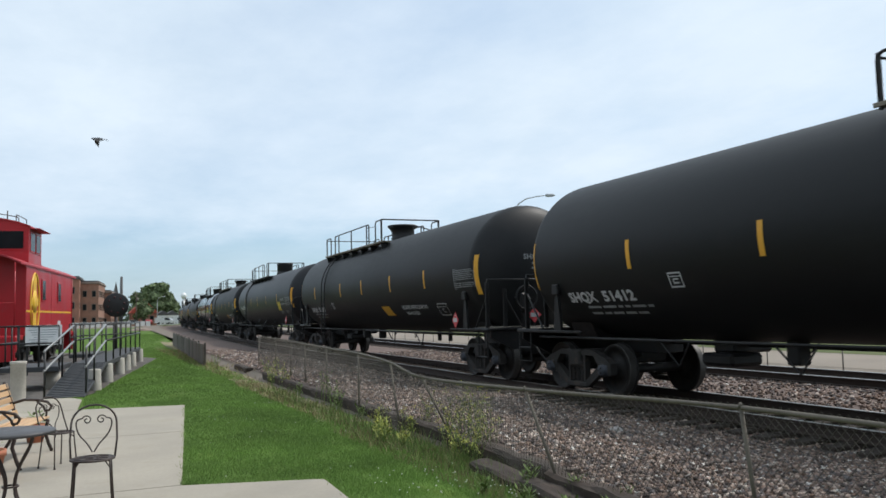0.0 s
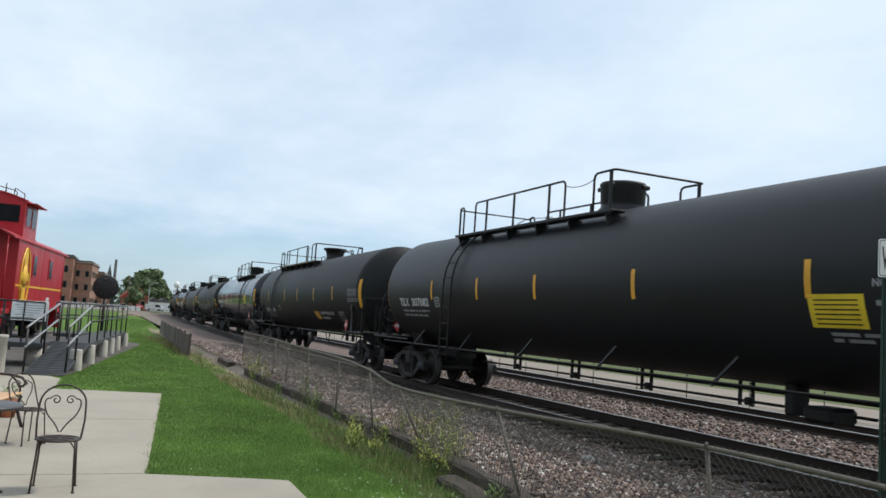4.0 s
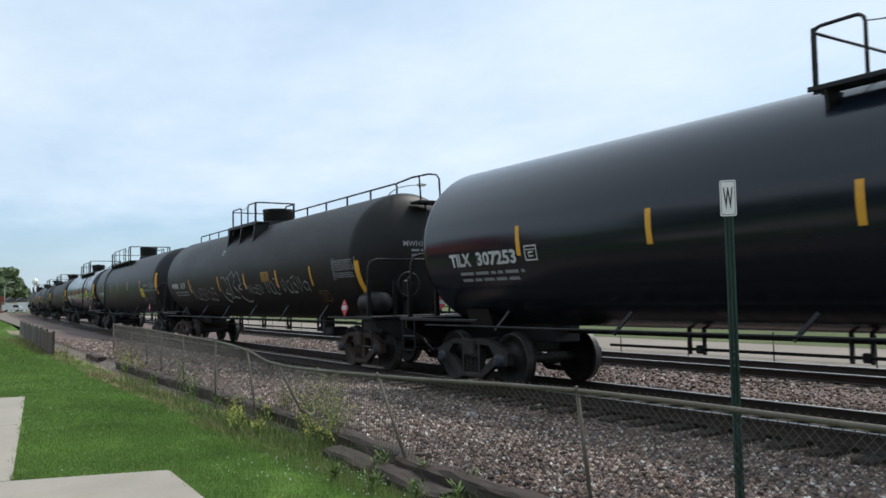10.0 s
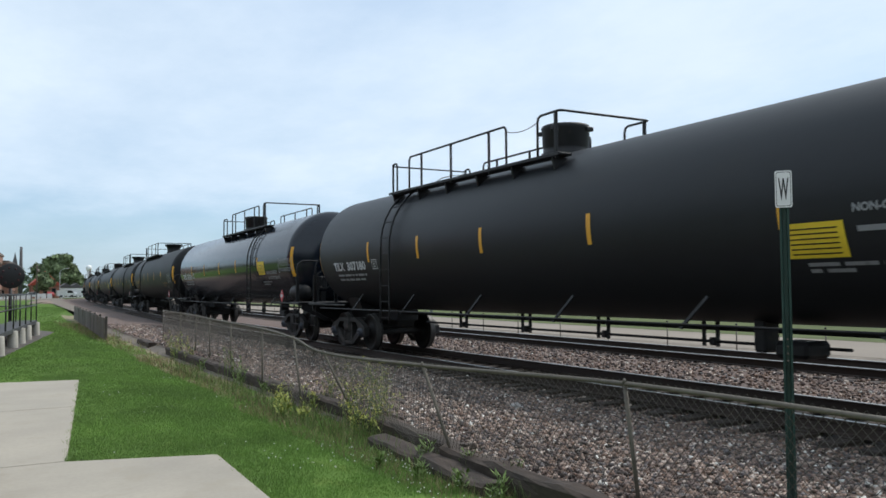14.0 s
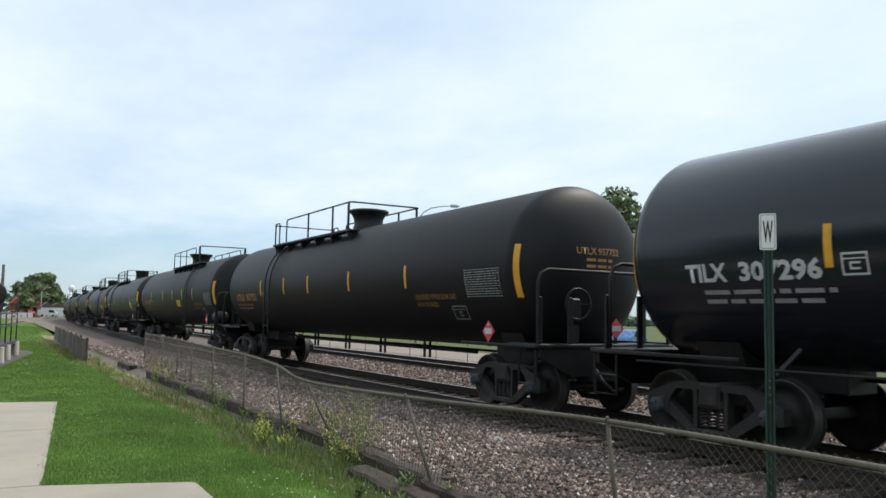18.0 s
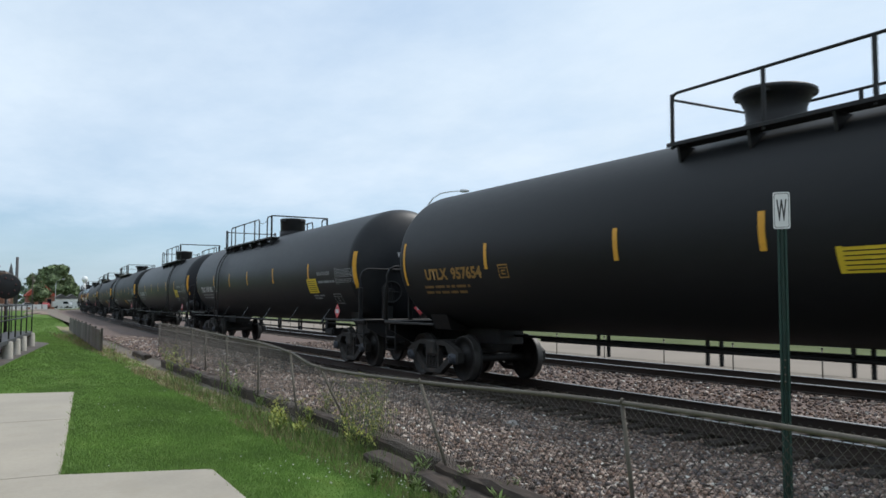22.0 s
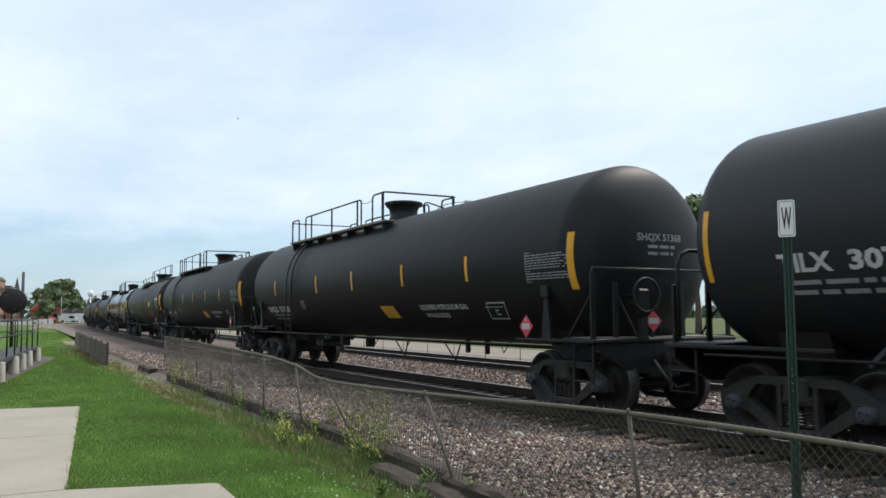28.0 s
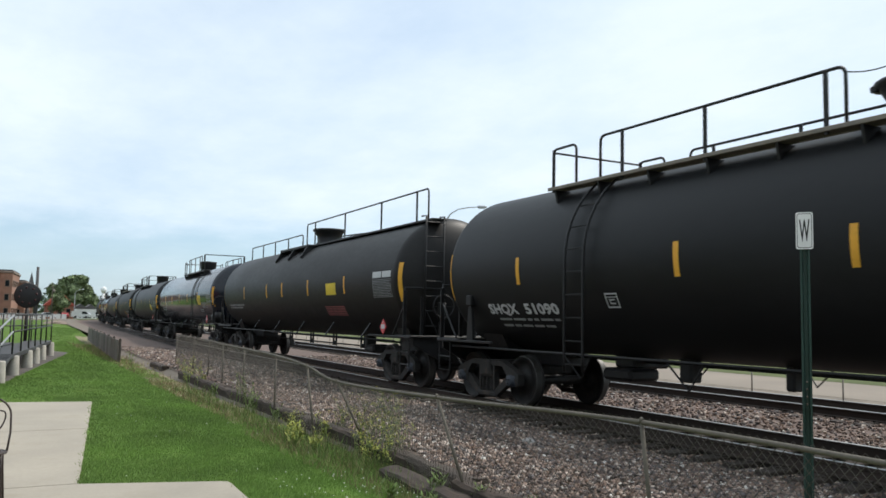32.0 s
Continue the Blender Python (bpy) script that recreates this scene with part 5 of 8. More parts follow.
        part("walkway", Build().box((-0.74, -9.25, z - 0.05), (-0.36, 0.4, z), bevel=0.008), M_STEEL_BLACK, car)
        part("side_platform", Build().box((-1.0, -0.8, z - 0.10), (-0.36, 2.3, z - 0.02), bevel=0.01), M_STEEL_BLACK, car)
        for c in (2.2, 0.7, -0.7):
            part("walkway_bracket", Build().prism([(-1.0, z - 0.1), (-0.5, z - 0.1), (-1.15, z - 0.5), (-1.2, z - 0.42)], c - 0.05, c + 0.05, "y"), M_STEEL_BLACK, car)
        dome(car, 0.0, "flared")
        add_rail(car, (-0.7, 0.2, z), (-0.7, -8.95, z), 0.73, (0.09, 0.39, 0.69, 0.93))
        add_rail(car, (-0.4, 8.6, on_top(0.4)), (-0.4, 1.6, on_top(0.4)), 0.5, (0.0, 0.25, 0.5, 0.75), "top_handrail")
        add_rail(car, (0.1, -0.9, z), (0.5, -3.0, z), 0.3, (0.5,))
        lad = Build()
        for x in (-0.98, -0.52):
            lad.tube([(x, -9.42, 1.15), (x, -9.42, z + 0.02), (x, -9.2, z + 0.02)], 0.024, 6)
        for i in range(8):
            lad.tube([(-0.98, -9.42, 1.4 + i * 0.34), (-0.52, -9.42, 1.4 + i * 0.34)], 0.016, 5)
        part("end_ladder", lad, M_STEEL_BLACK, car)
        part("yellow_placard", skin_patch(Build(), -4.85, -4.05, 2.18, 2.5), M_PLACARD, tank, "yellow warning panel with fine lines")
        for i in range(6):
            part("striped_panel", skin_patch(Build(), -5.2, -3.65, 1.62 + i * 0.045, 1.645 + i * 0.045, n=1), M_FLAG, tank, "faded pink stripe")
        data_board(tank, -8.6, -7.5, 2.05, 2.5, M_GREYPAINT, 9)
        for c0, c1 in ((-8.6, -8.08), (-8.03, -7.5)):
            part("white_board", skin_patch(Build(), c0, c1, 2.53, 2.68), M_WHITE, tank, "blank white stencil block")
        stencil_lines(tank, 8.0, (1.95, 1.85), (2.3, 2.0), M_GREYPAINT, 0.06)
    else:
        z = DECK_Z + 0.16
        deck = Build().box((-1.15, -1.28, z - 0.03), (-0.7, 1.52, z), bevel=0.006).box((-1.17, -1.28, z - 0.08), (-1.14, 1.52, z + 0.015), bevel=0.006)
        part("walkway", deck, M_STEEL_BLACK, car)
        for c in (1.45, 0.2, -1.1):
            part("walkway_bracket", Build().prism([(-1.15, z - 0.03), (-0.72, z - 0.03), (-0.72, on_top(0.72, -0.02)), (-1.24, on_top(1.24, -0.02))], c - 0.04, c + 0.04, "y"), M_STEEL_BLACK, car)
        dome(car, 0.0, "low")
        end_hoop(car, 1.18, 0.3, 0.71, 0.1)
        top_hoop(car, -0.35, -1.2, 0.74, 0.1)
        chain(car, (-RAIL_X, 0.3, DECK_Z + 0.68), (-RAIL_X, -0.35, DECK_Z + 0.7))
        for i in range(3):
            part("fine_line", skin_patch(Build(), 1.32, 1.6, 3.07 + i * 0.055, 3.09 + i * 0.055, n=1), M_WHITE, tank)
        for y0, y1 in ((8.3, 2.1), (-1.7, -8.5)):
            add_rail(car, (-0.25, y0, on_top(0.25)), (-0.25, y1, on_top(0.25)), 0.23, (0.2, 0.4, 0.6, 0.8), "top_handrail")
        end_ladder(car)
        part("tan_placard", skin_patch(Build(), -3.14, -2.5, 2.1, 2.37), M_YSTENCIL, tank, "faded tan warning panel")
        for i in range(4):
            part("fine_line", skin_patch(Build(), -3.07, -2.57, 2.13 + i * 0.055, 2.145 + i * 0.055, off=0.009, n=1), M_STEEL_BLACK, tank)
        data_board(tank, -8.62, -7.52, 2.0, 2.5, M_GREYPAINT, 9)
        small_frame(tank, -6.8, -6.25, 1.52, 1.78, M_YFADED, -0.1)
        stencil_lines(tank, 7.75, (1.92, 1.82), (1.9, 1.9), M_GREYPAINT, 0.045)
    return car


def graffiti(tank):
    """Bubble letters and thin tags of pale spray paint along the shell; u runs from c0 towards the front."""
    def oval(u, z, ru, rz, a0, a1, n=18):
        return [(u + ru * math.cos(radians(a0 + (a1 - a0) * i / n)), z + rz * math.sin(radians(a0 + (a1 - a0) * i / n))) for i in range(n + 1)]

    def stroke(c0, pts, wide):
        fine = []
        for p, q in zip(pts, pts[1:]):
            m = max(1, round(math.hypot(q[0] - p[0], q[1] - p[1]) / 0.07))
            fine += [(p[0] + (q[0] - p[0]) * k / m, p[1] + (q[1] - p[1]) * k / m) for k in range(m)]
        fine.append(pts[-1])
        line = [Vector(skin(c0 - u, z, 0.006)) for u, z in fine]
        b, v, n = Build(), [], len(line)
        for i, p in enumerate(line):
            d = (line[min(i + 1, n - 1)] - line[max(i - 1, 0)]).normalized()
            w = d.cross(Vector((1, 0, 0))).normalized() * wide
            v += [p + w, p - w]
        b.add(v, [(2 * i, 2 * i + 1, 2 * i + 3, 2 * i + 2) for i in range(n - 1)])
        part("graffiti", b, M_GRAFFITI, tank, "pale looping graffiti")
    big = [oval(0.40, 1.95, 0.38, 0.40, 35, 335) + [(0.35, 1.84), (0.72, 1.98)], oval(0.90, 1.98, 0.17, 0.33, 80, 440),
           [(1.02, 2.33), (1.5, 2.5), (1.66, 2.24), (1.38, 2.05), (1.72, 1.84), (1.48, 1.66), (1.04, 1.72), (1.02, 2.33)],
           [(1.66, 2.34), (1.94, 2.47), (2.1, 2.38), (2.2, 2.08), (1.86, 1.98), (2.1, 1.9)], oval(2.30, 1.82, 0.52, 0.28, 110, 440)]
    for p in big:
        stroke(1.62, p, 0.014)
    rnd = random.Random(21)
    for c0, num, z, h, w in ((5.3, 6, 1.6, 0.46, 0.5), (-1.3, 4, 1.75, 0.3, 0.28), (-2.7, 3, 1.72, 0.5, 0.36), (-4.0, 5, 1.75, 0.42, 0.38)):
        for i in range(num):
            u, k = i * w, rnd.uniform(0.75, 1.1)
            if i % 3 == 0:
                p = [(u, z + h * k), (u + w * 0.3, z + h * 0.1), (u + w * 0.75, z + h * 0.5 * k), (u + w * 0.4, z + h * 0.95)]
            elif i % 3 == 1:
                p = oval(u + w * 0.45, z + h * 0.4, w * 0.42, h * 0.34 * k, rnd.uniform(0, 90), 400, 12) + [(u + w * 0.9, z)]
            else:
                p = [(u, z + h * 0.9), (u + w * 0.7, z + h * k)] + oval(u + w * 0.4, z + h * 0.3, w * 0.36, h * 0.28, 100, -140, 10)
            stroke(c0, p, 0.011)


def head_text(tank, mark, half, ink):
    """The mark again on the domed end, with two lines of fine stencil under it."""
    def dome_y(x, z):
        q = (x * x + (z - AXIS_Z) ** 2) / TANK_R ** 2
        return -half - HEAD * math.sqrt(max(0.0, 1 - q)) - 0.008
    me = text_mesh("end_mark", mark, 0.115 / 0.69, 0.004)
    w = max(v.co.x for v in me.vertices)
    for v in me.vertices:
        x, z = -0.42 + v.co.x * 0.95 / w, AXIS_Z + 0.21 + v.co.y
        v.co = (x, dome_y(x, z), z)
    ink = M_GREYPAINT if ink is M_WHITE else ink
    me.materials.append(ink)
    part("end_mark", me, None, tank)
    for i, (x0, x1) in enumerate(((-0.22, 0.36), (-0.22, 0.32))):
        b = Build()
        x = x0
        z = AXIS_Z + 0.09 - i * 0.11
        while x < x1 - 0.05:
            x2 = min(x1, x + 0.2)
            b.add([(p, dome_y(p, q), q) for p, q in ((x, z), (x2, z), (x2, z + 0.05), (x, z + 0.05))], [(0, 1, 2, 3)])
            x = x2 + 0.04
        part("end_stencil_line", b, ink, tank)


SPEED = 8.352
# kind, mark and number, place of the front coupling at the start, length
CONSIST = [
    ("shqx_turned", "SHQX 51412", -5.08, 20.35), ("shqx", "SHQX 51269", 15.55, 19.86), ("tilx", "TILX 307082", 35.74, 21.03), ("shqx", "SHQX 51343", 56.69, 20.48),
    ("tilx_new", "TILX 307253", 77.05, 20.93), ("mwhx", "MWHX 1117", 98.10, 20.25), ("tilx", "TILX 307180", 118.35, 20.88), ("tilx_new", "TILX 307296", 138.99, 21.09),
    ("utlx", "UTLX 957752", 160.20, 20.34), ("utlx_mid", "UTLX 957654", 180.61, 20.24), ("tilx", "TILX 307183", 200.90, 21.00), ("tilx_mid", "TILX 307167", 221.78, 20.63),
    ("shqx", "SHQX 51368", 242.53, 20.31), ("shqx", "SHQX 51090", 262.70, 19.98), ("gatx", "", 282.82, 20.5), ("tilx_new", "", 303.32, 20.9), ("tilx", "", 324.22, 20.9),
    ("shqx", "", 345.12, 20.3), ("tilx", "", 365.42, 20.9), ("tilx_new", "", 386.32, 20.9), ("shqx", "", 407.22, 20.3), ("tilx", "", 427.52, 20.9), ("shqx", "", 448.42, 20.3), ("tilx", "", 468.72, 20.9),
]
CARS = []


def make_train():
    first = {}
    for kind, mark, front, length in CONSIST:
        if kind in first:
            car = copy_thing(first[kind], Matrix())
        else:
            car = first[kind] = tank_car(kind, length)
        CARS.append((car, front + length / 2, mark, kind))
    for car, _, mark, kind in CARS:
        set_size(kind)
        tank = next(o for o in car.children if o.name.startswith("tank") and o.name.split(".")[0] == "tank")
        if kind.startswith("shqx"):
            c = {"SHQX 51343": -2.84, "SHQX 51368": -1.74}.get(mark, -1.95)
            part("amber_placard", skin_patch(Build(), c - 0.41, c + 0.31, 1.50, 1.78, 0.09), M_AMBER, tank, "slanted amber marker panel")
        if mark == "TILX 307183":
            for o in tank.children:
                if o.name.startswith("reflective_stripe") and abs(o.data.vertices[0].co.y) < 7:
                    o.matrix_basis = Matrix.Translation((0, -0.17, 0)) @ o.matrix_basis
        if mark:
            ink = KINDS[kind]["ink"]
            c, z, h, w = KINDS[kind]["mark"]
            c -= 0.12 if mark == "SHQX 51343" else 0.0
            word, number = mark.split()
            first_share, second_share = {"TILX": (0.33, 0.58), "UTLX": (0.42, 0.51), "MWHX": (0.50, 0.36)}.get(word, (0.44, 0.46))
            skin_text("reporting_mark", word, c, z, h, ink, tank, width=w * first_share)
            skin_text("car_number", number, c - w * (1 - second_share), z, h, ink, tank, width=w * second_share)
            head_text(tank, mark, KINDS[kind].get("near", KINDS[kind]["half"]) - BEND[0], ink)
        colour = {"tilx_new": "glossy black", "mwhx": "dusty black graffiti-marked", "gatx": "dusty black"}.get(kind, "matte black")
        tagged(car, colour + " tank car with " + ("yellow" if kind.startswith("utlx") else "white") + " lettering and amber stripes")
    for car, _, mark, kind in CARS:
        if kind == "mwhx":
            for o in car.children_recursive:
                if o.type == "MESH" and o.data.materials and o.data.materials[0] is M_TRUCK and "coupler" not in o.name:
                    o.data = o.data.copy()
                    o.data.materials[0] = M_TRUCK_RUST
            set_size(kind)
            graffiti(next(o for o in car.children if o.name.split(".")[0] == "tank"))


make_train()


# ---------------------------------------------------------------- rail-side fence, sign, grass and weeds
# posts of the chain-link fence: foot (x, y, z) and head (x, y, z)
FENCE = [((3.88, -6.0, -0.12), (3.88, -6.0, 0.84)), ((3.88, -3.4, -0.12), (3.88, -3.4, 0.84)), ((3.88, -0.6, -0.12), (3.88, -0.6, 0.84)), ((3.90, 1.75, -0.12), (3.90, 1.75, 0.83)),
         ((3.98, 4.22, -0.12), (3.90, 4.27, 0.83)), ((3.74, 6.25, -0.12), (3.60, 6.62, 0.79)), ((4.17, 9.43, -0.12), (3.85, 9.70, 0.70)), ((3.95, 10.75, -0.12), (3.95, 11.1, 0.81)),
         ((4.05, 12.86, -0.12), (4.06, 12.9, 0.87)), ((4.27, 15.5, -0.12), (4.29, 15.6, 0.87)), ((4.52, 18.1, -0.12), (4.53, 18.2, 0.87)), ((4.78, 20.6, -0.12), (4.80, 20.6, 0.87)),
         ((4.98, 23.2, -0.12), (4.98, 23.2, 0.87)), ((5.10, 26.2, -0.12), (5.10, 26.2, 0.88))]


def lerp(a, b, k):
    return tuple(p + (q - p) * k for p, q in zip(a, b))


def smooth_line(pts, per=8):
    out = []
    n = len(pts)
    for i in range(n - 1):
        p0, p1, p2, p3 = (Vector(pts[max(0, min(n - 1, i + k))]) for k in (-1, 0, 1, 2))
        for j in range(per):
            t = j / per
            out.append(0.5 * ((2 * p1) + (p2 - p0) * t + (2 * p0 - 5 * p1 + 4 * p2 - p3) * t * t + (3 * p1 - p0 - 3 * p2 + p3) * t ** 3))
    return out + [Vector(pts[-1])]


def make_fence():
    fence = thing("chain_link_fence", "low sagging galvanised chain-link fence beside the tracks", "fence")
    for foot, head in FENCE:
        b = Build()
        f = Vector(foot)
        h = Vector(head)
        b.tube([f - (h - f) * 0.1, h], 0.0155, 10)
        b.tube([h, h + (h - f).normalized() * 0.035], [0.022, 0.009], 10)
        part("post", b, M_FENCE, fence)
    top = smooth_line([p[1] for p in FENCE])
    low = smooth_line([(p[0][0], p[0][1], p[0][2] + 0.03) for p in FENCE])
    part("top_rail", Build().tube(top, 0.0165, 10), M_FENCE, fence)
    # the wire: two families of slanting wires between the foot and the rail, with twisted ends standing over it
    length = [0.0]
    for a, c in zip(top, top[1:]):
        length.append(length[-1] + (c - a).length)

    def at(u, v):
        u = max(0.0, min(length[-1] - 1e-6, u))
        i = int(np.searchsorted(length, u, side="right")) - 1
        k = (u - length[i]) / max(1e-9, length[i + 1] - length[i])
        return low[i].lerp(low[i + 1], k).lerp(top[i].lerp(top[i + 1], k), v)

    for p in range(len(FENCE) - 1):
        u0, u1 = length[p * 8], length[(p + 1) * 8]
        b = Build()
        step = 0.062
        n = int((u1 - u0) / step)
        for i in range(n):
            u = u0 + i * step
            for s in (-1, 1):
                pts = [at(u + s * 0.93 * (k / 6 - 0.5), k / 6 * 1.035) + Vector((0.0025 * s, 0, 0)) for k in range(7)]
                b.tube(pts, 0.0021, 3, caps=False)
        part("wire_mesh", b, M_WIRE, fence, "slack diamond wire mesh", normals=False)
    return fence


make_fence()


def make_board_fence():
    fence = thing("board_fence", "low grey weathered board fence along the tracks", "fence")
    a, c = Vector((3.72, 28.6, -0.12)), Vector((5.05, 51.5, -0.1))
    n = 24
    rnd = random.Random(9)
    h = math.degrees(math.atan2(c.x - a.x, c.y - a.y))
    for i in range(n):
        p = a.lerp(c, i / n)
        b = Build()
        top = 0.76 + rnd.uniform(-0.03, 0.03)
        b.box((-0.014, 0.008, 0.02), (0.014, 0.945, top), bevel=0.006)
        part("board", b, M_BOARD, fence, place=pose(p.x, p.y, p.z, 0, rnd.uniform(-1.5, 1.5), -h))
    for i in range(0, n + 1, 3):
        p = a.lerp(c, i / n)
        part("post", Build().box((0.02, -0.05, -0.1), (0.09, 0.05, 0.80), bevel=0.01), M_BOARD, fence, place=pose(p.x, p.y, p.z, 0, 0, -h))
    for z in (0.2, 0.6):
        b = Build()
        b.tube([a + Vector((0.045, 0, z)), c + Vector((0.045, 0, z))], 0.035, 4)
        part("stringer", b, M_BOARD, fence)


make_board_fence()


def make_whistle_sign():
    sign = thing("whistle_sign", "small white W whistle sign on a dark green channel post", "sign", place=pose(4.936, 3.755, -0.05, 0, 0, -52))
    for z0, z1, off, name in ((-0.25, 1.18, 0.022, "lower_post"), (0.98, 2.12, 0.0, "upper_post")):
        b = Build()
        prof = [(-0.038, 0.0), (-0.022, 0.0), (-0.014, 0.022), (0.014, 0.022), (0.022, 0.0), (0.038, 0.0), (0.038, 0.006), (0.026, 0.006), (0.018, 0.028), (-0.018, 0.028), (-0.026, 0.006), (-0.038, 0.006)]
        b.prism([(x * 0.85, y + off) for x, y in prof], z0, z1, "z")
        part(name, b, M_GREENPOST, sign)
    b = Build()
    for i in range(4):
        b.spin([(0.0, -0.006), (0.007, -0.006), (0.007, 0.01)], "y", 6, (0, 0.01, 1.02 + i * 0.05))
    part("bolt", b, M_GALV, sign)
    w, h, r = 0.056, 0.130, 0.015
    out = []
    for cx, cz, a0 in ((w - r, h - r, 0), (-w + r, h - r, 90), (-w + r, -h + r, 180), (w - r, -h + r, 270)):
        for i in range(5):
            a = radians(a0 + 90 * i / 4)
            out.append((cx + r * math.cos(a), cz + r * math.sin(a)))
    plate = part("plate", Build().prism([(x, z + 2.22) for x, z in out], -0.012, -0.006, "y"), M_SIGNWHITE, sign, "white rectangular plate with rounded corners")
    ring = Build()
    inner = [(x * 0.86, z * 0.93) for x, z in out]
    inner2 = [(x * 0.80, z * 0.90) for x, z in out]
    n = len(out)
    ring.add([(x, -0.0128, z + 2.22) for x, z in inner] + [(x, -0.0128, z + 2.22) for x, z in inner2], [(i, (i + 1) % n, n + (i + 1) % n, n + i) for i in range(n)])
    part("border", ring, M_SIGNBLACK, plate)
    me = text_mesh("letter", "W", 0.2, 0.004)
    xs = [v.co.x for v in me.vertices]
    ys = [v.co.y for v in me.vertices]
    for v in me.vertices:
        v.co = ((v.co.x - (min(xs) + max(xs)) / 2) * 0.068 / (max(xs) - min(xs)), -0.0135, 2.22 + (v.co.y - (min(ys) + max(ys)) / 2) * 0.155 / (max(ys) - min(ys)))
    me.materials.append(M_SIGNBLACK)
    part("letter", me, None, plate)


make_whistle_sign()
lump("pale_rock", (6.25, 8.95, -0.10), 0.11, material("pale_limestone", (0.33, 0.31, 0.29), 0.9, vary=0.2, scale=8, fine=40, bump=0.01), "pale rock lying on the ballast", 2)


def blades(name, polys, num, h0, h1, mat, label, seed, tilt=0.5, width=0.006, limit=3.35, rim=0.0):
    """Single grass blades over areas of the lawn: (x0, x1, y0, y1, share)."""
    rng = np.random.default_rng(seed)
    xs, ys = [], []
    for x0, x1, y0, y1, share in polys:
        n = int(num * share)
        xs.append(rng.uniform(x0, x1, n)); ys.append(rng.uniform(y0, y1, n))
    x, y = np.concatenate(xs), np.concatenate(ys)
    # keep off the slab and out of the ballast
    edge = np.where(y < 7.64, np.interp(y, [-6, 4.1, 7.45], [1.42, 1.82, 1.95]), np.where(y < 15.0, 0.75 + (y - 7.83) * 0.1186, np.where(y < 17.6, 0.0, np.interp(y, [17.6, 18.3, 33.5, 35.2, 60], [-0.45, 0.14, 2.68, 2.3, 2.0]))))
    edge = np.where((y > 7.45) & (y < 7.85) & (x < 1.95), 0.74 + 0, edge)
    line = 0.74 + (1.95 - 0.74) * np.clip((7.85 - y) / 0.4, 0, 1)
    edge = np.where((y > 7.45) & (y < 7.85), line, edge)
    right = np.interp(y, [-10, 9, 12, 16, 20, 26, 60, 120], [limit + 0.6, limit + 0.6, limit + 0.35, limit + 0.3, limit + 0.5, limit + 0.8, 4.9, 12]) + rng.uniform(-0.3, 0.15, len(y)) + 0.12 * np.sin(y * 1.9)
    keep = (x > edge + rng.uniform(-0.06, 0.03, len(x))) & (x < right)
    if rim:
        keep &= x < edge + rim * rng.uniform(0.2, 1.0, len(x))
    x, y = x[keep], y[keep]
    n = len(x)
    u = x - 9.44 - 0.00055 * y * y
    z = np.interp(u, [p[0] for p in PROFILE], [p[1] for p in PROFILE])
    clump = np.sin(x * 7.1 + 1.3 * np.sin(y * 3.7)) * np.sin(y * 5.3 + 0.7 * np.sin(x * 4.1))
    h = rng.uniform(h0, h1, n) * (1.0 + 0.35 * clump) * np.clip(1 + (y - 10) * 0.01, 0.9, 1.6)
    a = rng.uniform(0, 2 * np.pi, n)
    lean = rng.uniform(0.1, tilt, n) * h
    la = rng.uniform(0, 2 * np.pi, n)
    w = width * np.clip(y / 9, 0.8, 3.5)
    p = np.zeros((n, 3, 3))
    p[:, 0] = np.stack([x - np.cos(a) * w, y - np.sin(a) * w, z - 0.01], 1)
    p[:, 1] = np.stack([x + np.cos(a) * w, y + np.sin(a) * w, z - 0.01], 1)
    p[:, 2] = np.stack([x + np.cos(la) * lean, y + np.sin(la) * lean, z + h], 1)
    me = bpy.data.meshes.new(name)
    me.vertices.add(n * 3)
    me.vertices.foreach_set("co", p.reshape(-1))
    me.loops.add(n * 3)
    me.loops.foreach_set("vertex_index", np.arange(n * 3, dtype=np.int32))
    me.polygons.add(n)
    me.polygons.foreach_set("loop_start", (np.arange(n) * 3).astype(np.int32))
    me.polygons.foreach_set("loop_total", np.full(n, 3, np.int32))
    me.update(calc_edges=True)
    me.materials.append(mat)
    tagged(new(name, me), label, "grass", kind="stuff")


blades("grass", [(1.4, 4.0, -6, 5.5, 0.10), (0.6, 4.1, 5.5, 10, 0.32), (-0.2, 0.95, 14.9, 20.0, 0.02), (0.9, 4.3, 10, 16, 0.29), (-1, 5, 16, 26, 0.24), (0, 5, 26, 45, 0.14), (1, 9, 45, 90, 0.08)], 350000, 0.010, 0.03, M_BLADE, "short mown green grass", 31)
blades("edge_grass", [(1.4, 2.3, 2.0, 7.5, 0.25), (0.6, 2.1, 7.4, 7.9, 0.2), (0.6, 1.9, 7.8, 15.2, 0.55)], 60000, 0.02, 0.048, M_BLADE, "ragged longer grass along the patio edge", 37, 1.1, 0.006, 3.35, 0.12)
blades("dry_grass", [(3.0, 4.05, 5.0, 11, 0.4), (3.2, 4.3, 11, 20, 0.35), (3.4, 5.0, 20, 44, 0.25)], 9000, 0.03, 0.13, M_DRYBLADE, "dry straw-coloured grass along the curb", 35, 0.9, 0.004, 3.6)
blades("tall_grass", [(3.3, 4.05, 5.0, 10, 0.5), (3.4, 4.3, 10, 18, 0.5)], 3600, 0.05, 0.18, M_WEEDDARK, "ragged taller grass along the fence", 33, 0.7, 0.005, 3.6)


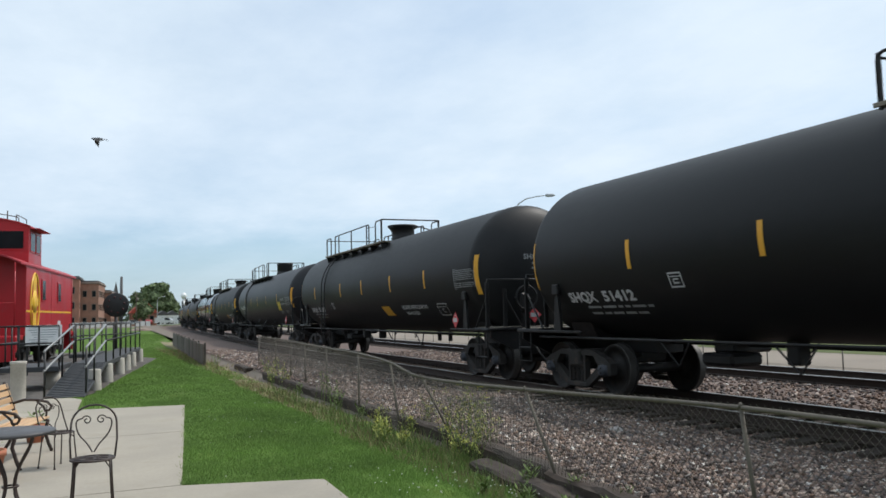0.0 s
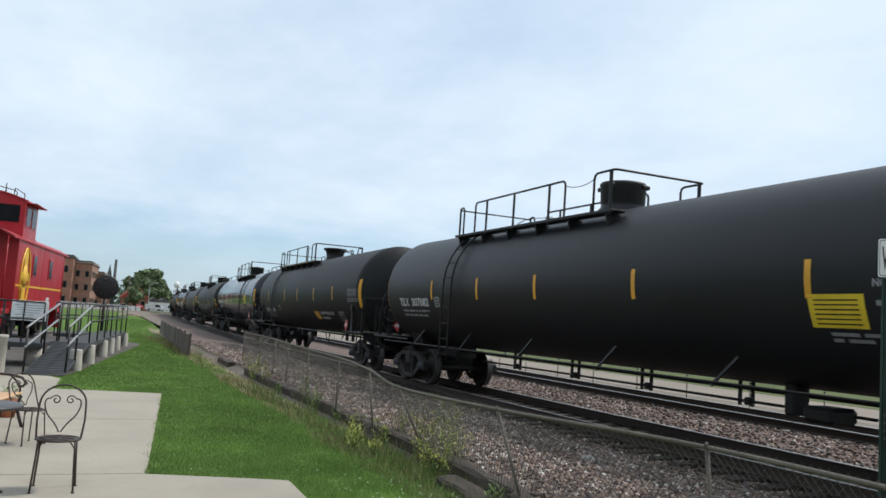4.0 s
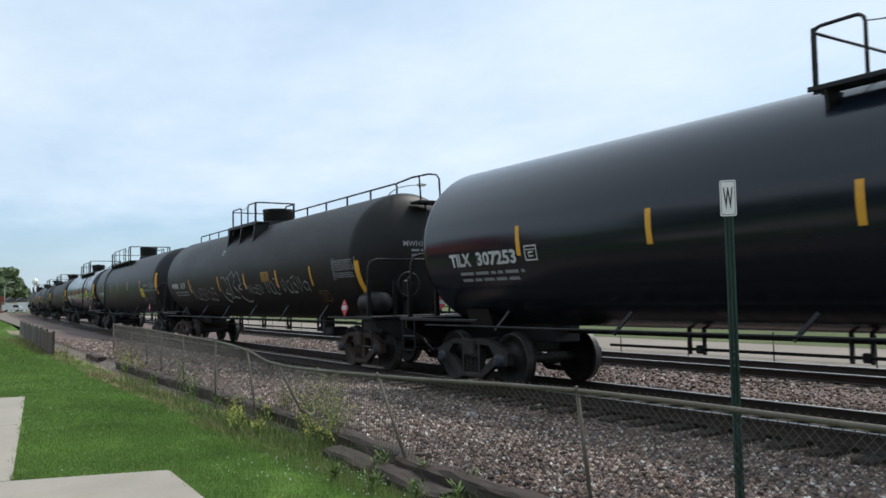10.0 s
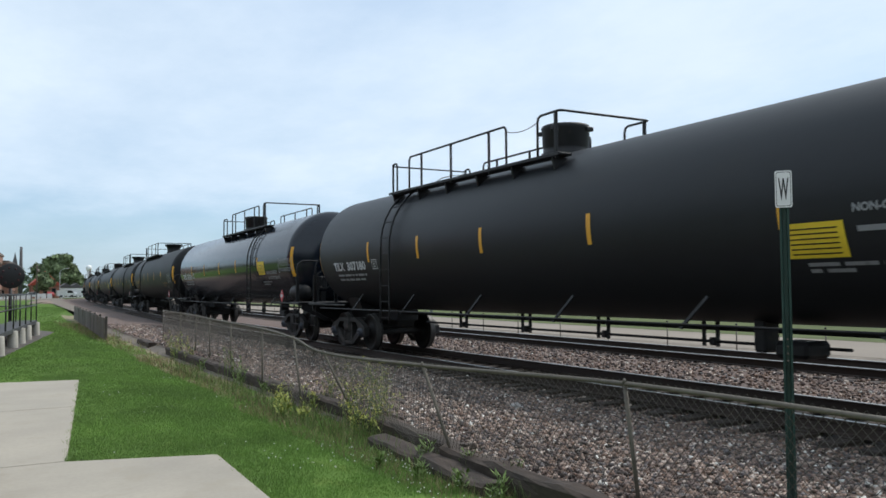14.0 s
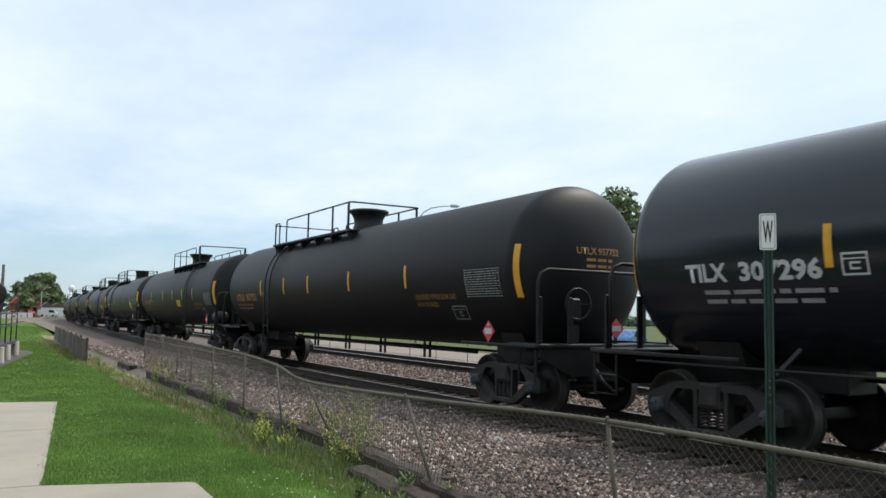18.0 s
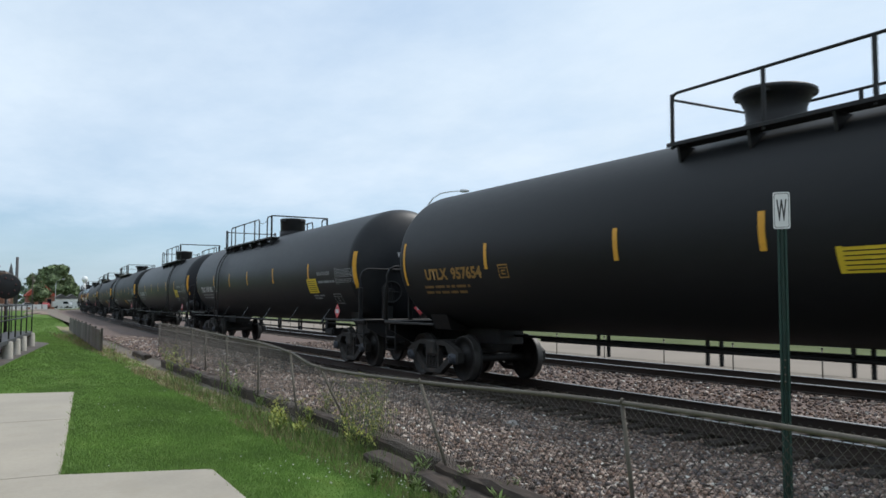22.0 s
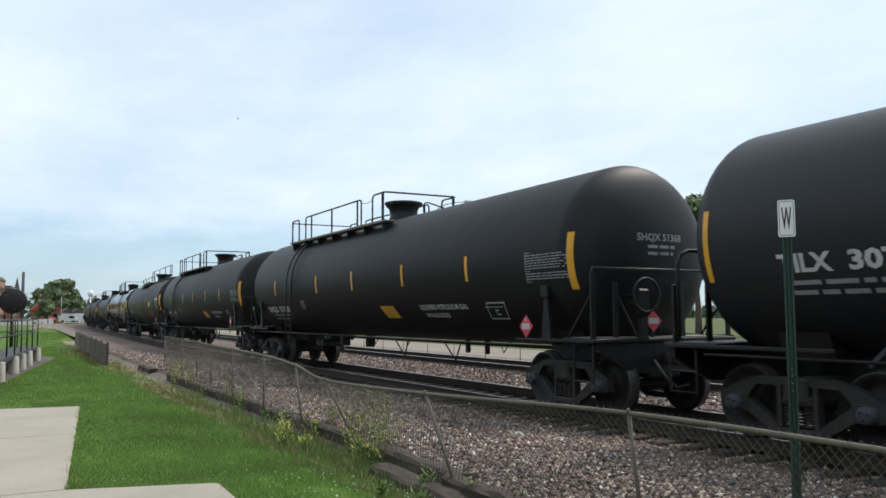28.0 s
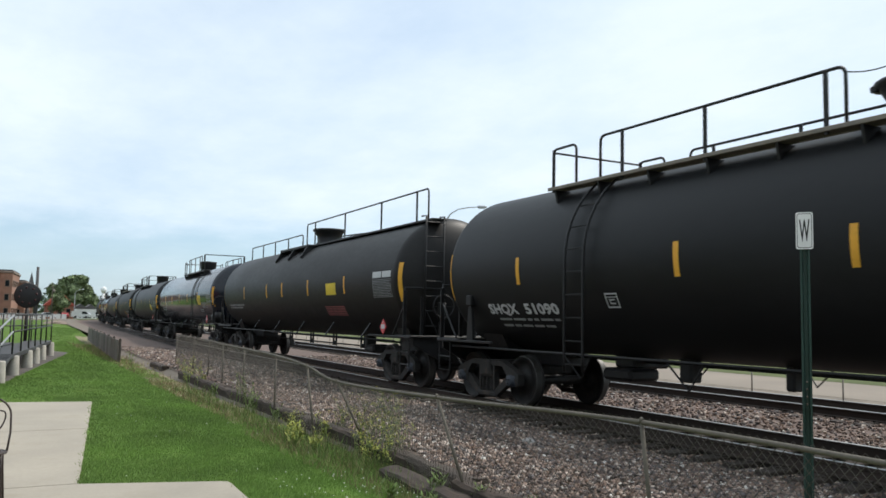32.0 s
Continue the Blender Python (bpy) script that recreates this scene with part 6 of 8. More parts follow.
def clover():
    rng = random.Random(8)
    b = Build()
    for i in range(190):
        y = rng.choice((rng.uniform(6.5, 9.5), rng.uniform(8, 15), rng.uniform(5.5, 7.5)))
        x = rng.uniform(1.0 + (y - 8) * 0.11 if y > 7.8 else 2.05, 3.7)
        if i > 130:
            x, y = rng.uniform(2.9, 3.45), rng.uniform(4.8, 7.0)
        elif noise.noise(Vector((x * 0.9, y * 0.6, 3))) < -0.02:
            continue
        u = x - 9.44
        r = rng.uniform(0.005, 0.009)
        z = level(u) + rng.uniform(0.035, 0.07)
        b.add([(x - r, y, z), (x, y - r, z), (x + r, y, z), (x, y + r, z), (x, y, z + r), (x, y, z - r)], [(0, 1, 4), (1, 2, 4), (2, 3, 4), (3, 0, 4), (1, 0, 5), (2, 1, 5), (3, 2, 5), (0, 3, 5)])
    ob = part("clover_flowers", b, M_CLOVER, normals=False)
    tagged(ob, "scattered white clover heads in the lawn", "flower", kind="stuff")


clover()


def weed(x, y, size, yellow, seed, stems=26):
    rng = random.Random(seed)
    z0 = level(x - 9.44 - 0.00055 * y * y)
    w = thing("weed", "wild weed with %s leaves at the foot of the fence" % ("yellow-green flowering" if yellow else "green"), "plant", place=pose(x, y, z0))
    st, lf, fl = Build(), Build(), Build()
    for i in range(stems):
        a, r = rng.uniform(0, 6.28), rng.uniform(0, 0.16) * size / 0.5
        bx, by = r * math.cos(a), r * math.sin(a)
        h = size * rng.uniform(0.45, 1.1)
        dx, dy = rng.uniform(-0.42, 0.42) * h, rng.uniform(-0.42, 0.42) * h
        pts = [Vector((bx + dx * k * k, by + dy * k * k, h * k)) for k in (0, 0.35, 0.7, 1.0)]
        st.tube(pts, [0.004, 0.0035, 0.003, 0.002], 3, caps=False)
        for k in range(4 if yellow else 6):
            t = rng.uniform(0.25, 1.0)
            p = pts[0].lerp(pts[1], t / 0.35) if t < 0.35 else pts[1].lerp(pts[2], (t - 0.35) / 0.35) if t < 0.7 else pts[2].lerp(pts[3], (t - 0.7) / 0.3)
            la, ll = rng.uniform(0, 6.28), rng.uniform(0.04, 0.095)
            d = Vector((math.cos(la), math.sin(la), rng.uniform(0.2, 1.3))).normalized() * ll
            s = Vector((-math.sin(la), math.cos(la), 0)) * ll * 0.13
            lf.add([p, p + d * 0.5 + s, p + d, p + d * 0.5 - s], [(0, 1, 2, 3)])
        if yellow:
            for k in range(4):
                p = pts[3] + Vector((rng.uniform(-0.03, 0.03), rng.uniform(-0.03, 0.03), rng.uniform(-0.06, 0.02)))
                r = rng.uniform(0.006, 0.011)
                fl.add([p + Vector(q) * r for q in ((1, 0, 0), (0, 1, 0), (-1, 0, 0), (0, -1, 0), (0, 0, 1))], [(0, 1, 4), (1, 2, 4), (2, 3, 4), (3, 0, 4)])
    tagged(part("stem_tuft", st, M_WEEDDARK, w, normals=False), kind="stuff")
    tagged(part("leaves", lf, M_WEED if yellow else M_WEEDDARK, w, normals=False), kind="stuff")
    if yellow:
        tagged(part("flower_spray", fl, M_BLOOM, w, normals=False), kind="stuff")


WEEDS = [(3.95, 8.25, 0.66, True), (4.12, 8.6, 0.68, True), (3.85, 8.7, 0.5, True), (4.2, 9.0, 0.62, True), (4.28, 9.5, 0.55, True), (4.02, 9.3, 0.5, True), (3.75, 8.0, 0.42, True), (3.68, 8.3, 0.3, True),
         (3.3, 9.7, 0.26, True), (3.42, 10.1, 0.3, True), (3.55, 10.4, 0.26, True), (3.5, 9.5, 0.2, True), (3.9, 10.3, 0.4, True), (4.3, 10.5, 0.45, True),
         (4.0, 14.8, 0.62, False), (4.06, 14.3, 0.5, False), (3.92, 13.6, 0.36, False), (3.88, 12.3, 0.3, False), (4.05, 19.2, 0.66, True), (4.2, 18.6, 0.55, True), (4.12, 19.9, 0.5, True), (4.35, 21.4, 0.4, False),
         (3.62, 6.6, 0.26, False), (3.72, 6.0, 0.24, False), (3.8, 5.5, 0.26, False), (3.9, 26.9, 0.45, False), (3.32, 5.5, 0.2, False), (3.2, 5.95, 0.16, False), (3.38, 5.1, 0.22, False), (3.1, 6.5, 0.14, False), (3.95, 11.5, 0.3, True), (4.02, 16.6, 0.35, False)]
for i, (x, y, size, yel) in enumerate(WEEDS):
    weed(x, y, size, yel, 40 + i, 12 if yel else 10)

# ---------------------------------------------------------------- patio furniture
def circle_pts(c, r, n=24, z=None):
    return [(c[0] + r * math.cos(2 * math.pi * i / n), c[1] + r * math.sin(2 * math.pi * i / n), c[2] if z is None else z) for i in range(n)]


def cafe_chair(place):
    ch = thing("cafe_chair", "dark wrought-iron cafe chair with heart-shaped scroll back", "chair", "chairs round the cafe table", place=place)
    s = Build()
    s.tube(circle_pts((0, 0, 0.45), 0.185, 28), 0.009, 8, closed=True)
    s.spin([(0.0, 0.452), (0.18, 0.452), (0.18, 0.446), (0.0, 0.446)], "z", 28)
    seat = part("seat", s, M_IRON, ch)
    ring = Build()
    for k in range(5):
        a = k * 1.257 + 0.6
        ring.tube(circle_pts((0.10 * math.cos(a), 0.10 * math.sin(a), 0.456), 0.055, 12), 0.004, 4, closed=True)
    part("seat_scroll", ring, M_IRON, seat)
    b = Build()
    pts = [(-0.185, 0.05, 0.45), (-0.20, 0.14, 0.60), (-0.195, 0.19, 0.74)]
    pts += [(0.195 * math.cos(radians(a)), 0.20 + 0.02 * math.sin(radians(a)), 0.74 + 0.17 * math.sin(radians(a))) for a in range(165, 0, -15)]
    pts += [(0.195, 0.19, 0.74), (0.20, 0.14, 0.60), (0.185, 0.05, 0.45)]
    b.tube(pts, 0.009, 8)
    part("backrest", b, M_IRON, ch)
    for sx in (-1, 1):
        h = Build()
        curl = [(sx * (0.055 - 0.045 * (1 - i / 14) * math.cos(i * 0.55) * 0.9), 0.19, 0.745 + 0.05 * (1 - i / 18) * math.sin(i * 0.55 + 2.6)) for i in range(12)]
        curl = [(sx * (0.062 + 0.045 * (1 - i / 20) * math.cos(0.3 + i * 0.5)), 0.19, 0.775 + 0.045 * (1 - i / 20) * math.sin(0.3 + i * 0.5)) for i in range(17)]
        h.tube(curl, 0.006, 5)
        h.tube(smooth_line([(sx * 0.008, 0.08, 0.50), (sx * 0.05, 0.12, 0.565), (sx * 0.12, 0.155, 0.645), (sx * 0.150, 0.18, 0.72), (sx * 0.145, 0.19, 0.775), (sx * 0.107, 0.192, 0.79)], 5), 0.007, 6)
        part("heart_scroll", h, M_IRON, ch)
    for x, y in ((-0.15, -0.11), (0.15, -0.11), (-0.15, 0.12), (0.15, 0.12)):
        b = Build()
        b.tube([(x, y, 0.45), (x * 1.04, y * 1.1, 0.30), (x * 1.16, y * 1.35, 0.0)], 0.009, 7)
        b.tube([(x, y, 0.38), (x * 0.75, y * 0.8, 0.43), (x * 0.5, y * 0.5, 0.45)], 0.006, 5)
        b.spin([(0.0, 0.0), (0.016, 0.0), (0.014, 0.012), (0.0, 0.014)], "z", 8, (x * 1.16, y * 1.35, 0))
        part("leg", b, M_IRON, ch)
    return ch


SMALL = Matrix.Scale(0.88, 4)
first_chair = cafe_chair(pose(-0.01, 7.22, 0.022, 0, 0, -4) @ SMALL)
copy_thing(first_chair, pose(-0.30, 9.48, 0.022, 0, 0, 40) @ SMALL)
copy_thing(first_chair, pose(-0.95, 6.70, 0.022, 0, 0, 92) @ SMALL)


def cafe_table(place):
    t = thing("cafe_table", "round dark metal cafe table on curved iron legs", "table", place=place)
    b = Build()
    b.spin([(0.0, 0.72), (0.30, 0.72), (0.315, 0.712), (0.315, 0.695), (0.30, 0.69), (0.0, 0.692)], "z", 40)
    part("tabletop", b, M_TABLETOP, t)
    for k in range(4):
        a = radians(45 + 90 * k)
        ca, sa = math.cos(a), math.sin(a)
        b = Build()
        b.tube(smooth_line([(r * ca, r * sa, z) for r, z in ((0.22, 0.69), (0.19, 0.60), (0.09, 0.45), (0.045, 0.33), (0.07, 0.2), (0.16, 0.09), (0.23, 0.03), (0.29, 0.012))], 4), 0.012, 8)
        b.spin([(0.0, 0.0), (0.02, 0.0), (0.02, 0.012), (0.0, 0.016)], "z", 8, (0.29 * ca, 0.29 * sa, 0))
        part("leg", b, M_IRON, t)
    part("ring", Build().tube(circle_pts((0, 0, 0.30), 0.055, 16), 0.008, 6, closed=True), M_IRON, t)


cafe_table(pose(-0.57, 6.95, 0.022) @ Matrix.Scale(0.96, 4))


def park_bench(place):
    be = thing("park_bench", "park bench of pale wooden slats on dark iron ends", "bench", place=place)
    for y, z in ((0.10, 0.44), (0.18, 0.435), (0.26, 0.43), (0.34, 0.43), (0.42, 0.435)):
        part("slat", Build().box((-0.76, y - 0.033, z - 0.012), (0.76, y + 0.033, z + 0.012), bevel=0.005), M_BENCHWOOD, be)
    for i in range(5):
        z = 0.52 + i * 0.085
        y = 0.47 + i * 0.03
        part("slat", Build().box((-0.76, -0.012, -0.034), (0.76, 0.012, 0.034), m=Matrix.Translation((0, y, z)) @ Euler((radians(-18), 0, 0)).to_matrix().to_4x4(), bevel=0.005), M_BENCHWOOD, be)
    for x in (-0.70, 0.70):
        b = Build()
        b.tube([(x, 0.02, 0.0), (x, 0.06, 0.10), (x, 0.11, 0.26), (x, 0.07, 0.40), (x, 0.10, 0.42), (x, 0.30, 0.415), (x, 0.46, 0.43), (x, 0.50, 0.60), (x, 0.58, 0.82), (x, 0.61, 0.92)], 0.022, 7)
        b.tube([(x, 0.44, 0.42), (x, 0.48, 0.24), (x, 0.56, 0.10), (x, 0.62, 0.0)], 0.022, 7)
        part("iron_end", b, M_IRON, be)
        a = Build()
        a.tube([(x, 0.50, 0.64), (x, 0.36, 0.68), (x, 0.20, 0.67), (x, 0.08, 0.64), (x, 0.03, 0.58), (x, 0.06, 0.53), (x, 0.11, 0.53), (x, 0.12, 0.57)], 0.018, 7)
        a.tube([(x, 0.10, 0.42), (x, 0.09, 0.50), (x, 0.13, 0.58), (x, 0.22, 0.665)], 0.014, 6)
        part("armrest", a, M_IRON, be)


park_bench(pose(-0.50, 10.05, 0.022, 0, 0, 78) @ Matrix.Scale(0.88, 4))


def flower_pot(place, r, h, seed, label):
    p = thing("flower_pot", label, "flower pot", place=place)
    part("pot", Build().spin([(0.0, 0.0), (r * 0.68, 0.0), (r * 0.93, h * 0.8), (r, h * 0.8), (r, h), (r * 0.88, h), (r * 0.85, h * 0.88), (0.0, h * 0.88)], "z", 28), M_TERRACOTTA, p)
    rng = random.Random(seed)
    lf = Build()
    for i in range(90):
        a, q = rng.uniform(0, 6.28), rng.uniform(0, r * 0.8)
        c = Vector((q * math.cos(a), q * math.sin(a), h * 0.9 + rng.uniform(0, 0.16)))
        d = Vector((math.cos(a) * 0.05, math.sin(a) * 0.05, rng.uniform(-0.02, 0.05)))
        s = d.cross(Vector((0, 0, 1))).normalized() * 0.02
        lf.add([c, c + d * 0.5 + s, c + d, c + d * 0.5 - s], [(0, 1, 2, 3)])
    part("leaves", lf, M_WEEDDARK, p, normals=False)


flower_pot(pose(-0.92, 9.05, 0.022), 0.18, 0.28, 1, "terracotta pot with low green plants on the patio")
flower_pot(pose(-0.60, 11.55, 0.022), 0.13, 0.22, 2, "small terracotta pot beside the bench")


# ---------------------------------------------------------------- ramp to the caboose
def make_ramp():
    m = pose(-0.29, 17.85, 0, 0, 0, -8.0)
    r = thing("access_ramp", "dark metal access ramp with black pipe railings on concrete piers", "ramp", place=m)
    d = Build()
    d.prism([(0.0, 0.0), (0.0, 0.03), (3.6, 0.52), (3.6, 0.44)], -0.45, 0.30, "x")
    part("sloping_deck", d, M_DECK, r, "ribbed dark ramp deck")
    for i in range(22):
        y = 0.1 + i * 0.16
        part("tread_bar", Build().box((-0.43, y - 0.012, 0.03 + y * 0.136), (0.28, y + 0.012, 0.042 + y * 0.136)), M_DECK, r)
    part("level_deck", Build().box((-0.45, 3.6, 0.40), (0.30, 13.9, 0.52), bevel=0.01), M_DECK, r)
    part("landing", Build().box((-1.75, 2.1, 0.42), (-0.52, 4.0, 0.53), bevel=0.01), M_DECK, r)
    part("landing", Build().box((-1.25, 8.3, 0.44), (-0.52, 10.6, 0.55), bevel=0.01), M_DECK, r)
    for y in (1.7, 4.0, 6.9, 8.8, 10.7, 13.6):
        b = Build().spin([(0.0, 0.0), (0.145, 0.0), (0.14, 0.03), (0.125, 0.46), (0.115, 0.48), (0.0, 0.48)], "z", 20, (0.27, y, -0.02))
        part("concrete_pier", b, M_PIER, r)
    for y in (2.6, 5.4, 8.6):
        part("concrete_pier", Build().spin([(0.0, 0.0), (0.17, 0.0), (0.17, 0.42), (0.0, 0.43)], "z", 16, (-0.72, y, -0.02)), M_PIER, r)

    def rail(x, posts, mat_top):
        def z(y):
            return 0.03 + min(y, 3.6) * 0.136
        for y in posts:
            part("post", Build().tube([(x, y, z(y) - 0.05), (x, y, z(y) + 0.90)], 0.022, 6), M_BLACKRAIL, r)
        for h in (0.90, 0.52):
            pts = [(x, posts[0] - 0.1, z(posts[0]) + h), (x, 3.5, z(3.5) + h), (x, posts[-1], z(posts[-1]) + h)] if posts[0] < 3 else [(x, y, z(y) + h) for y in posts]
            if posts[0] < 3:
                part("handrail", Build().tube(pts[:2], 0.024, 6), mat_top, r, "worn grey pipe handrail")
                pts = pts[1:]
            if (Vector(pts[-1]) - Vector(pts[0])).length > 0.3:
                part("handrail", Build().tube(pts, 0.022, 6), M_BLACKRAIL, r)
    rail(0.28, [0.3, 1.5, 3.6, 5.2, 6.9, 8.5, 10.1, 11.8, 13.7], M_RAILGREY)
    rail(-0.43, [0.0, 2.0, 3.6], M_RAILGREY)
    rail(-0.50, [4.4, 5.6, 6.8, 8.0], M_BLACKRAIL)
    rail(-1.24, [8.4, 9.5, 10.5], M_BLACKRAIL)
    for x0, y0, x1, y1 in ((-1.24, 10.55, 0.28, 13.7), (-1.72, 2.15, -0.52, 2.15), (-1.72, 2.15, -1.72, 4.0)):
        for h in (0.90, 0.52):
            part("handrail", Build().tube([(x0, y0, 0.52 + h), (x1, y1, 0.52 + h)], 0.022, 6), M_BLACKRAIL, r)
        for k in (0.0, 0.33, 0.66, 1.0):
            x, y = x0 + (x1 - x0) * k, y0 + (y1 - y0) * k
            part("post", Build().tube([(x, y, 0.45), (x, y, 1.42)], 0.02, 6), M_BLACKRAIL, r)


make_ramp()
pipe_pot = Build().spin([(0.135, 0.0), (0.135, 0.72), (0.145, 0.73), (0.145, 0.78), (0.105, 0.78), (0.10, 0.1), (0.0, 0.1)], "z", 24)
tagged(part("concrete_pipe", pipe_pot, M_PIER, place=pose(-1.15, 17.5, 0.0)), "upright pale concrete pipe standing on the gravel", "pipe")
gravel = Build()
gravel.add([(-12, 17.9, 0.006), (-0.7, 17.85, 0.006), (0.12, 18.3, 0.006), (2.65, 33.5, 0.006), (2.2, 35.2, 0.006), (1.6, 44, 0.006), (-12, 40, 0.006)], [tuple(range(7))])
tagged(part("gravel_bed", gravel, M_GRAVEL, normals=False), "dark gravel bed under the ramp and caboose", "ground", kind="structure")


def info_sign():
    s = thing("information_sign", "white information board with lines of small print on two posts", "sign", place=pose(-1.02, 26.0, 0.0, 0, 0, 0))
    for x in (-0.42, 0.42):
        part("post", Build().box((x - 0.03, 0.01, -0.05), (x + 0.03, 0.07, 1.42), bevel=0.008), M_BLACKRAIL, s)
    b = part("board", Build().box((-0.47, -0.02, 0.85), (0.47, 0.01, 1.42), bevel=0.006), M_SIGNWHITE, s)
    rnd = random.Random(6)
    l = Build()
    for i in range(7):
        w = rnd.uniform(0.25, 0.42)
        z = 1.35 - i * 0.068
        l.box((-w, -0.0215, z - 0.008), (w * (1.0 if i < 5 else 0.3), -0.0205, z + 0.008))
    part("print", l, M_PRINT, b)


info_sign()


# ---------------------------------------------------------------- red caboose
def make_caboose():
    m = pose(-1.60, 28.0, 0.08, 0, 0, -8.6)
    c = thing("caboose", "red railway caboose with roof cupola and yellow emblem", "caboose", place=m)
    W, L = 3.0, 8.1

    def roof_line(w0, w1, z0, rise, over=0.14, n=8):
        pts = []
        for i in range(n + 1):
            k = i / n
            x = w0 - over + (w1 - w0 + 2 * over) * k
            pts.append((x, z0 + rise * (1 - (2 * k - 1) ** 2)))
        return pts
    b = Build()
    prof = [(-W, 1.02), (-W, 3.20)] + [(x, z) for x, z in roof_line(-W, 0, 3.20, 0.38, 0.0)[1:-1]] + [(0, 3.20), (0, 1.02)]
    b.prism(prof, 0.0, L, "y")
    body = part("body", b, M_CABOOSE, c, "glossy red steel car body")
    for y in (0.06, 4.05, L - 0.06):
        part("seam", Build().box((-0.002, y - 0.03, 1.06), (0.006, y + 0.03, 3.14)), M_CABOOSE, body)
    r = Build()
    top = roof_line(-W, 0, 3.22, 0.42, 0.04)
    r.prism(top + [(x, z - 0.06) for x, z in reversed(top)], -0.85, L + 0.85, "y")
    part("roof", r, M_CABROOF, c)
    part("roof_walk", Build().box((-W / 2 - 0.3, -0.7, 3.70), (-W / 2 + 0.3, 1.1, 3.74), bevel=0.01).box((-W / 2 - 0.3, 3.3, 3.70), (-W / 2 + 0.3, L + 0.6, 3.74), bevel=0.01), M_CABROOF, c)
    # cupola
    cu = Build()
    x0, x1, y0, y1, z0, z1 = -2.85, -0.18, 1.2, 3.15, 3.25, 4.50
    ct = roof_line(x0, x1, z1, 0.26, 0.0)
    cu.prism([(x0, z0)] + ct + [(x1, z0)], y0, y1, "y")
    cup = part("cupola", cu, M_CABOOSE, c)
    rt = roof_line(x0, x1, z1 + 0.02, 0.28, 0.04)
    part("cupola_roof", Build().prism(rt + [(x, z - 0.05) for x, z in reversed(rt)], y0 - 0.05, y1 + 0.05, "y"), M_CABOOSE, c)
    for a in (x0 + 0.18, x1 - 0.90):
        w = part("window", Build().box((a - 0.04, y0 - 0.02, 3.72), (a + 0.81, y0 + 0.01, 4.40), bevel=0.01), M_CABOOSE, cup)
        part("pane", Build().box((a + 0.02, y0 - 0.026, 3.78), (a + 0.75, y0 - 0.021, 4.34)), M_DARKGLASS, w)
    for y in (y0 + 0.2, y0 + 1.05):
        w = part("window", Build().box((x1 - 0.01, y - 0.04, 3.68), (x1 + 0.02, y + 0.68, 4.36), bevel=0.01), M_CABOOSE, cup)
        part("pane", Build().box((x1 + 0.021, y, 3.73), (x1 + 0.026, y + 0.64, 4.31)), M_DARKGLASS, w)
    part("awning", Build().box((x1, y0 + 0.1, 4.42), (x1 + 0.30, y1 - 0.1, 4.45), m=Matrix.Translation((0.0, 0, 0)), bevel=0.008), M_CABROOF, c)
    yn = y0 - 0.012
    two = [(-2.17 + 0.1 * math.cos(radians(a)), yn, 4.2 + 0.1 * math.sin(radians(a))) for a in range(160, -50, -30)] + [(-2.28, yn, 3.9), (-2.06, yn, 3.9)]
    five = [(-1.2, yn, 4.3), (-1.38, yn, 4.3), (-1.4, yn, 4.13)] + [(-1.31 + 0.11 * math.cos(radians(a)), yn, 4.03 + 0.12 * math.sin(radians(a))) for a in range(110, -150, -30)]
    for pts in (two, five):
        part("numeral", Build().tube(pts, 0.022, 4), M_WHITE, cup)
    g = Build()
    g.tube(hoop((-0.6, 1.4, 4.66), (-0.6, 2.9, 4.66), 0.24), 0.016, 6)
    g.tube([(-0.9, 1.6, 4.6), (-0.9, 1.6, 5.05)], 0.02, 6)
    g.tube(hoop((-1.5, 1.3, 4.76), (-0.5, 1.3, 4.62), 0.2), 0.016, 6)
    part("roof_grab", g, M_IRON, c)
    part("smoke_jack", Build().spin([(0.0, 4.92), (0.14, 4.92), (0.14, 4.86), (0.08, 4.84), (0.08, 4.6)], "z", 12, (-1.75, 1.5, 0)), M_CABOOSE, c)
    # side windows, emblem, stripe
    for y in (2.6, 5.4):
        w = part("window", Build().box((-0.005, y - 0.32, 2.10), (0.025, y + 0.32, 2.86), bevel=0.01), M_CABOOSE, body)
        part("pane", Build().box((0.026, y - 0.25, 2.16), (0.03, y + 0.25, 2.80)), M_DARKGLASS, w)
    part("stripe", Build().box((0.0, 0.05, 1.74), (0.006, L - 0.05, 1.80)), M_CABYELLOW, body)
    em = Build()
    em.tube([(0.012, 1.25 + 0.62 * math.cos(radians(a)), 2.02 + 0.96 * math.sin(radians(a))) for a in range(0, 360, 12)], 0.035, 5, closed=True)
    part("emblem_ring", em, M_CABYELLOW, body, "tall yellow oval outline")
    em = Build()
    em.box((0.004, 1.0, 1.12), (0.014, 1.5, 2.95), bevel=0.004)
    em.box((0.004, 0.72, 1.95), (0.016, 1.78, 2.2), bevel=0.004)
    em.spin([(0.0, 0.02), (0.36, 0.02), (0.36, 0.006)], "x", 24, (0, 1.25, 2.08))
    part("emblem_shape", em, M_CABYELLOW, body, "yellow bar and disc of an emblem")
    part("small_lettering", Build().box((0.0, 5.2, 1.32), (0.006, 5.75, 1.46)).box((0.0, 5.2, 1.18), (0.006, 5.75, 1.27)), M_WHITE, body)
    # end wall, platform, ladder
    dr = part("end_door", Build().box((-1.95, -0.03, 1.10), (-1.15, 0.0, 3.05), bevel=0.01), M_CABOOSE, body)
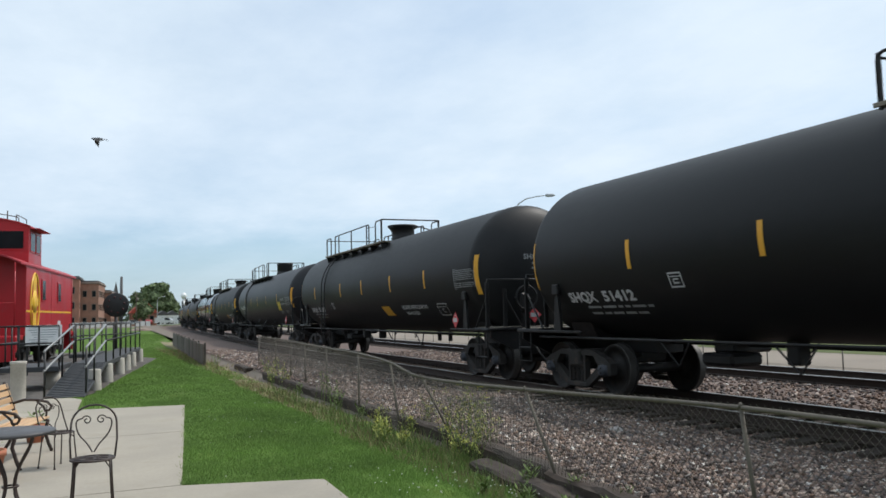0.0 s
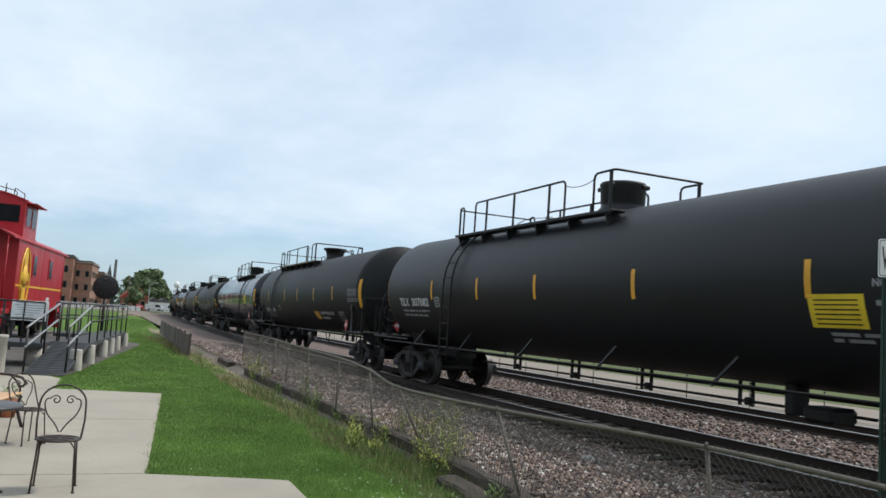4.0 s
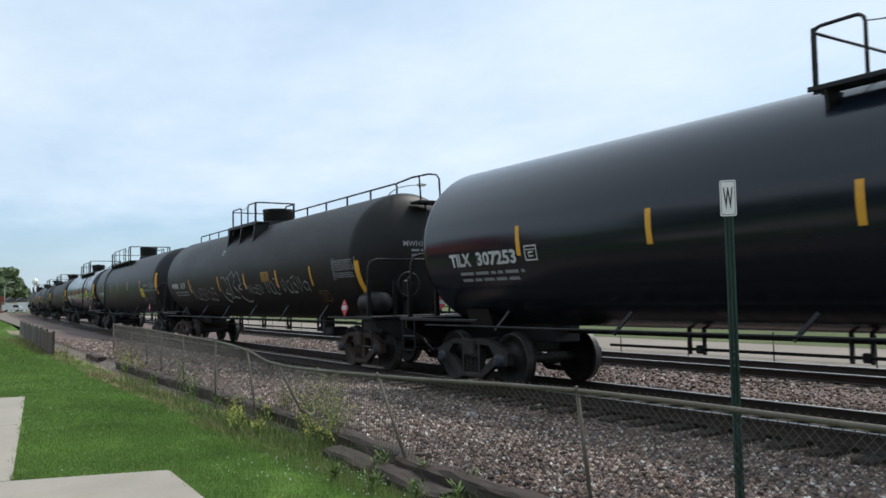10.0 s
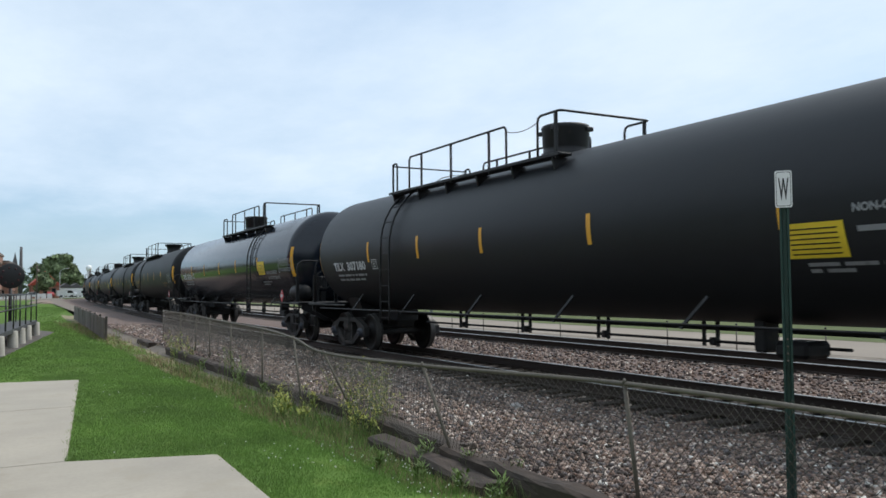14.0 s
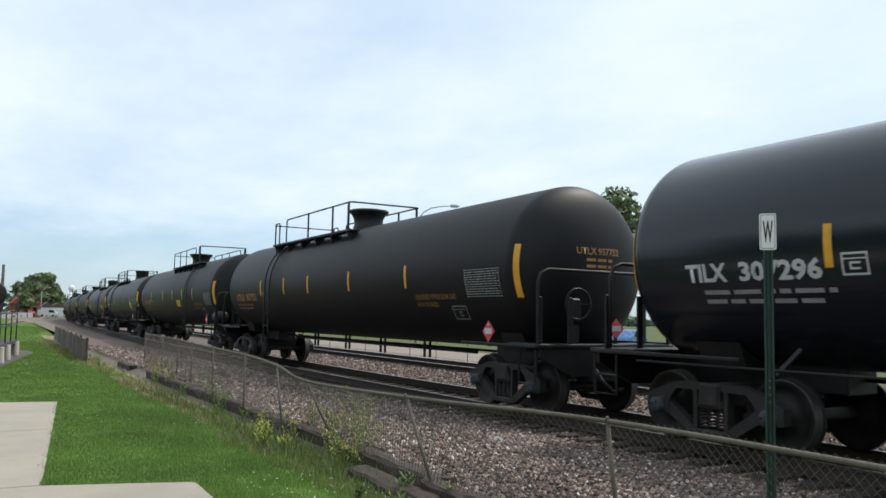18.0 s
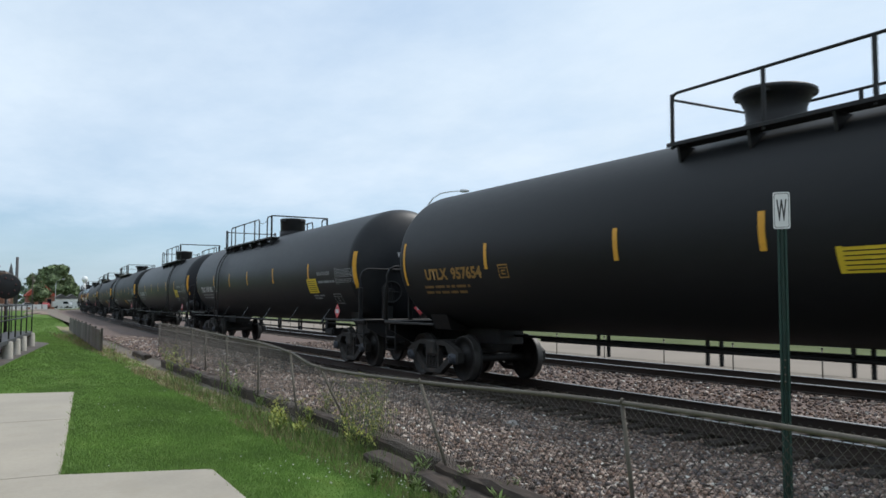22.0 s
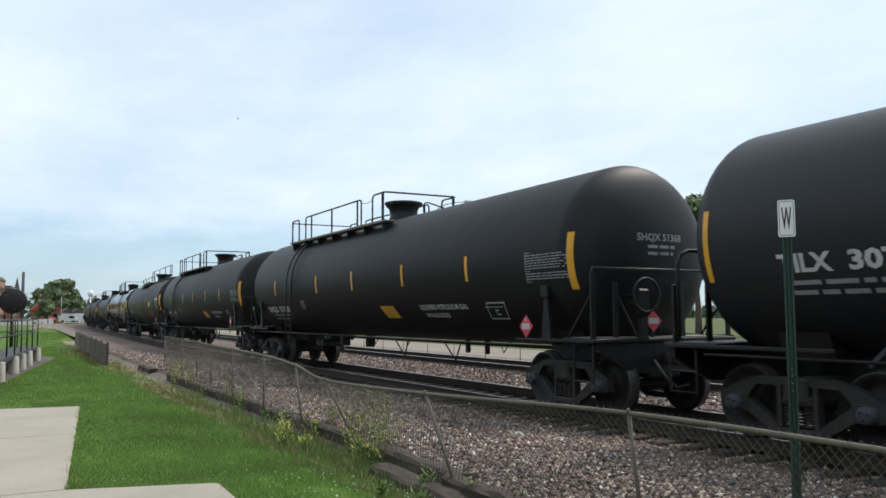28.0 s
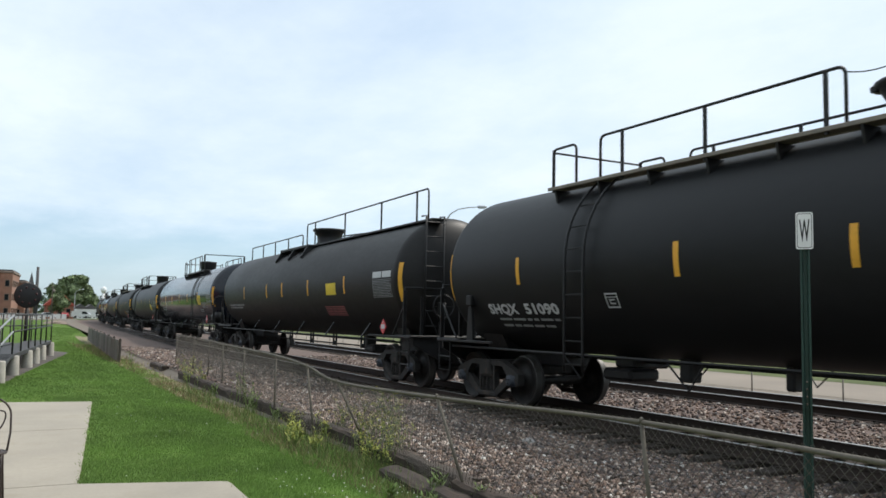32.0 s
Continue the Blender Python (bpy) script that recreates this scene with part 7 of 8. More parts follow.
    part("door_window", Build().box((-1.88, -0.036, 1.2), (-1.24, -0.031, 2.95)), M_DARKGLASS, dr)
    for y0_, y1_ in ((-0.85, 0.0), (L, L + 0.85)):
        part("end_platform", Build().box((-W + 0.05, y0_, 0.90), (-0.05, y1_, 1.04), bevel=0.015), M_CABOOSE, c)
        ye = y0_ if y0_ < 0 else y1_
        part("end_beam", Build().box((-W + 0.05, ye - 0.08, 0.55), (-0.05, ye + 0.08, 1.02), bevel=0.02), M_CABOOSE, c)
        for xa, xb in ((-W + 0.12, -2.1), (-0.9, -0.12)):
            rl = Build().tube([(xa, ye, 2.0), (xb, ye, 2.0)], 0.022, 6)
            for x in (xa, xb):
                rl.tube([(x, ye, 1.0), (x, ye, 2.0 if abs(x + W / 2) < 1 else 3.2)], 0.022, 6)
            part("end_railing", rl, M_CABOOSE, c)
        for x in (-W + 0.02, -0.36):
            st = Build()
            for z in (0.35, 0.62):
                st.box((x, ye - 0.25, z), (x + 0.34, ye + 0.25, z + 0.03))
            st.box((x, ye - 0.27, 0.33), (x + 0.02, ye - 0.22, 1.0))
            st.box((x, ye + 0.22, 0.33), (x + 0.02, ye + 0.27, 1.0))
            part("side_step", st, M_CABOOSE, c)
            xo, xi = (x + 0.34, x - 0.42) if x > -1 else (x, x + 0.76)
            part("step_panel", Build().prism([(xo, 1.0), (xi, 1.0), (xi * 0.6 + xo * 0.4, 0.3), (xo, 0.3)], ye - 0.32, ye - 0.29, "y"), M_CABOOSE, c)
    lad = Build()
    lad.box((-1.78, -0.92, 1.0), (-1.70, -0.84, 3.6), bevel=0.01)
    lad.box((-1.30, -0.92, 1.0), (-1.22, -0.84, 3.6), bevel=0.01)
    lad.box((-1.72, -0.90, 1.9), (-1.28, -0.87, 3.3))
    for i in range(9):
        lad.tube([(-1.74, -0.9, 1.25 + i * 0.28), (-1.26, -0.9, 1.25 + i * 0.28)], 0.018, 5)
    part("end_ladder", lad, M_CABOOSE, c)
    part("end_sign", Build().box((-1.76, -0.93, 1.75), (-1.24, -0.915, 2.15)), M_RAILGREY, c)
    part("marker_lamp", Build().spin([(0.0, -0.98), (0.09, -0.98), (0.1, -0.9)], "y", 14, (-2.2, 0, 3.1)), M_SPOT, c)
    # running gear
    part("centre_sill", Build().box((-W + 0.35, -0.3, 0.62), (-0.35, L + 0.3, 1.02), bevel=0.02), M_TRUCK, c)
    for y in (1.5, L - 1.5):
        t = part("truck", Build().box((-2.5, y - 0.15, 0.42), (-0.5, y + 0.15, 0.66), bevel=0.02), M_TRUCK, c)
        for x in (-0.45, -2.55):
            sf = side_frame(1)
            sf.v = [(px - 1.01 + x, py + y, pz) for px, py, pz in sf.v]
            part("side_frame", sf, M_TRUCK, t)
        for k in (-0.85, 0.85):
            ws = wheelset()
            ws.v = [(px - 1.5, py + y + k, pz + 0.44) for px, py, pz in ws.v]
            part("wheelset", ws, [M_WHEEL, M_WHEEL, M_WHEEL], t)
    trk = thing("display_track", "short display track of rusty rails under the caboose", "railway track", kind="structure", place=m)
    for x in (-0.75, -2.25):
        part("rail", Build().box((x - 0.035, -3, -0.16), (x + 0.035, L + 4, 0.0), bevel=0.01), M_RAIL, trk)


make_caboose()


def make_signal():
    s = thing("railway_signal", "round black railway signal target with small red lamps on a mast", "signal", place=pose(1.12, 32.0, 0.0, 0, 0, 0))
    part("mast", Build().tube([(0, 0.1, -0.1), (0, 0.1, 1.9)], 0.06, 10), M_BLACKRAIL, s)
    d = part("target", Build().spin([(0.0, -0.03), (0.405, -0.03), (0.44, -0.015), (0.44, 0.015), (0.405, 0.02), (0.0, 0.02)], "y", 40, (0, 0, 2.06)), M_SIGNBLACK, s, "black round target plate")
    for k in range(8):
        a = k * math.pi / 4 + 0.2
        part("lamp", Build().spin([(0.0, -0.06), (0.028, -0.055), (0.035, -0.03)], "y", 10, (0.28 * math.cos(a), 0, 2.06 + 0.28 * math.sin(a))), M_SPOT, d)
    part("lamp_house", Build().spin([(0.0, 0.25), (0.14, 0.25), (0.16, 0.02)], "y", 16, (0, 0, 2.06)), M_BLACKRAIL, s)


make_signal()

# ---------------------------------------------------------------- beyond the tracks
def make_marker_posts():
    first = None
    for k in range(-7, 26):
        x, y, _ = track(13.15 + 2.77 * k + (0.06 if k % 2 else 0.0), 9.0)
        if first is None:
            first = thing("marker_post", "thin grey metal marker post beside the concrete road", "post", "marker posts along the road")
            part("stake", Build().tube([(0, 0, -0.55), (0, 0, 0.42)], 0.02, 8), M_GALV, first)
            part("cap", Build().spin([(0.0, 0.455), (0.018, 0.45), (0.027, 0.435), (0.027, 0.41), (0.0, 0.41)], "z", 8), M_STEEL_BLACK, first)
            first.matrix_basis = pose(x, y, 0)
        else:
            copy_thing(first, pose(x, y, 0))


make_marker_posts()


def leaf_cloud(b, centres, num, leaf, rng):
    n = num
    idx = rng.integers(0, len(centres), n)
    c = np.array([[p[0], p[1], p[2]] for p in centres])[idx]
    r = np.array([p[3] for p in centres])[idx]
    d = rng.normal(size=(n, 3))
    d /= np.linalg.norm(d, axis=1)[:, None]
    pos = c + d * (r * rng.uniform(0.55, 1.05, n))[:, None] * np.array([1, 1, 0.85])
    a = rng.normal(size=(n, 3)); a /= np.linalg.norm(a, axis=1)[:, None]
    e = np.cross(a, d); e /= np.maximum(1e-6, np.linalg.norm(e, axis=1))[:, None]
    s = leaf * rng.uniform(0.6, 1.4, n)
    a, e = a * s[:, None], e * (s * 0.6)[:, None]
    v = np.stack([pos - a, pos + e, pos + a, pos - e], 1).reshape(-1, 3)
    b.add(v.tolist(), [(4 * i, 4 * i + 1, 4 * i + 2, 4 * i + 3) for i in range(n)])


def make_tree(x, y, h, r, seed, label, z=-0.42, leaf=0.35, num=2600, trunk=0.35):
    t = thing("tree", label, "tree", place=pose(x, y, z))
    rng = np.random.default_rng(seed)
    th = h * trunk
    tr = Build()
    tr.tube([(0, 0, -0.3), (0.05, 0, th * 0.5), (0.0, 0.1, th), (0.1, 0.0, h * 0.75)], [h * 0.026, h * 0.021, h * 0.017, h * 0.006], 8)
    part("trunk", tr, M_BARK, t)
    centres = []
    for i in range(11):
        a = i * 2.4 + rng.uniform(0, 0.6)
        k = rng.uniform(0.15, 0.8)
        z1 = th + (h - th) * rng.uniform(0.1, 0.85)
        rr = r * (1 - 0.55 * abs((z1 - th) / (h - th) - 0.4)) * k
        p = (rr * math.cos(a), rr * math.sin(a), z1)
        part("limb", Build().tube([(0, 0, max(th * 0.7, z1 - r * 0.6)), (p[0] * 0.5, p[1] * 0.5, z1 - r * 0.2), p], [h * 0.01, h * 0.007, h * 0.003], 5), M_BARK, t)
        centres.append((*p, r * rng.uniform(0.32, 0.5)))
    centres.append((0, 0, h - r * 0.35, r * 0.4))
    c = Build()
    leaf_cloud(c, centres, num, leaf, rng)
    part("crown", c, M_LEAF, t, normals=False)


make_tree(51.2, 54.8, 14.4, 4.2, 3, "leafy green park tree beyond the road", leaf=0.3)
make_tree(54.8, 51.0, 12.6, 3.2, 4, "smaller green park tree beyond the road", leaf=0.3)
make_tree(59.8, 46.2, 9.0, 2.6, 5, "slender green park tree beyond the road", leaf=0.28, num=1800)
make_tree(119, 90, 8.0, 5.0, 6, "round green tree at the park's far side", leaf=0.5, num=1600, trunk=0.25)
make_tree(104, 58, 7.0, 3.6, 7, "green tree beside the pavilion", leaf=0.45, num=1500, trunk=0.25)
make_tree(24.2, 299, 14.0, 5.6, 8, "large dark green tree beyond the level crossing", z=0, leaf=0.8, num=6500, trunk=0.2)
make_tree(21.0, 300, 11.5, 4.6, 9, "dark green tree beyond the level crossing", z=0, leaf=0.7, num=4200, trunk=0.15)
make_tree(27.6, 303, 11.5, 4.6, 10, "dark green tree beyond the level crossing", z=0, leaf=0.8, num=4200, trunk=0.2)
make_tree(15.8, 236, 6.8, 2.8, 11, "green tree before the red-roofed house", z=0, leaf=0.5, num=1300, trunk=0.25)


def far_woods():
    rng = np.random.default_rng(17)
    b = Build()
    cent = []
    for az in np.arange(-14, 92, 0.55):
        d = rng.uniform(430, 560)
        h = rng.uniform(5, 9) if az > 3.8 else rng.uniform(15, 20)
        x, y = d * math.sin(radians(az)), d * math.cos(radians(az))
        cent.append((x, y, h * 0.45 - 0.5, h * 0.62))
        cent.append((x + rng.uniform(-4, 4), y, h * 0.2, h * 0.5))
    leaf_cloud(b, cent, 26000, 1.4, rng)
    ob = part("far_woods", b, M_LEAF2, normals=False)
    tagged(ob, "distant line of green woods on the horizon", "trees", kind="stuff")


far_woods()


def unseen_side():
    """Unseen wall and trees, added behind and beside the camera to darken the tanks' reflections."""
    st = thing("station_wall", "unseen plain grey boarded wall and roof, added to darken reflections", "building", kind="structure", place=pose(-16, -16, 0))
    part("wall", Build().box((0, 0, -0.3), (8.5, 24, 4.2)), M_BOARD, st)
    part("roof", Build().prism([(-1.0, 4.1), (4.25, 7.6), (9.5, 4.1)], -1.0, 25.0, "y"), M_ROOF, st)
    # trees out of view, added as a dark skyline for the tanks to reflect
    rng = np.random.default_rng(19)
    cent = []
    for az in np.arange(-175, -36, 2.2):
        d, h = rng.uniform(44, 64), rng.uniform(11, 16)
        x, y = d * math.sin(radians(az)), d * math.cos(radians(az))
        cent.append((x, y, h * 0.6, h * 0.42))
        cent.append((x + rng.uniform(-2, 2), y, h * 0.25, h * 0.34))
    b = Build()
    leaf_cloud(b, cent, 9000, 1.1, rng)
    tagged(part("town_trees", b, M_LEAF2, normals=False), "unseen row of green trees, added to block sky from reflections", "trees", kind="stuff")


unseen_side()


def street_lamp(x, y, h, turn, label, z=-0.42, arm=2.4):
    s = thing("street_lamp", label, "street lamp", place=pose(x, y, z, 0, 0, turn))
    part("pole", Build().tube([(0, 0, -0.1), (0, 0, h * 0.5), (0, 0, h - 1.0)], [0.11, 0.09, 0.07], 8), M_LAMP, s)
    part("arm", Build().tube([(0, 0, h - 1.05), (0.35, 0, h - 0.55), (0.9, 0, h - 0.2), (arm * 0.7, 0, h - 0.05), (arm, 0, h)], [0.06, 0.05, 0.045, 0.04, 0.035], 7), M_LAMP, s)
    part("lamp_head", Build().spin([(0.0, -0.1), (0.1, -0.05), (0.13, 0.1), (0.12, 0.45), (0.05, 0.62), (0.0, 0.64)], "x", 12, (arm, 0, h)), M_LAMP, s)


street_lamp(29.1, 52.4, 10.3, -30, "tall grey street lamp with a curved arm")
street_lamp(96, 72, 6.0, 20, "distant grey park lamp on a slim pole", arm=0.8)
street_lamp(20.6, 249, 8.0, 0, "distant grey street lamp beyond the crossing", z=0, arm=1.6)


def parked_car(x, y, turn, paint, label, z=-0.42, van=False):
    c = thing("car", label, "car", "parked cars", place=pose(x, y, z, 0, 0, turn))
    b = Build()
    if van:
        prof = [(-2.4, 0.35), (-2.45, 0.9), (-2.35, 1.9), (1.3, 1.95), (1.9, 1.15), (2.4, 1.0), (2.45, 0.35)]
        glass = [(1.28, 1.8), (1.78, 1.15), (0.2, 1.15), (0.2, 1.8)]
    else:
        prof = [(-2.2, 0.32), (-2.25, 0.75), (-2.1, 0.95), (-1.5, 0.98), (-0.9, 1.42), (0.5, 1.45), (1.2, 0.98), (2.1, 0.85), (2.2, 0.6), (2.2, 0.32)]
        glass = [(-1.35, 1.0), (-0.85, 1.36), (0.45, 1.38), (1.0, 1.0)]
    b.prism(prof, -0.85, 0.85, "y")
    part("body", b, paint, c)
    for s in (-1, 1):
        part("side_window", Build().prism(glass, s * 0.853, s * 0.858, "y"), M_DARKGLASS, c)
        for x_ in (-1.35, 1.35):
            part("wheel", Build().spin([(0.0, s * 0.88), (0.2, s * 0.88), (0.32, s * 0.86), (0.33, s * 0.7), (0.0, s * 0.7)], "y", 16, (x_, 0, 0.33)), M_RUBBER, c)
    return c


parked_car(40.9, 42.9, 30, M_CARPAINT[1], "parked blue car on the far side of the park road")
parked_car(88.5, 65.5, 60, M_CARPAINT[0], "parked white van near the pavilion", van=True)
parked_car(84.5, 70.5, 60, M_CARPAINT[3], "parked silver car in the park")
parked_car(91.5, 74.0, 40, M_CARPAINT[0], "parked white car in the park")
for i, (x, y, k) in enumerate(((22.0, 246, 0), (24.0, 250, 3), (26.4, 255, 0), (17.6, 240, 2), (13.0, 232, 0), (28.0, 262, 0))):
    parked_car(x, y, 90 if i % 2 else 5, M_CARPAINT[k], "distant parked %s car by the crossing" % ("white", "blue", "red", "silver")[k], z=0, van=i in (0, 2))


def make_pavilion():
    p = thing("pavilion", "open white park pavilion with square posts", "pavilion", place=pose(93.5, 60, -0.42, 0, 0, -57))
    part("roof", Build().box((-4.6, -2.6, 2.85), (4.6, 2.6, 3.15), bevel=0.04), M_SIGNWHITE, p)
    for x in (-4.3, -1.45, 1.45, 4.3):
        for y in (-2.3, 2.3):
            part("post", Build().box((x - 0.13, y - 0.13, -0.1), (x + 0.13, y + 0.13, 2.86), bevel=0.02), M_SIGNWHITE, p)
    part("low_wall", Build().box((-4.4, -2.36, -0.1), (4.4, -2.22, 1.25), bevel=0.02), M_SIGNWHITE, p)


make_pavilion()


def brick_block(name, x, y, w, d, h, turn, mat, cols, rows, label):
    b = thing(name, label, "building", place=pose(x, y, -0.1, 0, 0, turn))
    wall = part("wall", Build().box((0, 0, -0.3), (w, d, h)), mat, b)
    part("cornice", Build().box((-0.25, -0.25, h - 0.5), (w + 0.25, d + 0.25, h), bevel=0.08), M_TRIM if mat is M_BRICK2 else M_ROOF, b)
    part("roof", Build().box((0.1, 0.1, h), (w - 0.1, d - 0.1, h + 0.35)), M_ROOF, b)
    sh = (h - 1.2) / rows
    for face in ("front", "side"):
        n = cols if face == "front" else max(2, round(cols * d / w))
        for i in range(n):
            for j in range(rows):
                c = (i + 0.5) * (w if face == "front" else d) / n
                z = 0.9 + j * sh
                ww, wh = 0.42, sh * 0.42
                if face == "front":
                    win = part("window", Build().box((c - ww - 0.1, -0.06, z - 0.12), (c + ww + 0.1, 0.02, z + wh + 0.14), bevel=0.02), M_TRIM, wall)
                    part("pane", Build().box((c - ww, -0.075, z), (c + ww, -0.065, z + wh)), M_DARKGLASS, win)
                else:
                    win = part("window", Build().box((w - 0.02, c - ww - 0.1, z - 0.12), (w + 0.06, c + ww + 0.1, z + wh + 0.14), bevel=0.02), M_TRIM, wall)
                    part("pane", Build().box((w + 0.065, c - ww, z), (w + 0.075, c + ww, z + wh)), M_DARKGLASS, win)
    return b


brick_block("brick_building", -9.0, 222, 9.0, 16, 12.4, -4, M_BRICK, 3, 3, "red brick building with a dark roof edge")
brick_block("brick_building", 0.2, 226, 4.3, 20, 11.4, -6, M_BRICK2, 2, 3, "brown brick building with pale cornice and tall windows")
brick_block("brick_building", 5.0, 244, 3.0, 22, 9.6, -6, M_BRICK2, 1, 3, "old brown brick building with flat roof")


def make_red_house():
    b = thing("red_roofed_house", "house with a steep red tiled roof", "house", place=pose(14.0, 258, 0, 0, 0, 0))
    part("wall", Build().box((0, 0, -0.3), (7.2, 9, 3.6)), M_BRICK, b)
    part("roof", Build().prism([(-0.5, 3.4), (3.6, 7.4), (7.7, 3.4)], -0.6, 9.6, "y"), M_REDROOF, b)
    for x in (1.4, 3.6, 5.8):
        w = part("window", Build().box((x - 0.6, -0.06, 1.0), (x + 0.6, 0.02, 2.6)), M_TRIM, b)
        part("pane", Build().box((x - 0.5, -0.075, 1.1), (x + 0.5, -0.065, 2.5)), M_DARKGLASS, w)
    for i, x in enumerate((22.5, 26.0)):
        h = thing("white_house", "small white house with a grey roof", "house", "far houses", place=pose(x, 275 + 6 * i, 0))
        part("wall", Build().box((0, 0, -0.3), (4.0, 7, 2.8)), M_SIGNWHITE, h)
        part("roof", Build().prism([(-0.3, 2.7), (2.0, 4.2), (4.3, 2.7)], -0.3, 7.3, "y"), M_ROOF, h)
        part("door", Build().box((1.6, -0.05, 0), (2.4, 0.02, 2.0)), M_BARK, h)


make_red_house()


def make_landmarks():
    c = thing("chimney", "tall brick chimney rising behind the houses", "chimney", place=pose(13.2, 300, 0))
    part("shaft", Build().tube([(0, 0, -0.5), (0, 0, 16.3)], [0.6, 0.42], 12), M_ROOF, c)
    s = thing("church_spire", "dark pointed church spire far behind the houses", "spire", place=pose(12.3, 322, 0))
    part("tower", Build().box((-1.0, -1.0, -0.5), (1.0, 1.0, 11.0)), M_BRICK2, s)
    part("spire", Build().add([(-0.9, -0.9, 11), (0.9, -0.9, 11), (0.9, 0.9, 11), (-0.9, 0.9, 11), (0, 0, 15.6)], [(0, 1, 4), (1, 2, 4), (2, 3, 4), (3, 0, 4), (3, 2, 1, 0)]), M_ROOF, s)
    w = thing("water_tower", "white ball-shaped water tower on a column", "water tower", place=pose(44.6, 397, 0))
    part("column", Build().tube([(0, 0, -0.5), (0, 0, 11)], [1.2, 0.7], 12), M_SIGNWHITE, w)
    part("ball", Build().spin([(0.0, 10.4), (1.0, 10.9), (1.4, 12.0), (1.0, 13.1), (0.0, 13.5)], "z", 20), M_SIGNWHITE, w)
    p = thing("utility_pole", "wooden utility pole with a crossarm", "utility pole", "utility poles", place=pose(13.1, 219, 0))
    part("pole", Build().tube([(0, 0, -0.5), (0, 0, 8.2)], [0.16, 0.11], 8), M_BARK, p)
    part("crossarm", Build().box((-0.9, -0.06, 7.5), (0.9, 0.06, 7.65)), M_BARK, p)
    part("transformer", Build().tube([(0.3, -0.2, 6.2), (0.3, -0.2, 7.0)], 0.24, 8), M_GALV, p)
    copy_thing(p, pose(30.5, 268, 0, 0, 0, 20))
    b = thing("barrier_row", "row of low white concrete barriers along the far road", "barrier", "barriers")
    for i in range(19):
        x = -9.5 + i * 1.08
        part("block", Build().prism([(-0.25, -0.3), (-0.12, 1.15), (0.12, 1.15), (0.25, -0.3)], x, x + 0.9, "x"), M_BARRIER, b, place=pose(0, 200, 0))
    for i in range(3):
        part("block", Build().prism([(-0.25, -0.3), (-0.12, 1.1), (0.12, 1.1), (0.25, -0.3)], 12.0 + i * 1.2, 13.0 + i * 1.2, "x"), M_BARRIER, b, place=pose(0, 205, 0))
    lump("sand_mound", (7.5, 118, 0.0), 1.5, M_TRIM, "low pale mound beside the far road", 5, 0.25)
    cross = Build()
    cross.add([(-60, 158, 0.02), (15.0, 166, 0.02), (17.5, 206, 0.02), (-60, 198, 0.02)], [(0, 1, 2, 3)])
    tagged(part("crossing_road", cross, M_SOIL, normals=False), "grey gravelly road crossing the far end of the lawn", "road", kind="structure")
    lot = Build()
    lot.add([(5.7, 50, 0.012), (6.4, 50, 0.012), (14, 168, 0.012), (11.2, 168, 0.012)], [(0, 1, 2, 3)])
    tagged(part("gravel_strip", lot, M_SOIL, normals=False), "bare gravel strip beside the far track", "ground", kind="structure")


make_landmarks()


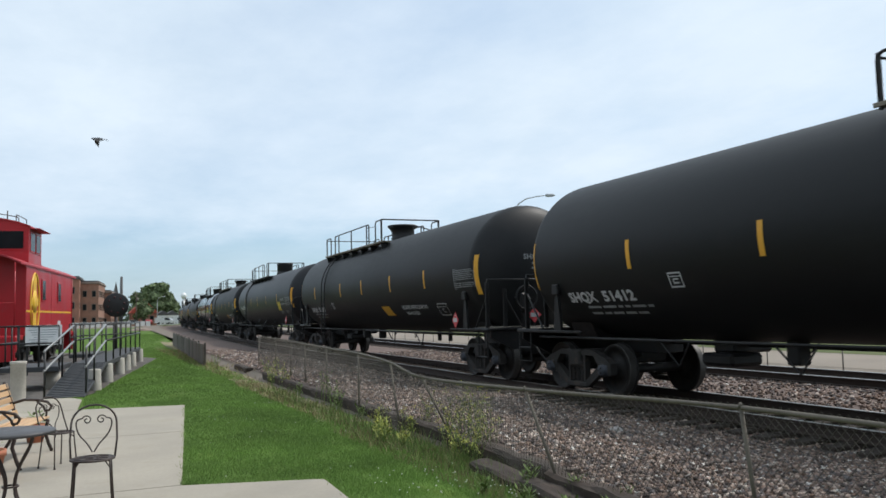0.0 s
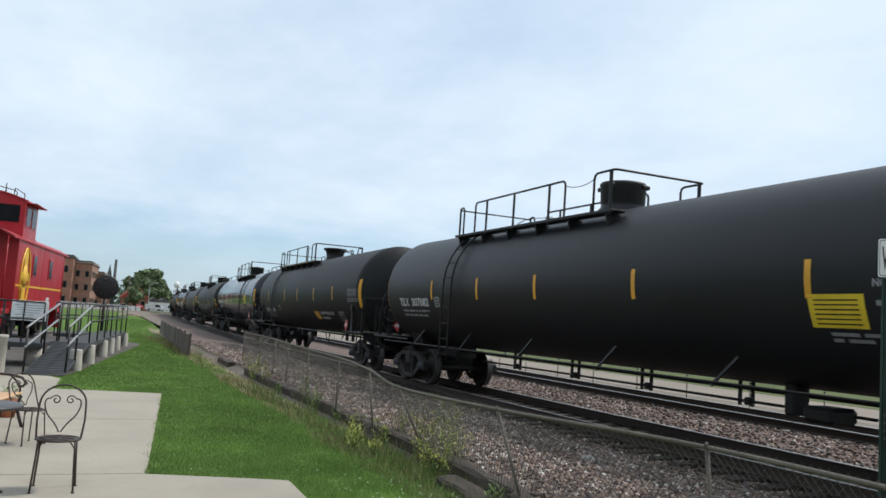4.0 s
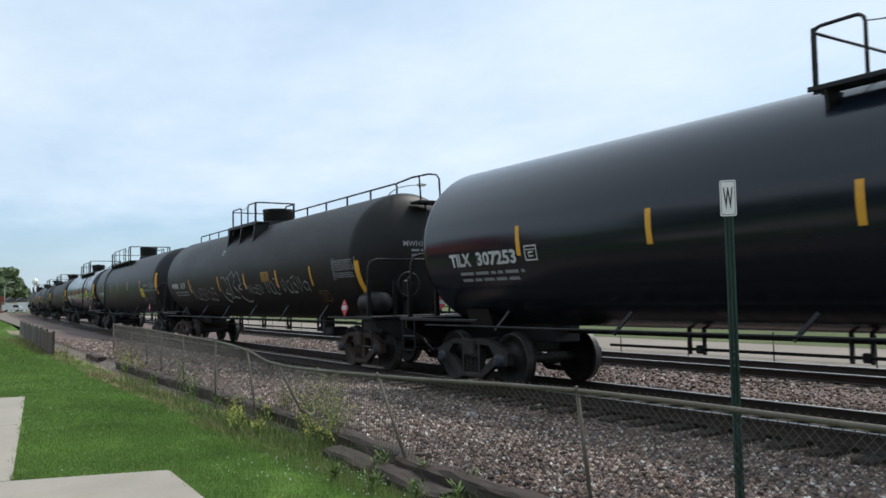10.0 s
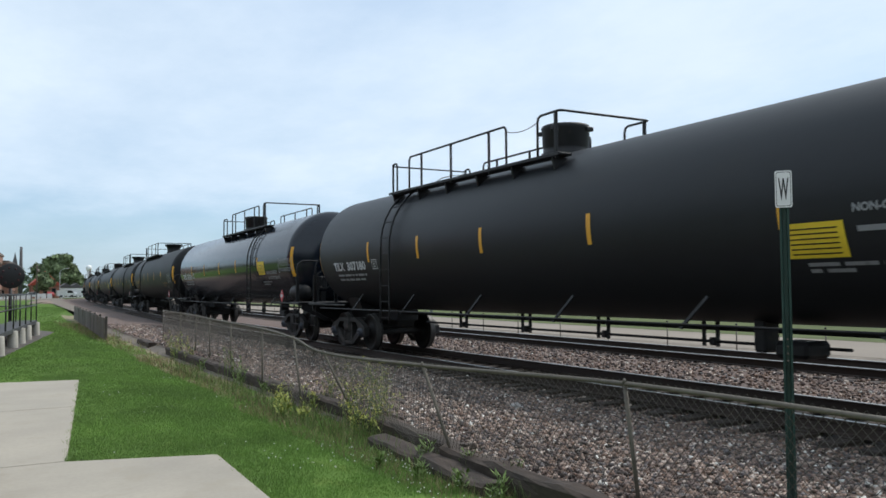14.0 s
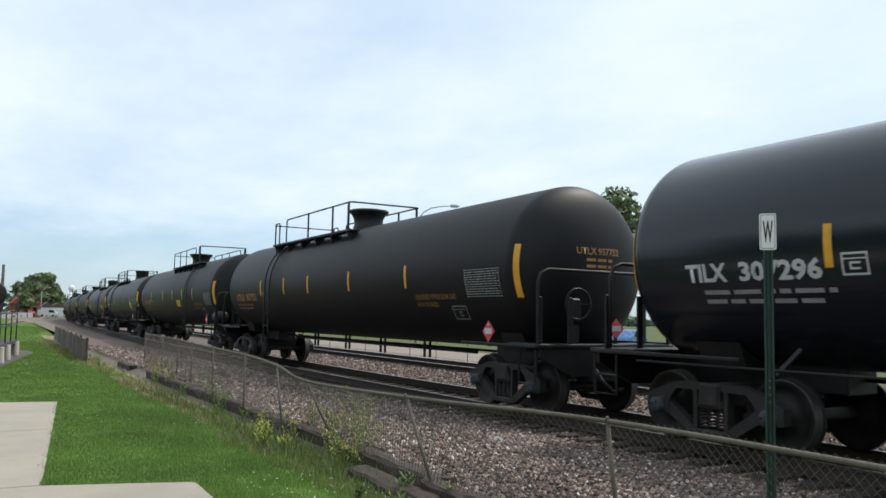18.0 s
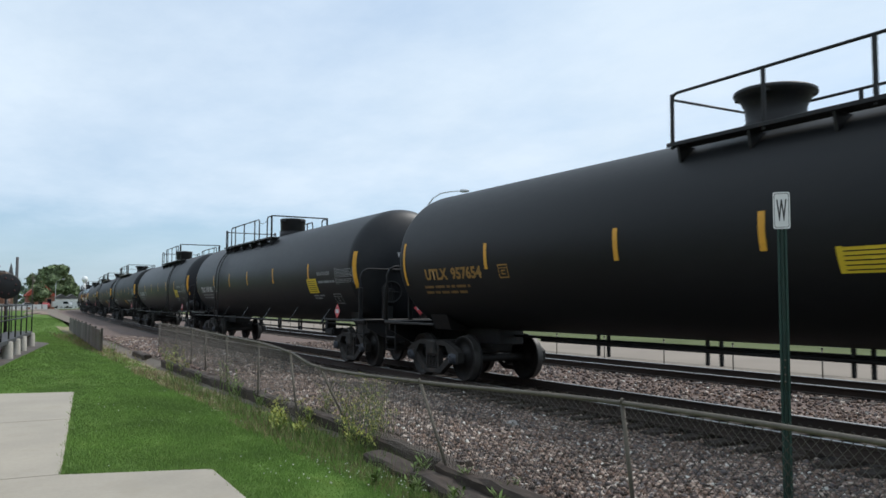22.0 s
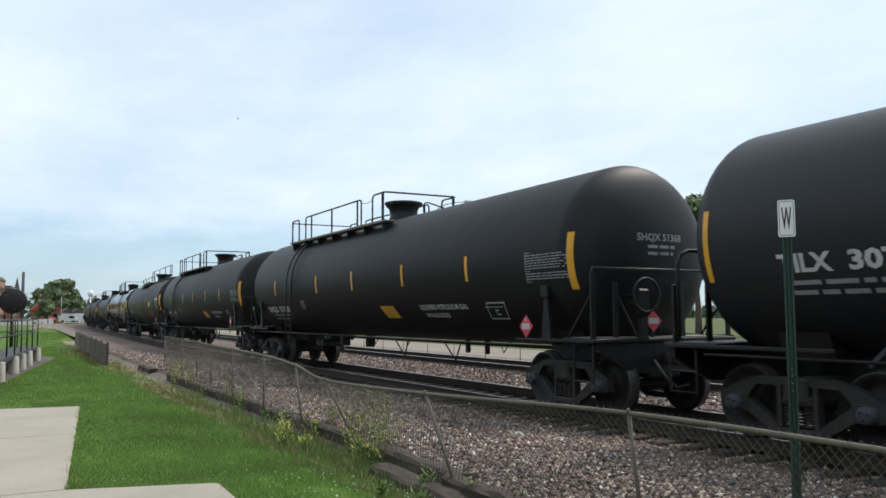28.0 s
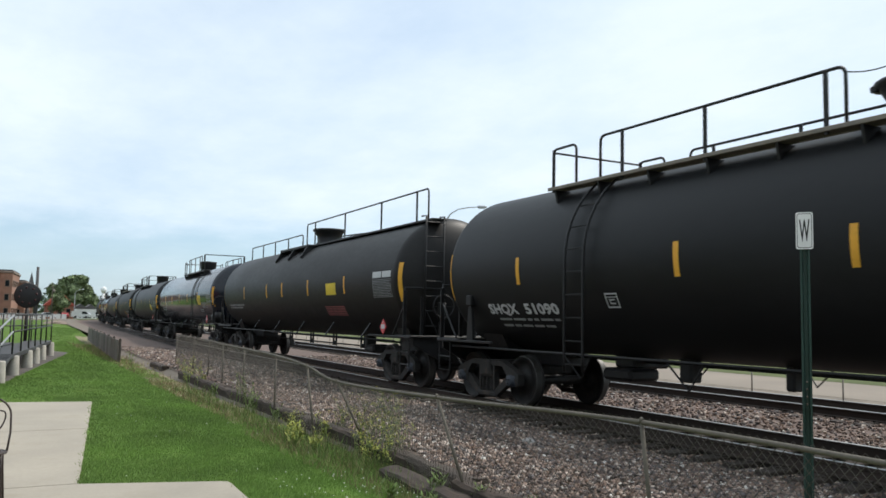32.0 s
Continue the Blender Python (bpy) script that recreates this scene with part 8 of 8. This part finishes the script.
# ---------------------------------------------------------------- a bird
bird = thing("bird", "small dark bird flying over the lawn", "bird")
part("body", Build().spin([(0.0, -0.075), (0.014, -0.06), (0.022, -0.02), (0.02, 0.03), (0.008, 0.08), (0.0, 0.085)], "y", 10), M_BIRD, bird)
part("tail", Build().prism([(-0.012, 0.0), (0.012, 0.0), (0.022, -0.07), (0.0, -0.05), (-0.022, -0.07)], -0.002, 0.002, "z"), M_BIRD, bird, place=pose(0, -0.06, 0))
WINGS = []
for side in (-1, 1):
    wing = Build().prism([(0.0, 0.03), (side * 0.07, 0.045), (side * 0.17, -0.01), (side * 0.08, -0.02), (0.0, -0.025)], -0.002, 0.002, "z")
    WINGS.append((part("wing", wing, M_BIRD, bird, place=pose(side * 0.01, 0, 0)), side))


def bird_motion():
    path = [(0.0, (0.1, 12.1, 4.0)), (0.1, (-0.2, 12.1, 4.5)), (0.2, (-0.2, 13.1, 4.1)), (0.3, (-0.4, 15.1, 3.4)), (0.4, (-1.5, 19.0, 3.6)), (0.6, (-4.5, 24, 4.2)), (1.5, (-20, 34, 8)), (5, (-70, 60, 20)),
            (15, (-90, 120, 30)), (25, (-30, 75, 22)), (27, (6, 61, 16.8)), (28.0, (16.0, 57.8, 15.8)), (28.2, (18.2, 57.2, 15.6)), (31.0, (41.9, 42.9, 13.7)), (32.0, (51, 37, 13.5))]
    rows = []
    for i, (t, p) in enumerate(path):
        a, b = path[max(0, i - 1)][1], path[min(len(path) - 1, i + 1)][1]
        h = -math.degrees(math.atan2(b[0] - a[0], b[1] - a[1]))
        if rows:
            while h - last > 180:
                h -= 360
            while h - last < -180:
                h += 360
            h = last + max(-80, min(80, h - last))
        last = h
        rows.append((t, pose(*p, 0, 0, h)))
    walk(bird, rows)
    for wing, side in WINGS:
        walk(wing, [(i / 15, pose(side * 0.01, 0, 0, 0, -side * (38 if i % 2 else -26), 0)) for i in range(481)])

# ---------------------------------------------------------------- what moves
def motions():
    span_t = [i * 1.0 for i in range(33)]
    for car, middle, mark, kind in CARS:
        rows = []
        for t in span_t:
            s = middle - SPEED * t
            xa, ya, _ = track(s + TRUCK_Y)
            xb, yb, _ = track(s - TRUCK_Y)
            h = math.atan2(xa - xb, ya - yb)
            rows.append((t, pose((xa + xb) / 2, (ya + yb) / 2, RAIL_Z, 0, 0, -math.degrees(h))))
        walk(car, rows)
        turns = math.degrees(SPEED / WHEEL_R)
        sets = [w for tr in car.children if tr.name.startswith("truck") for w in tr.children if w.name.startswith("wheelset")]
        for w in sets:
            y = w.matrix_basis.translation.y
            walk(w, [(i / 15, pose(0, y, WHEEL_R, turns * i / 15)) for i in range(481)])
    bird_motion()


motions()
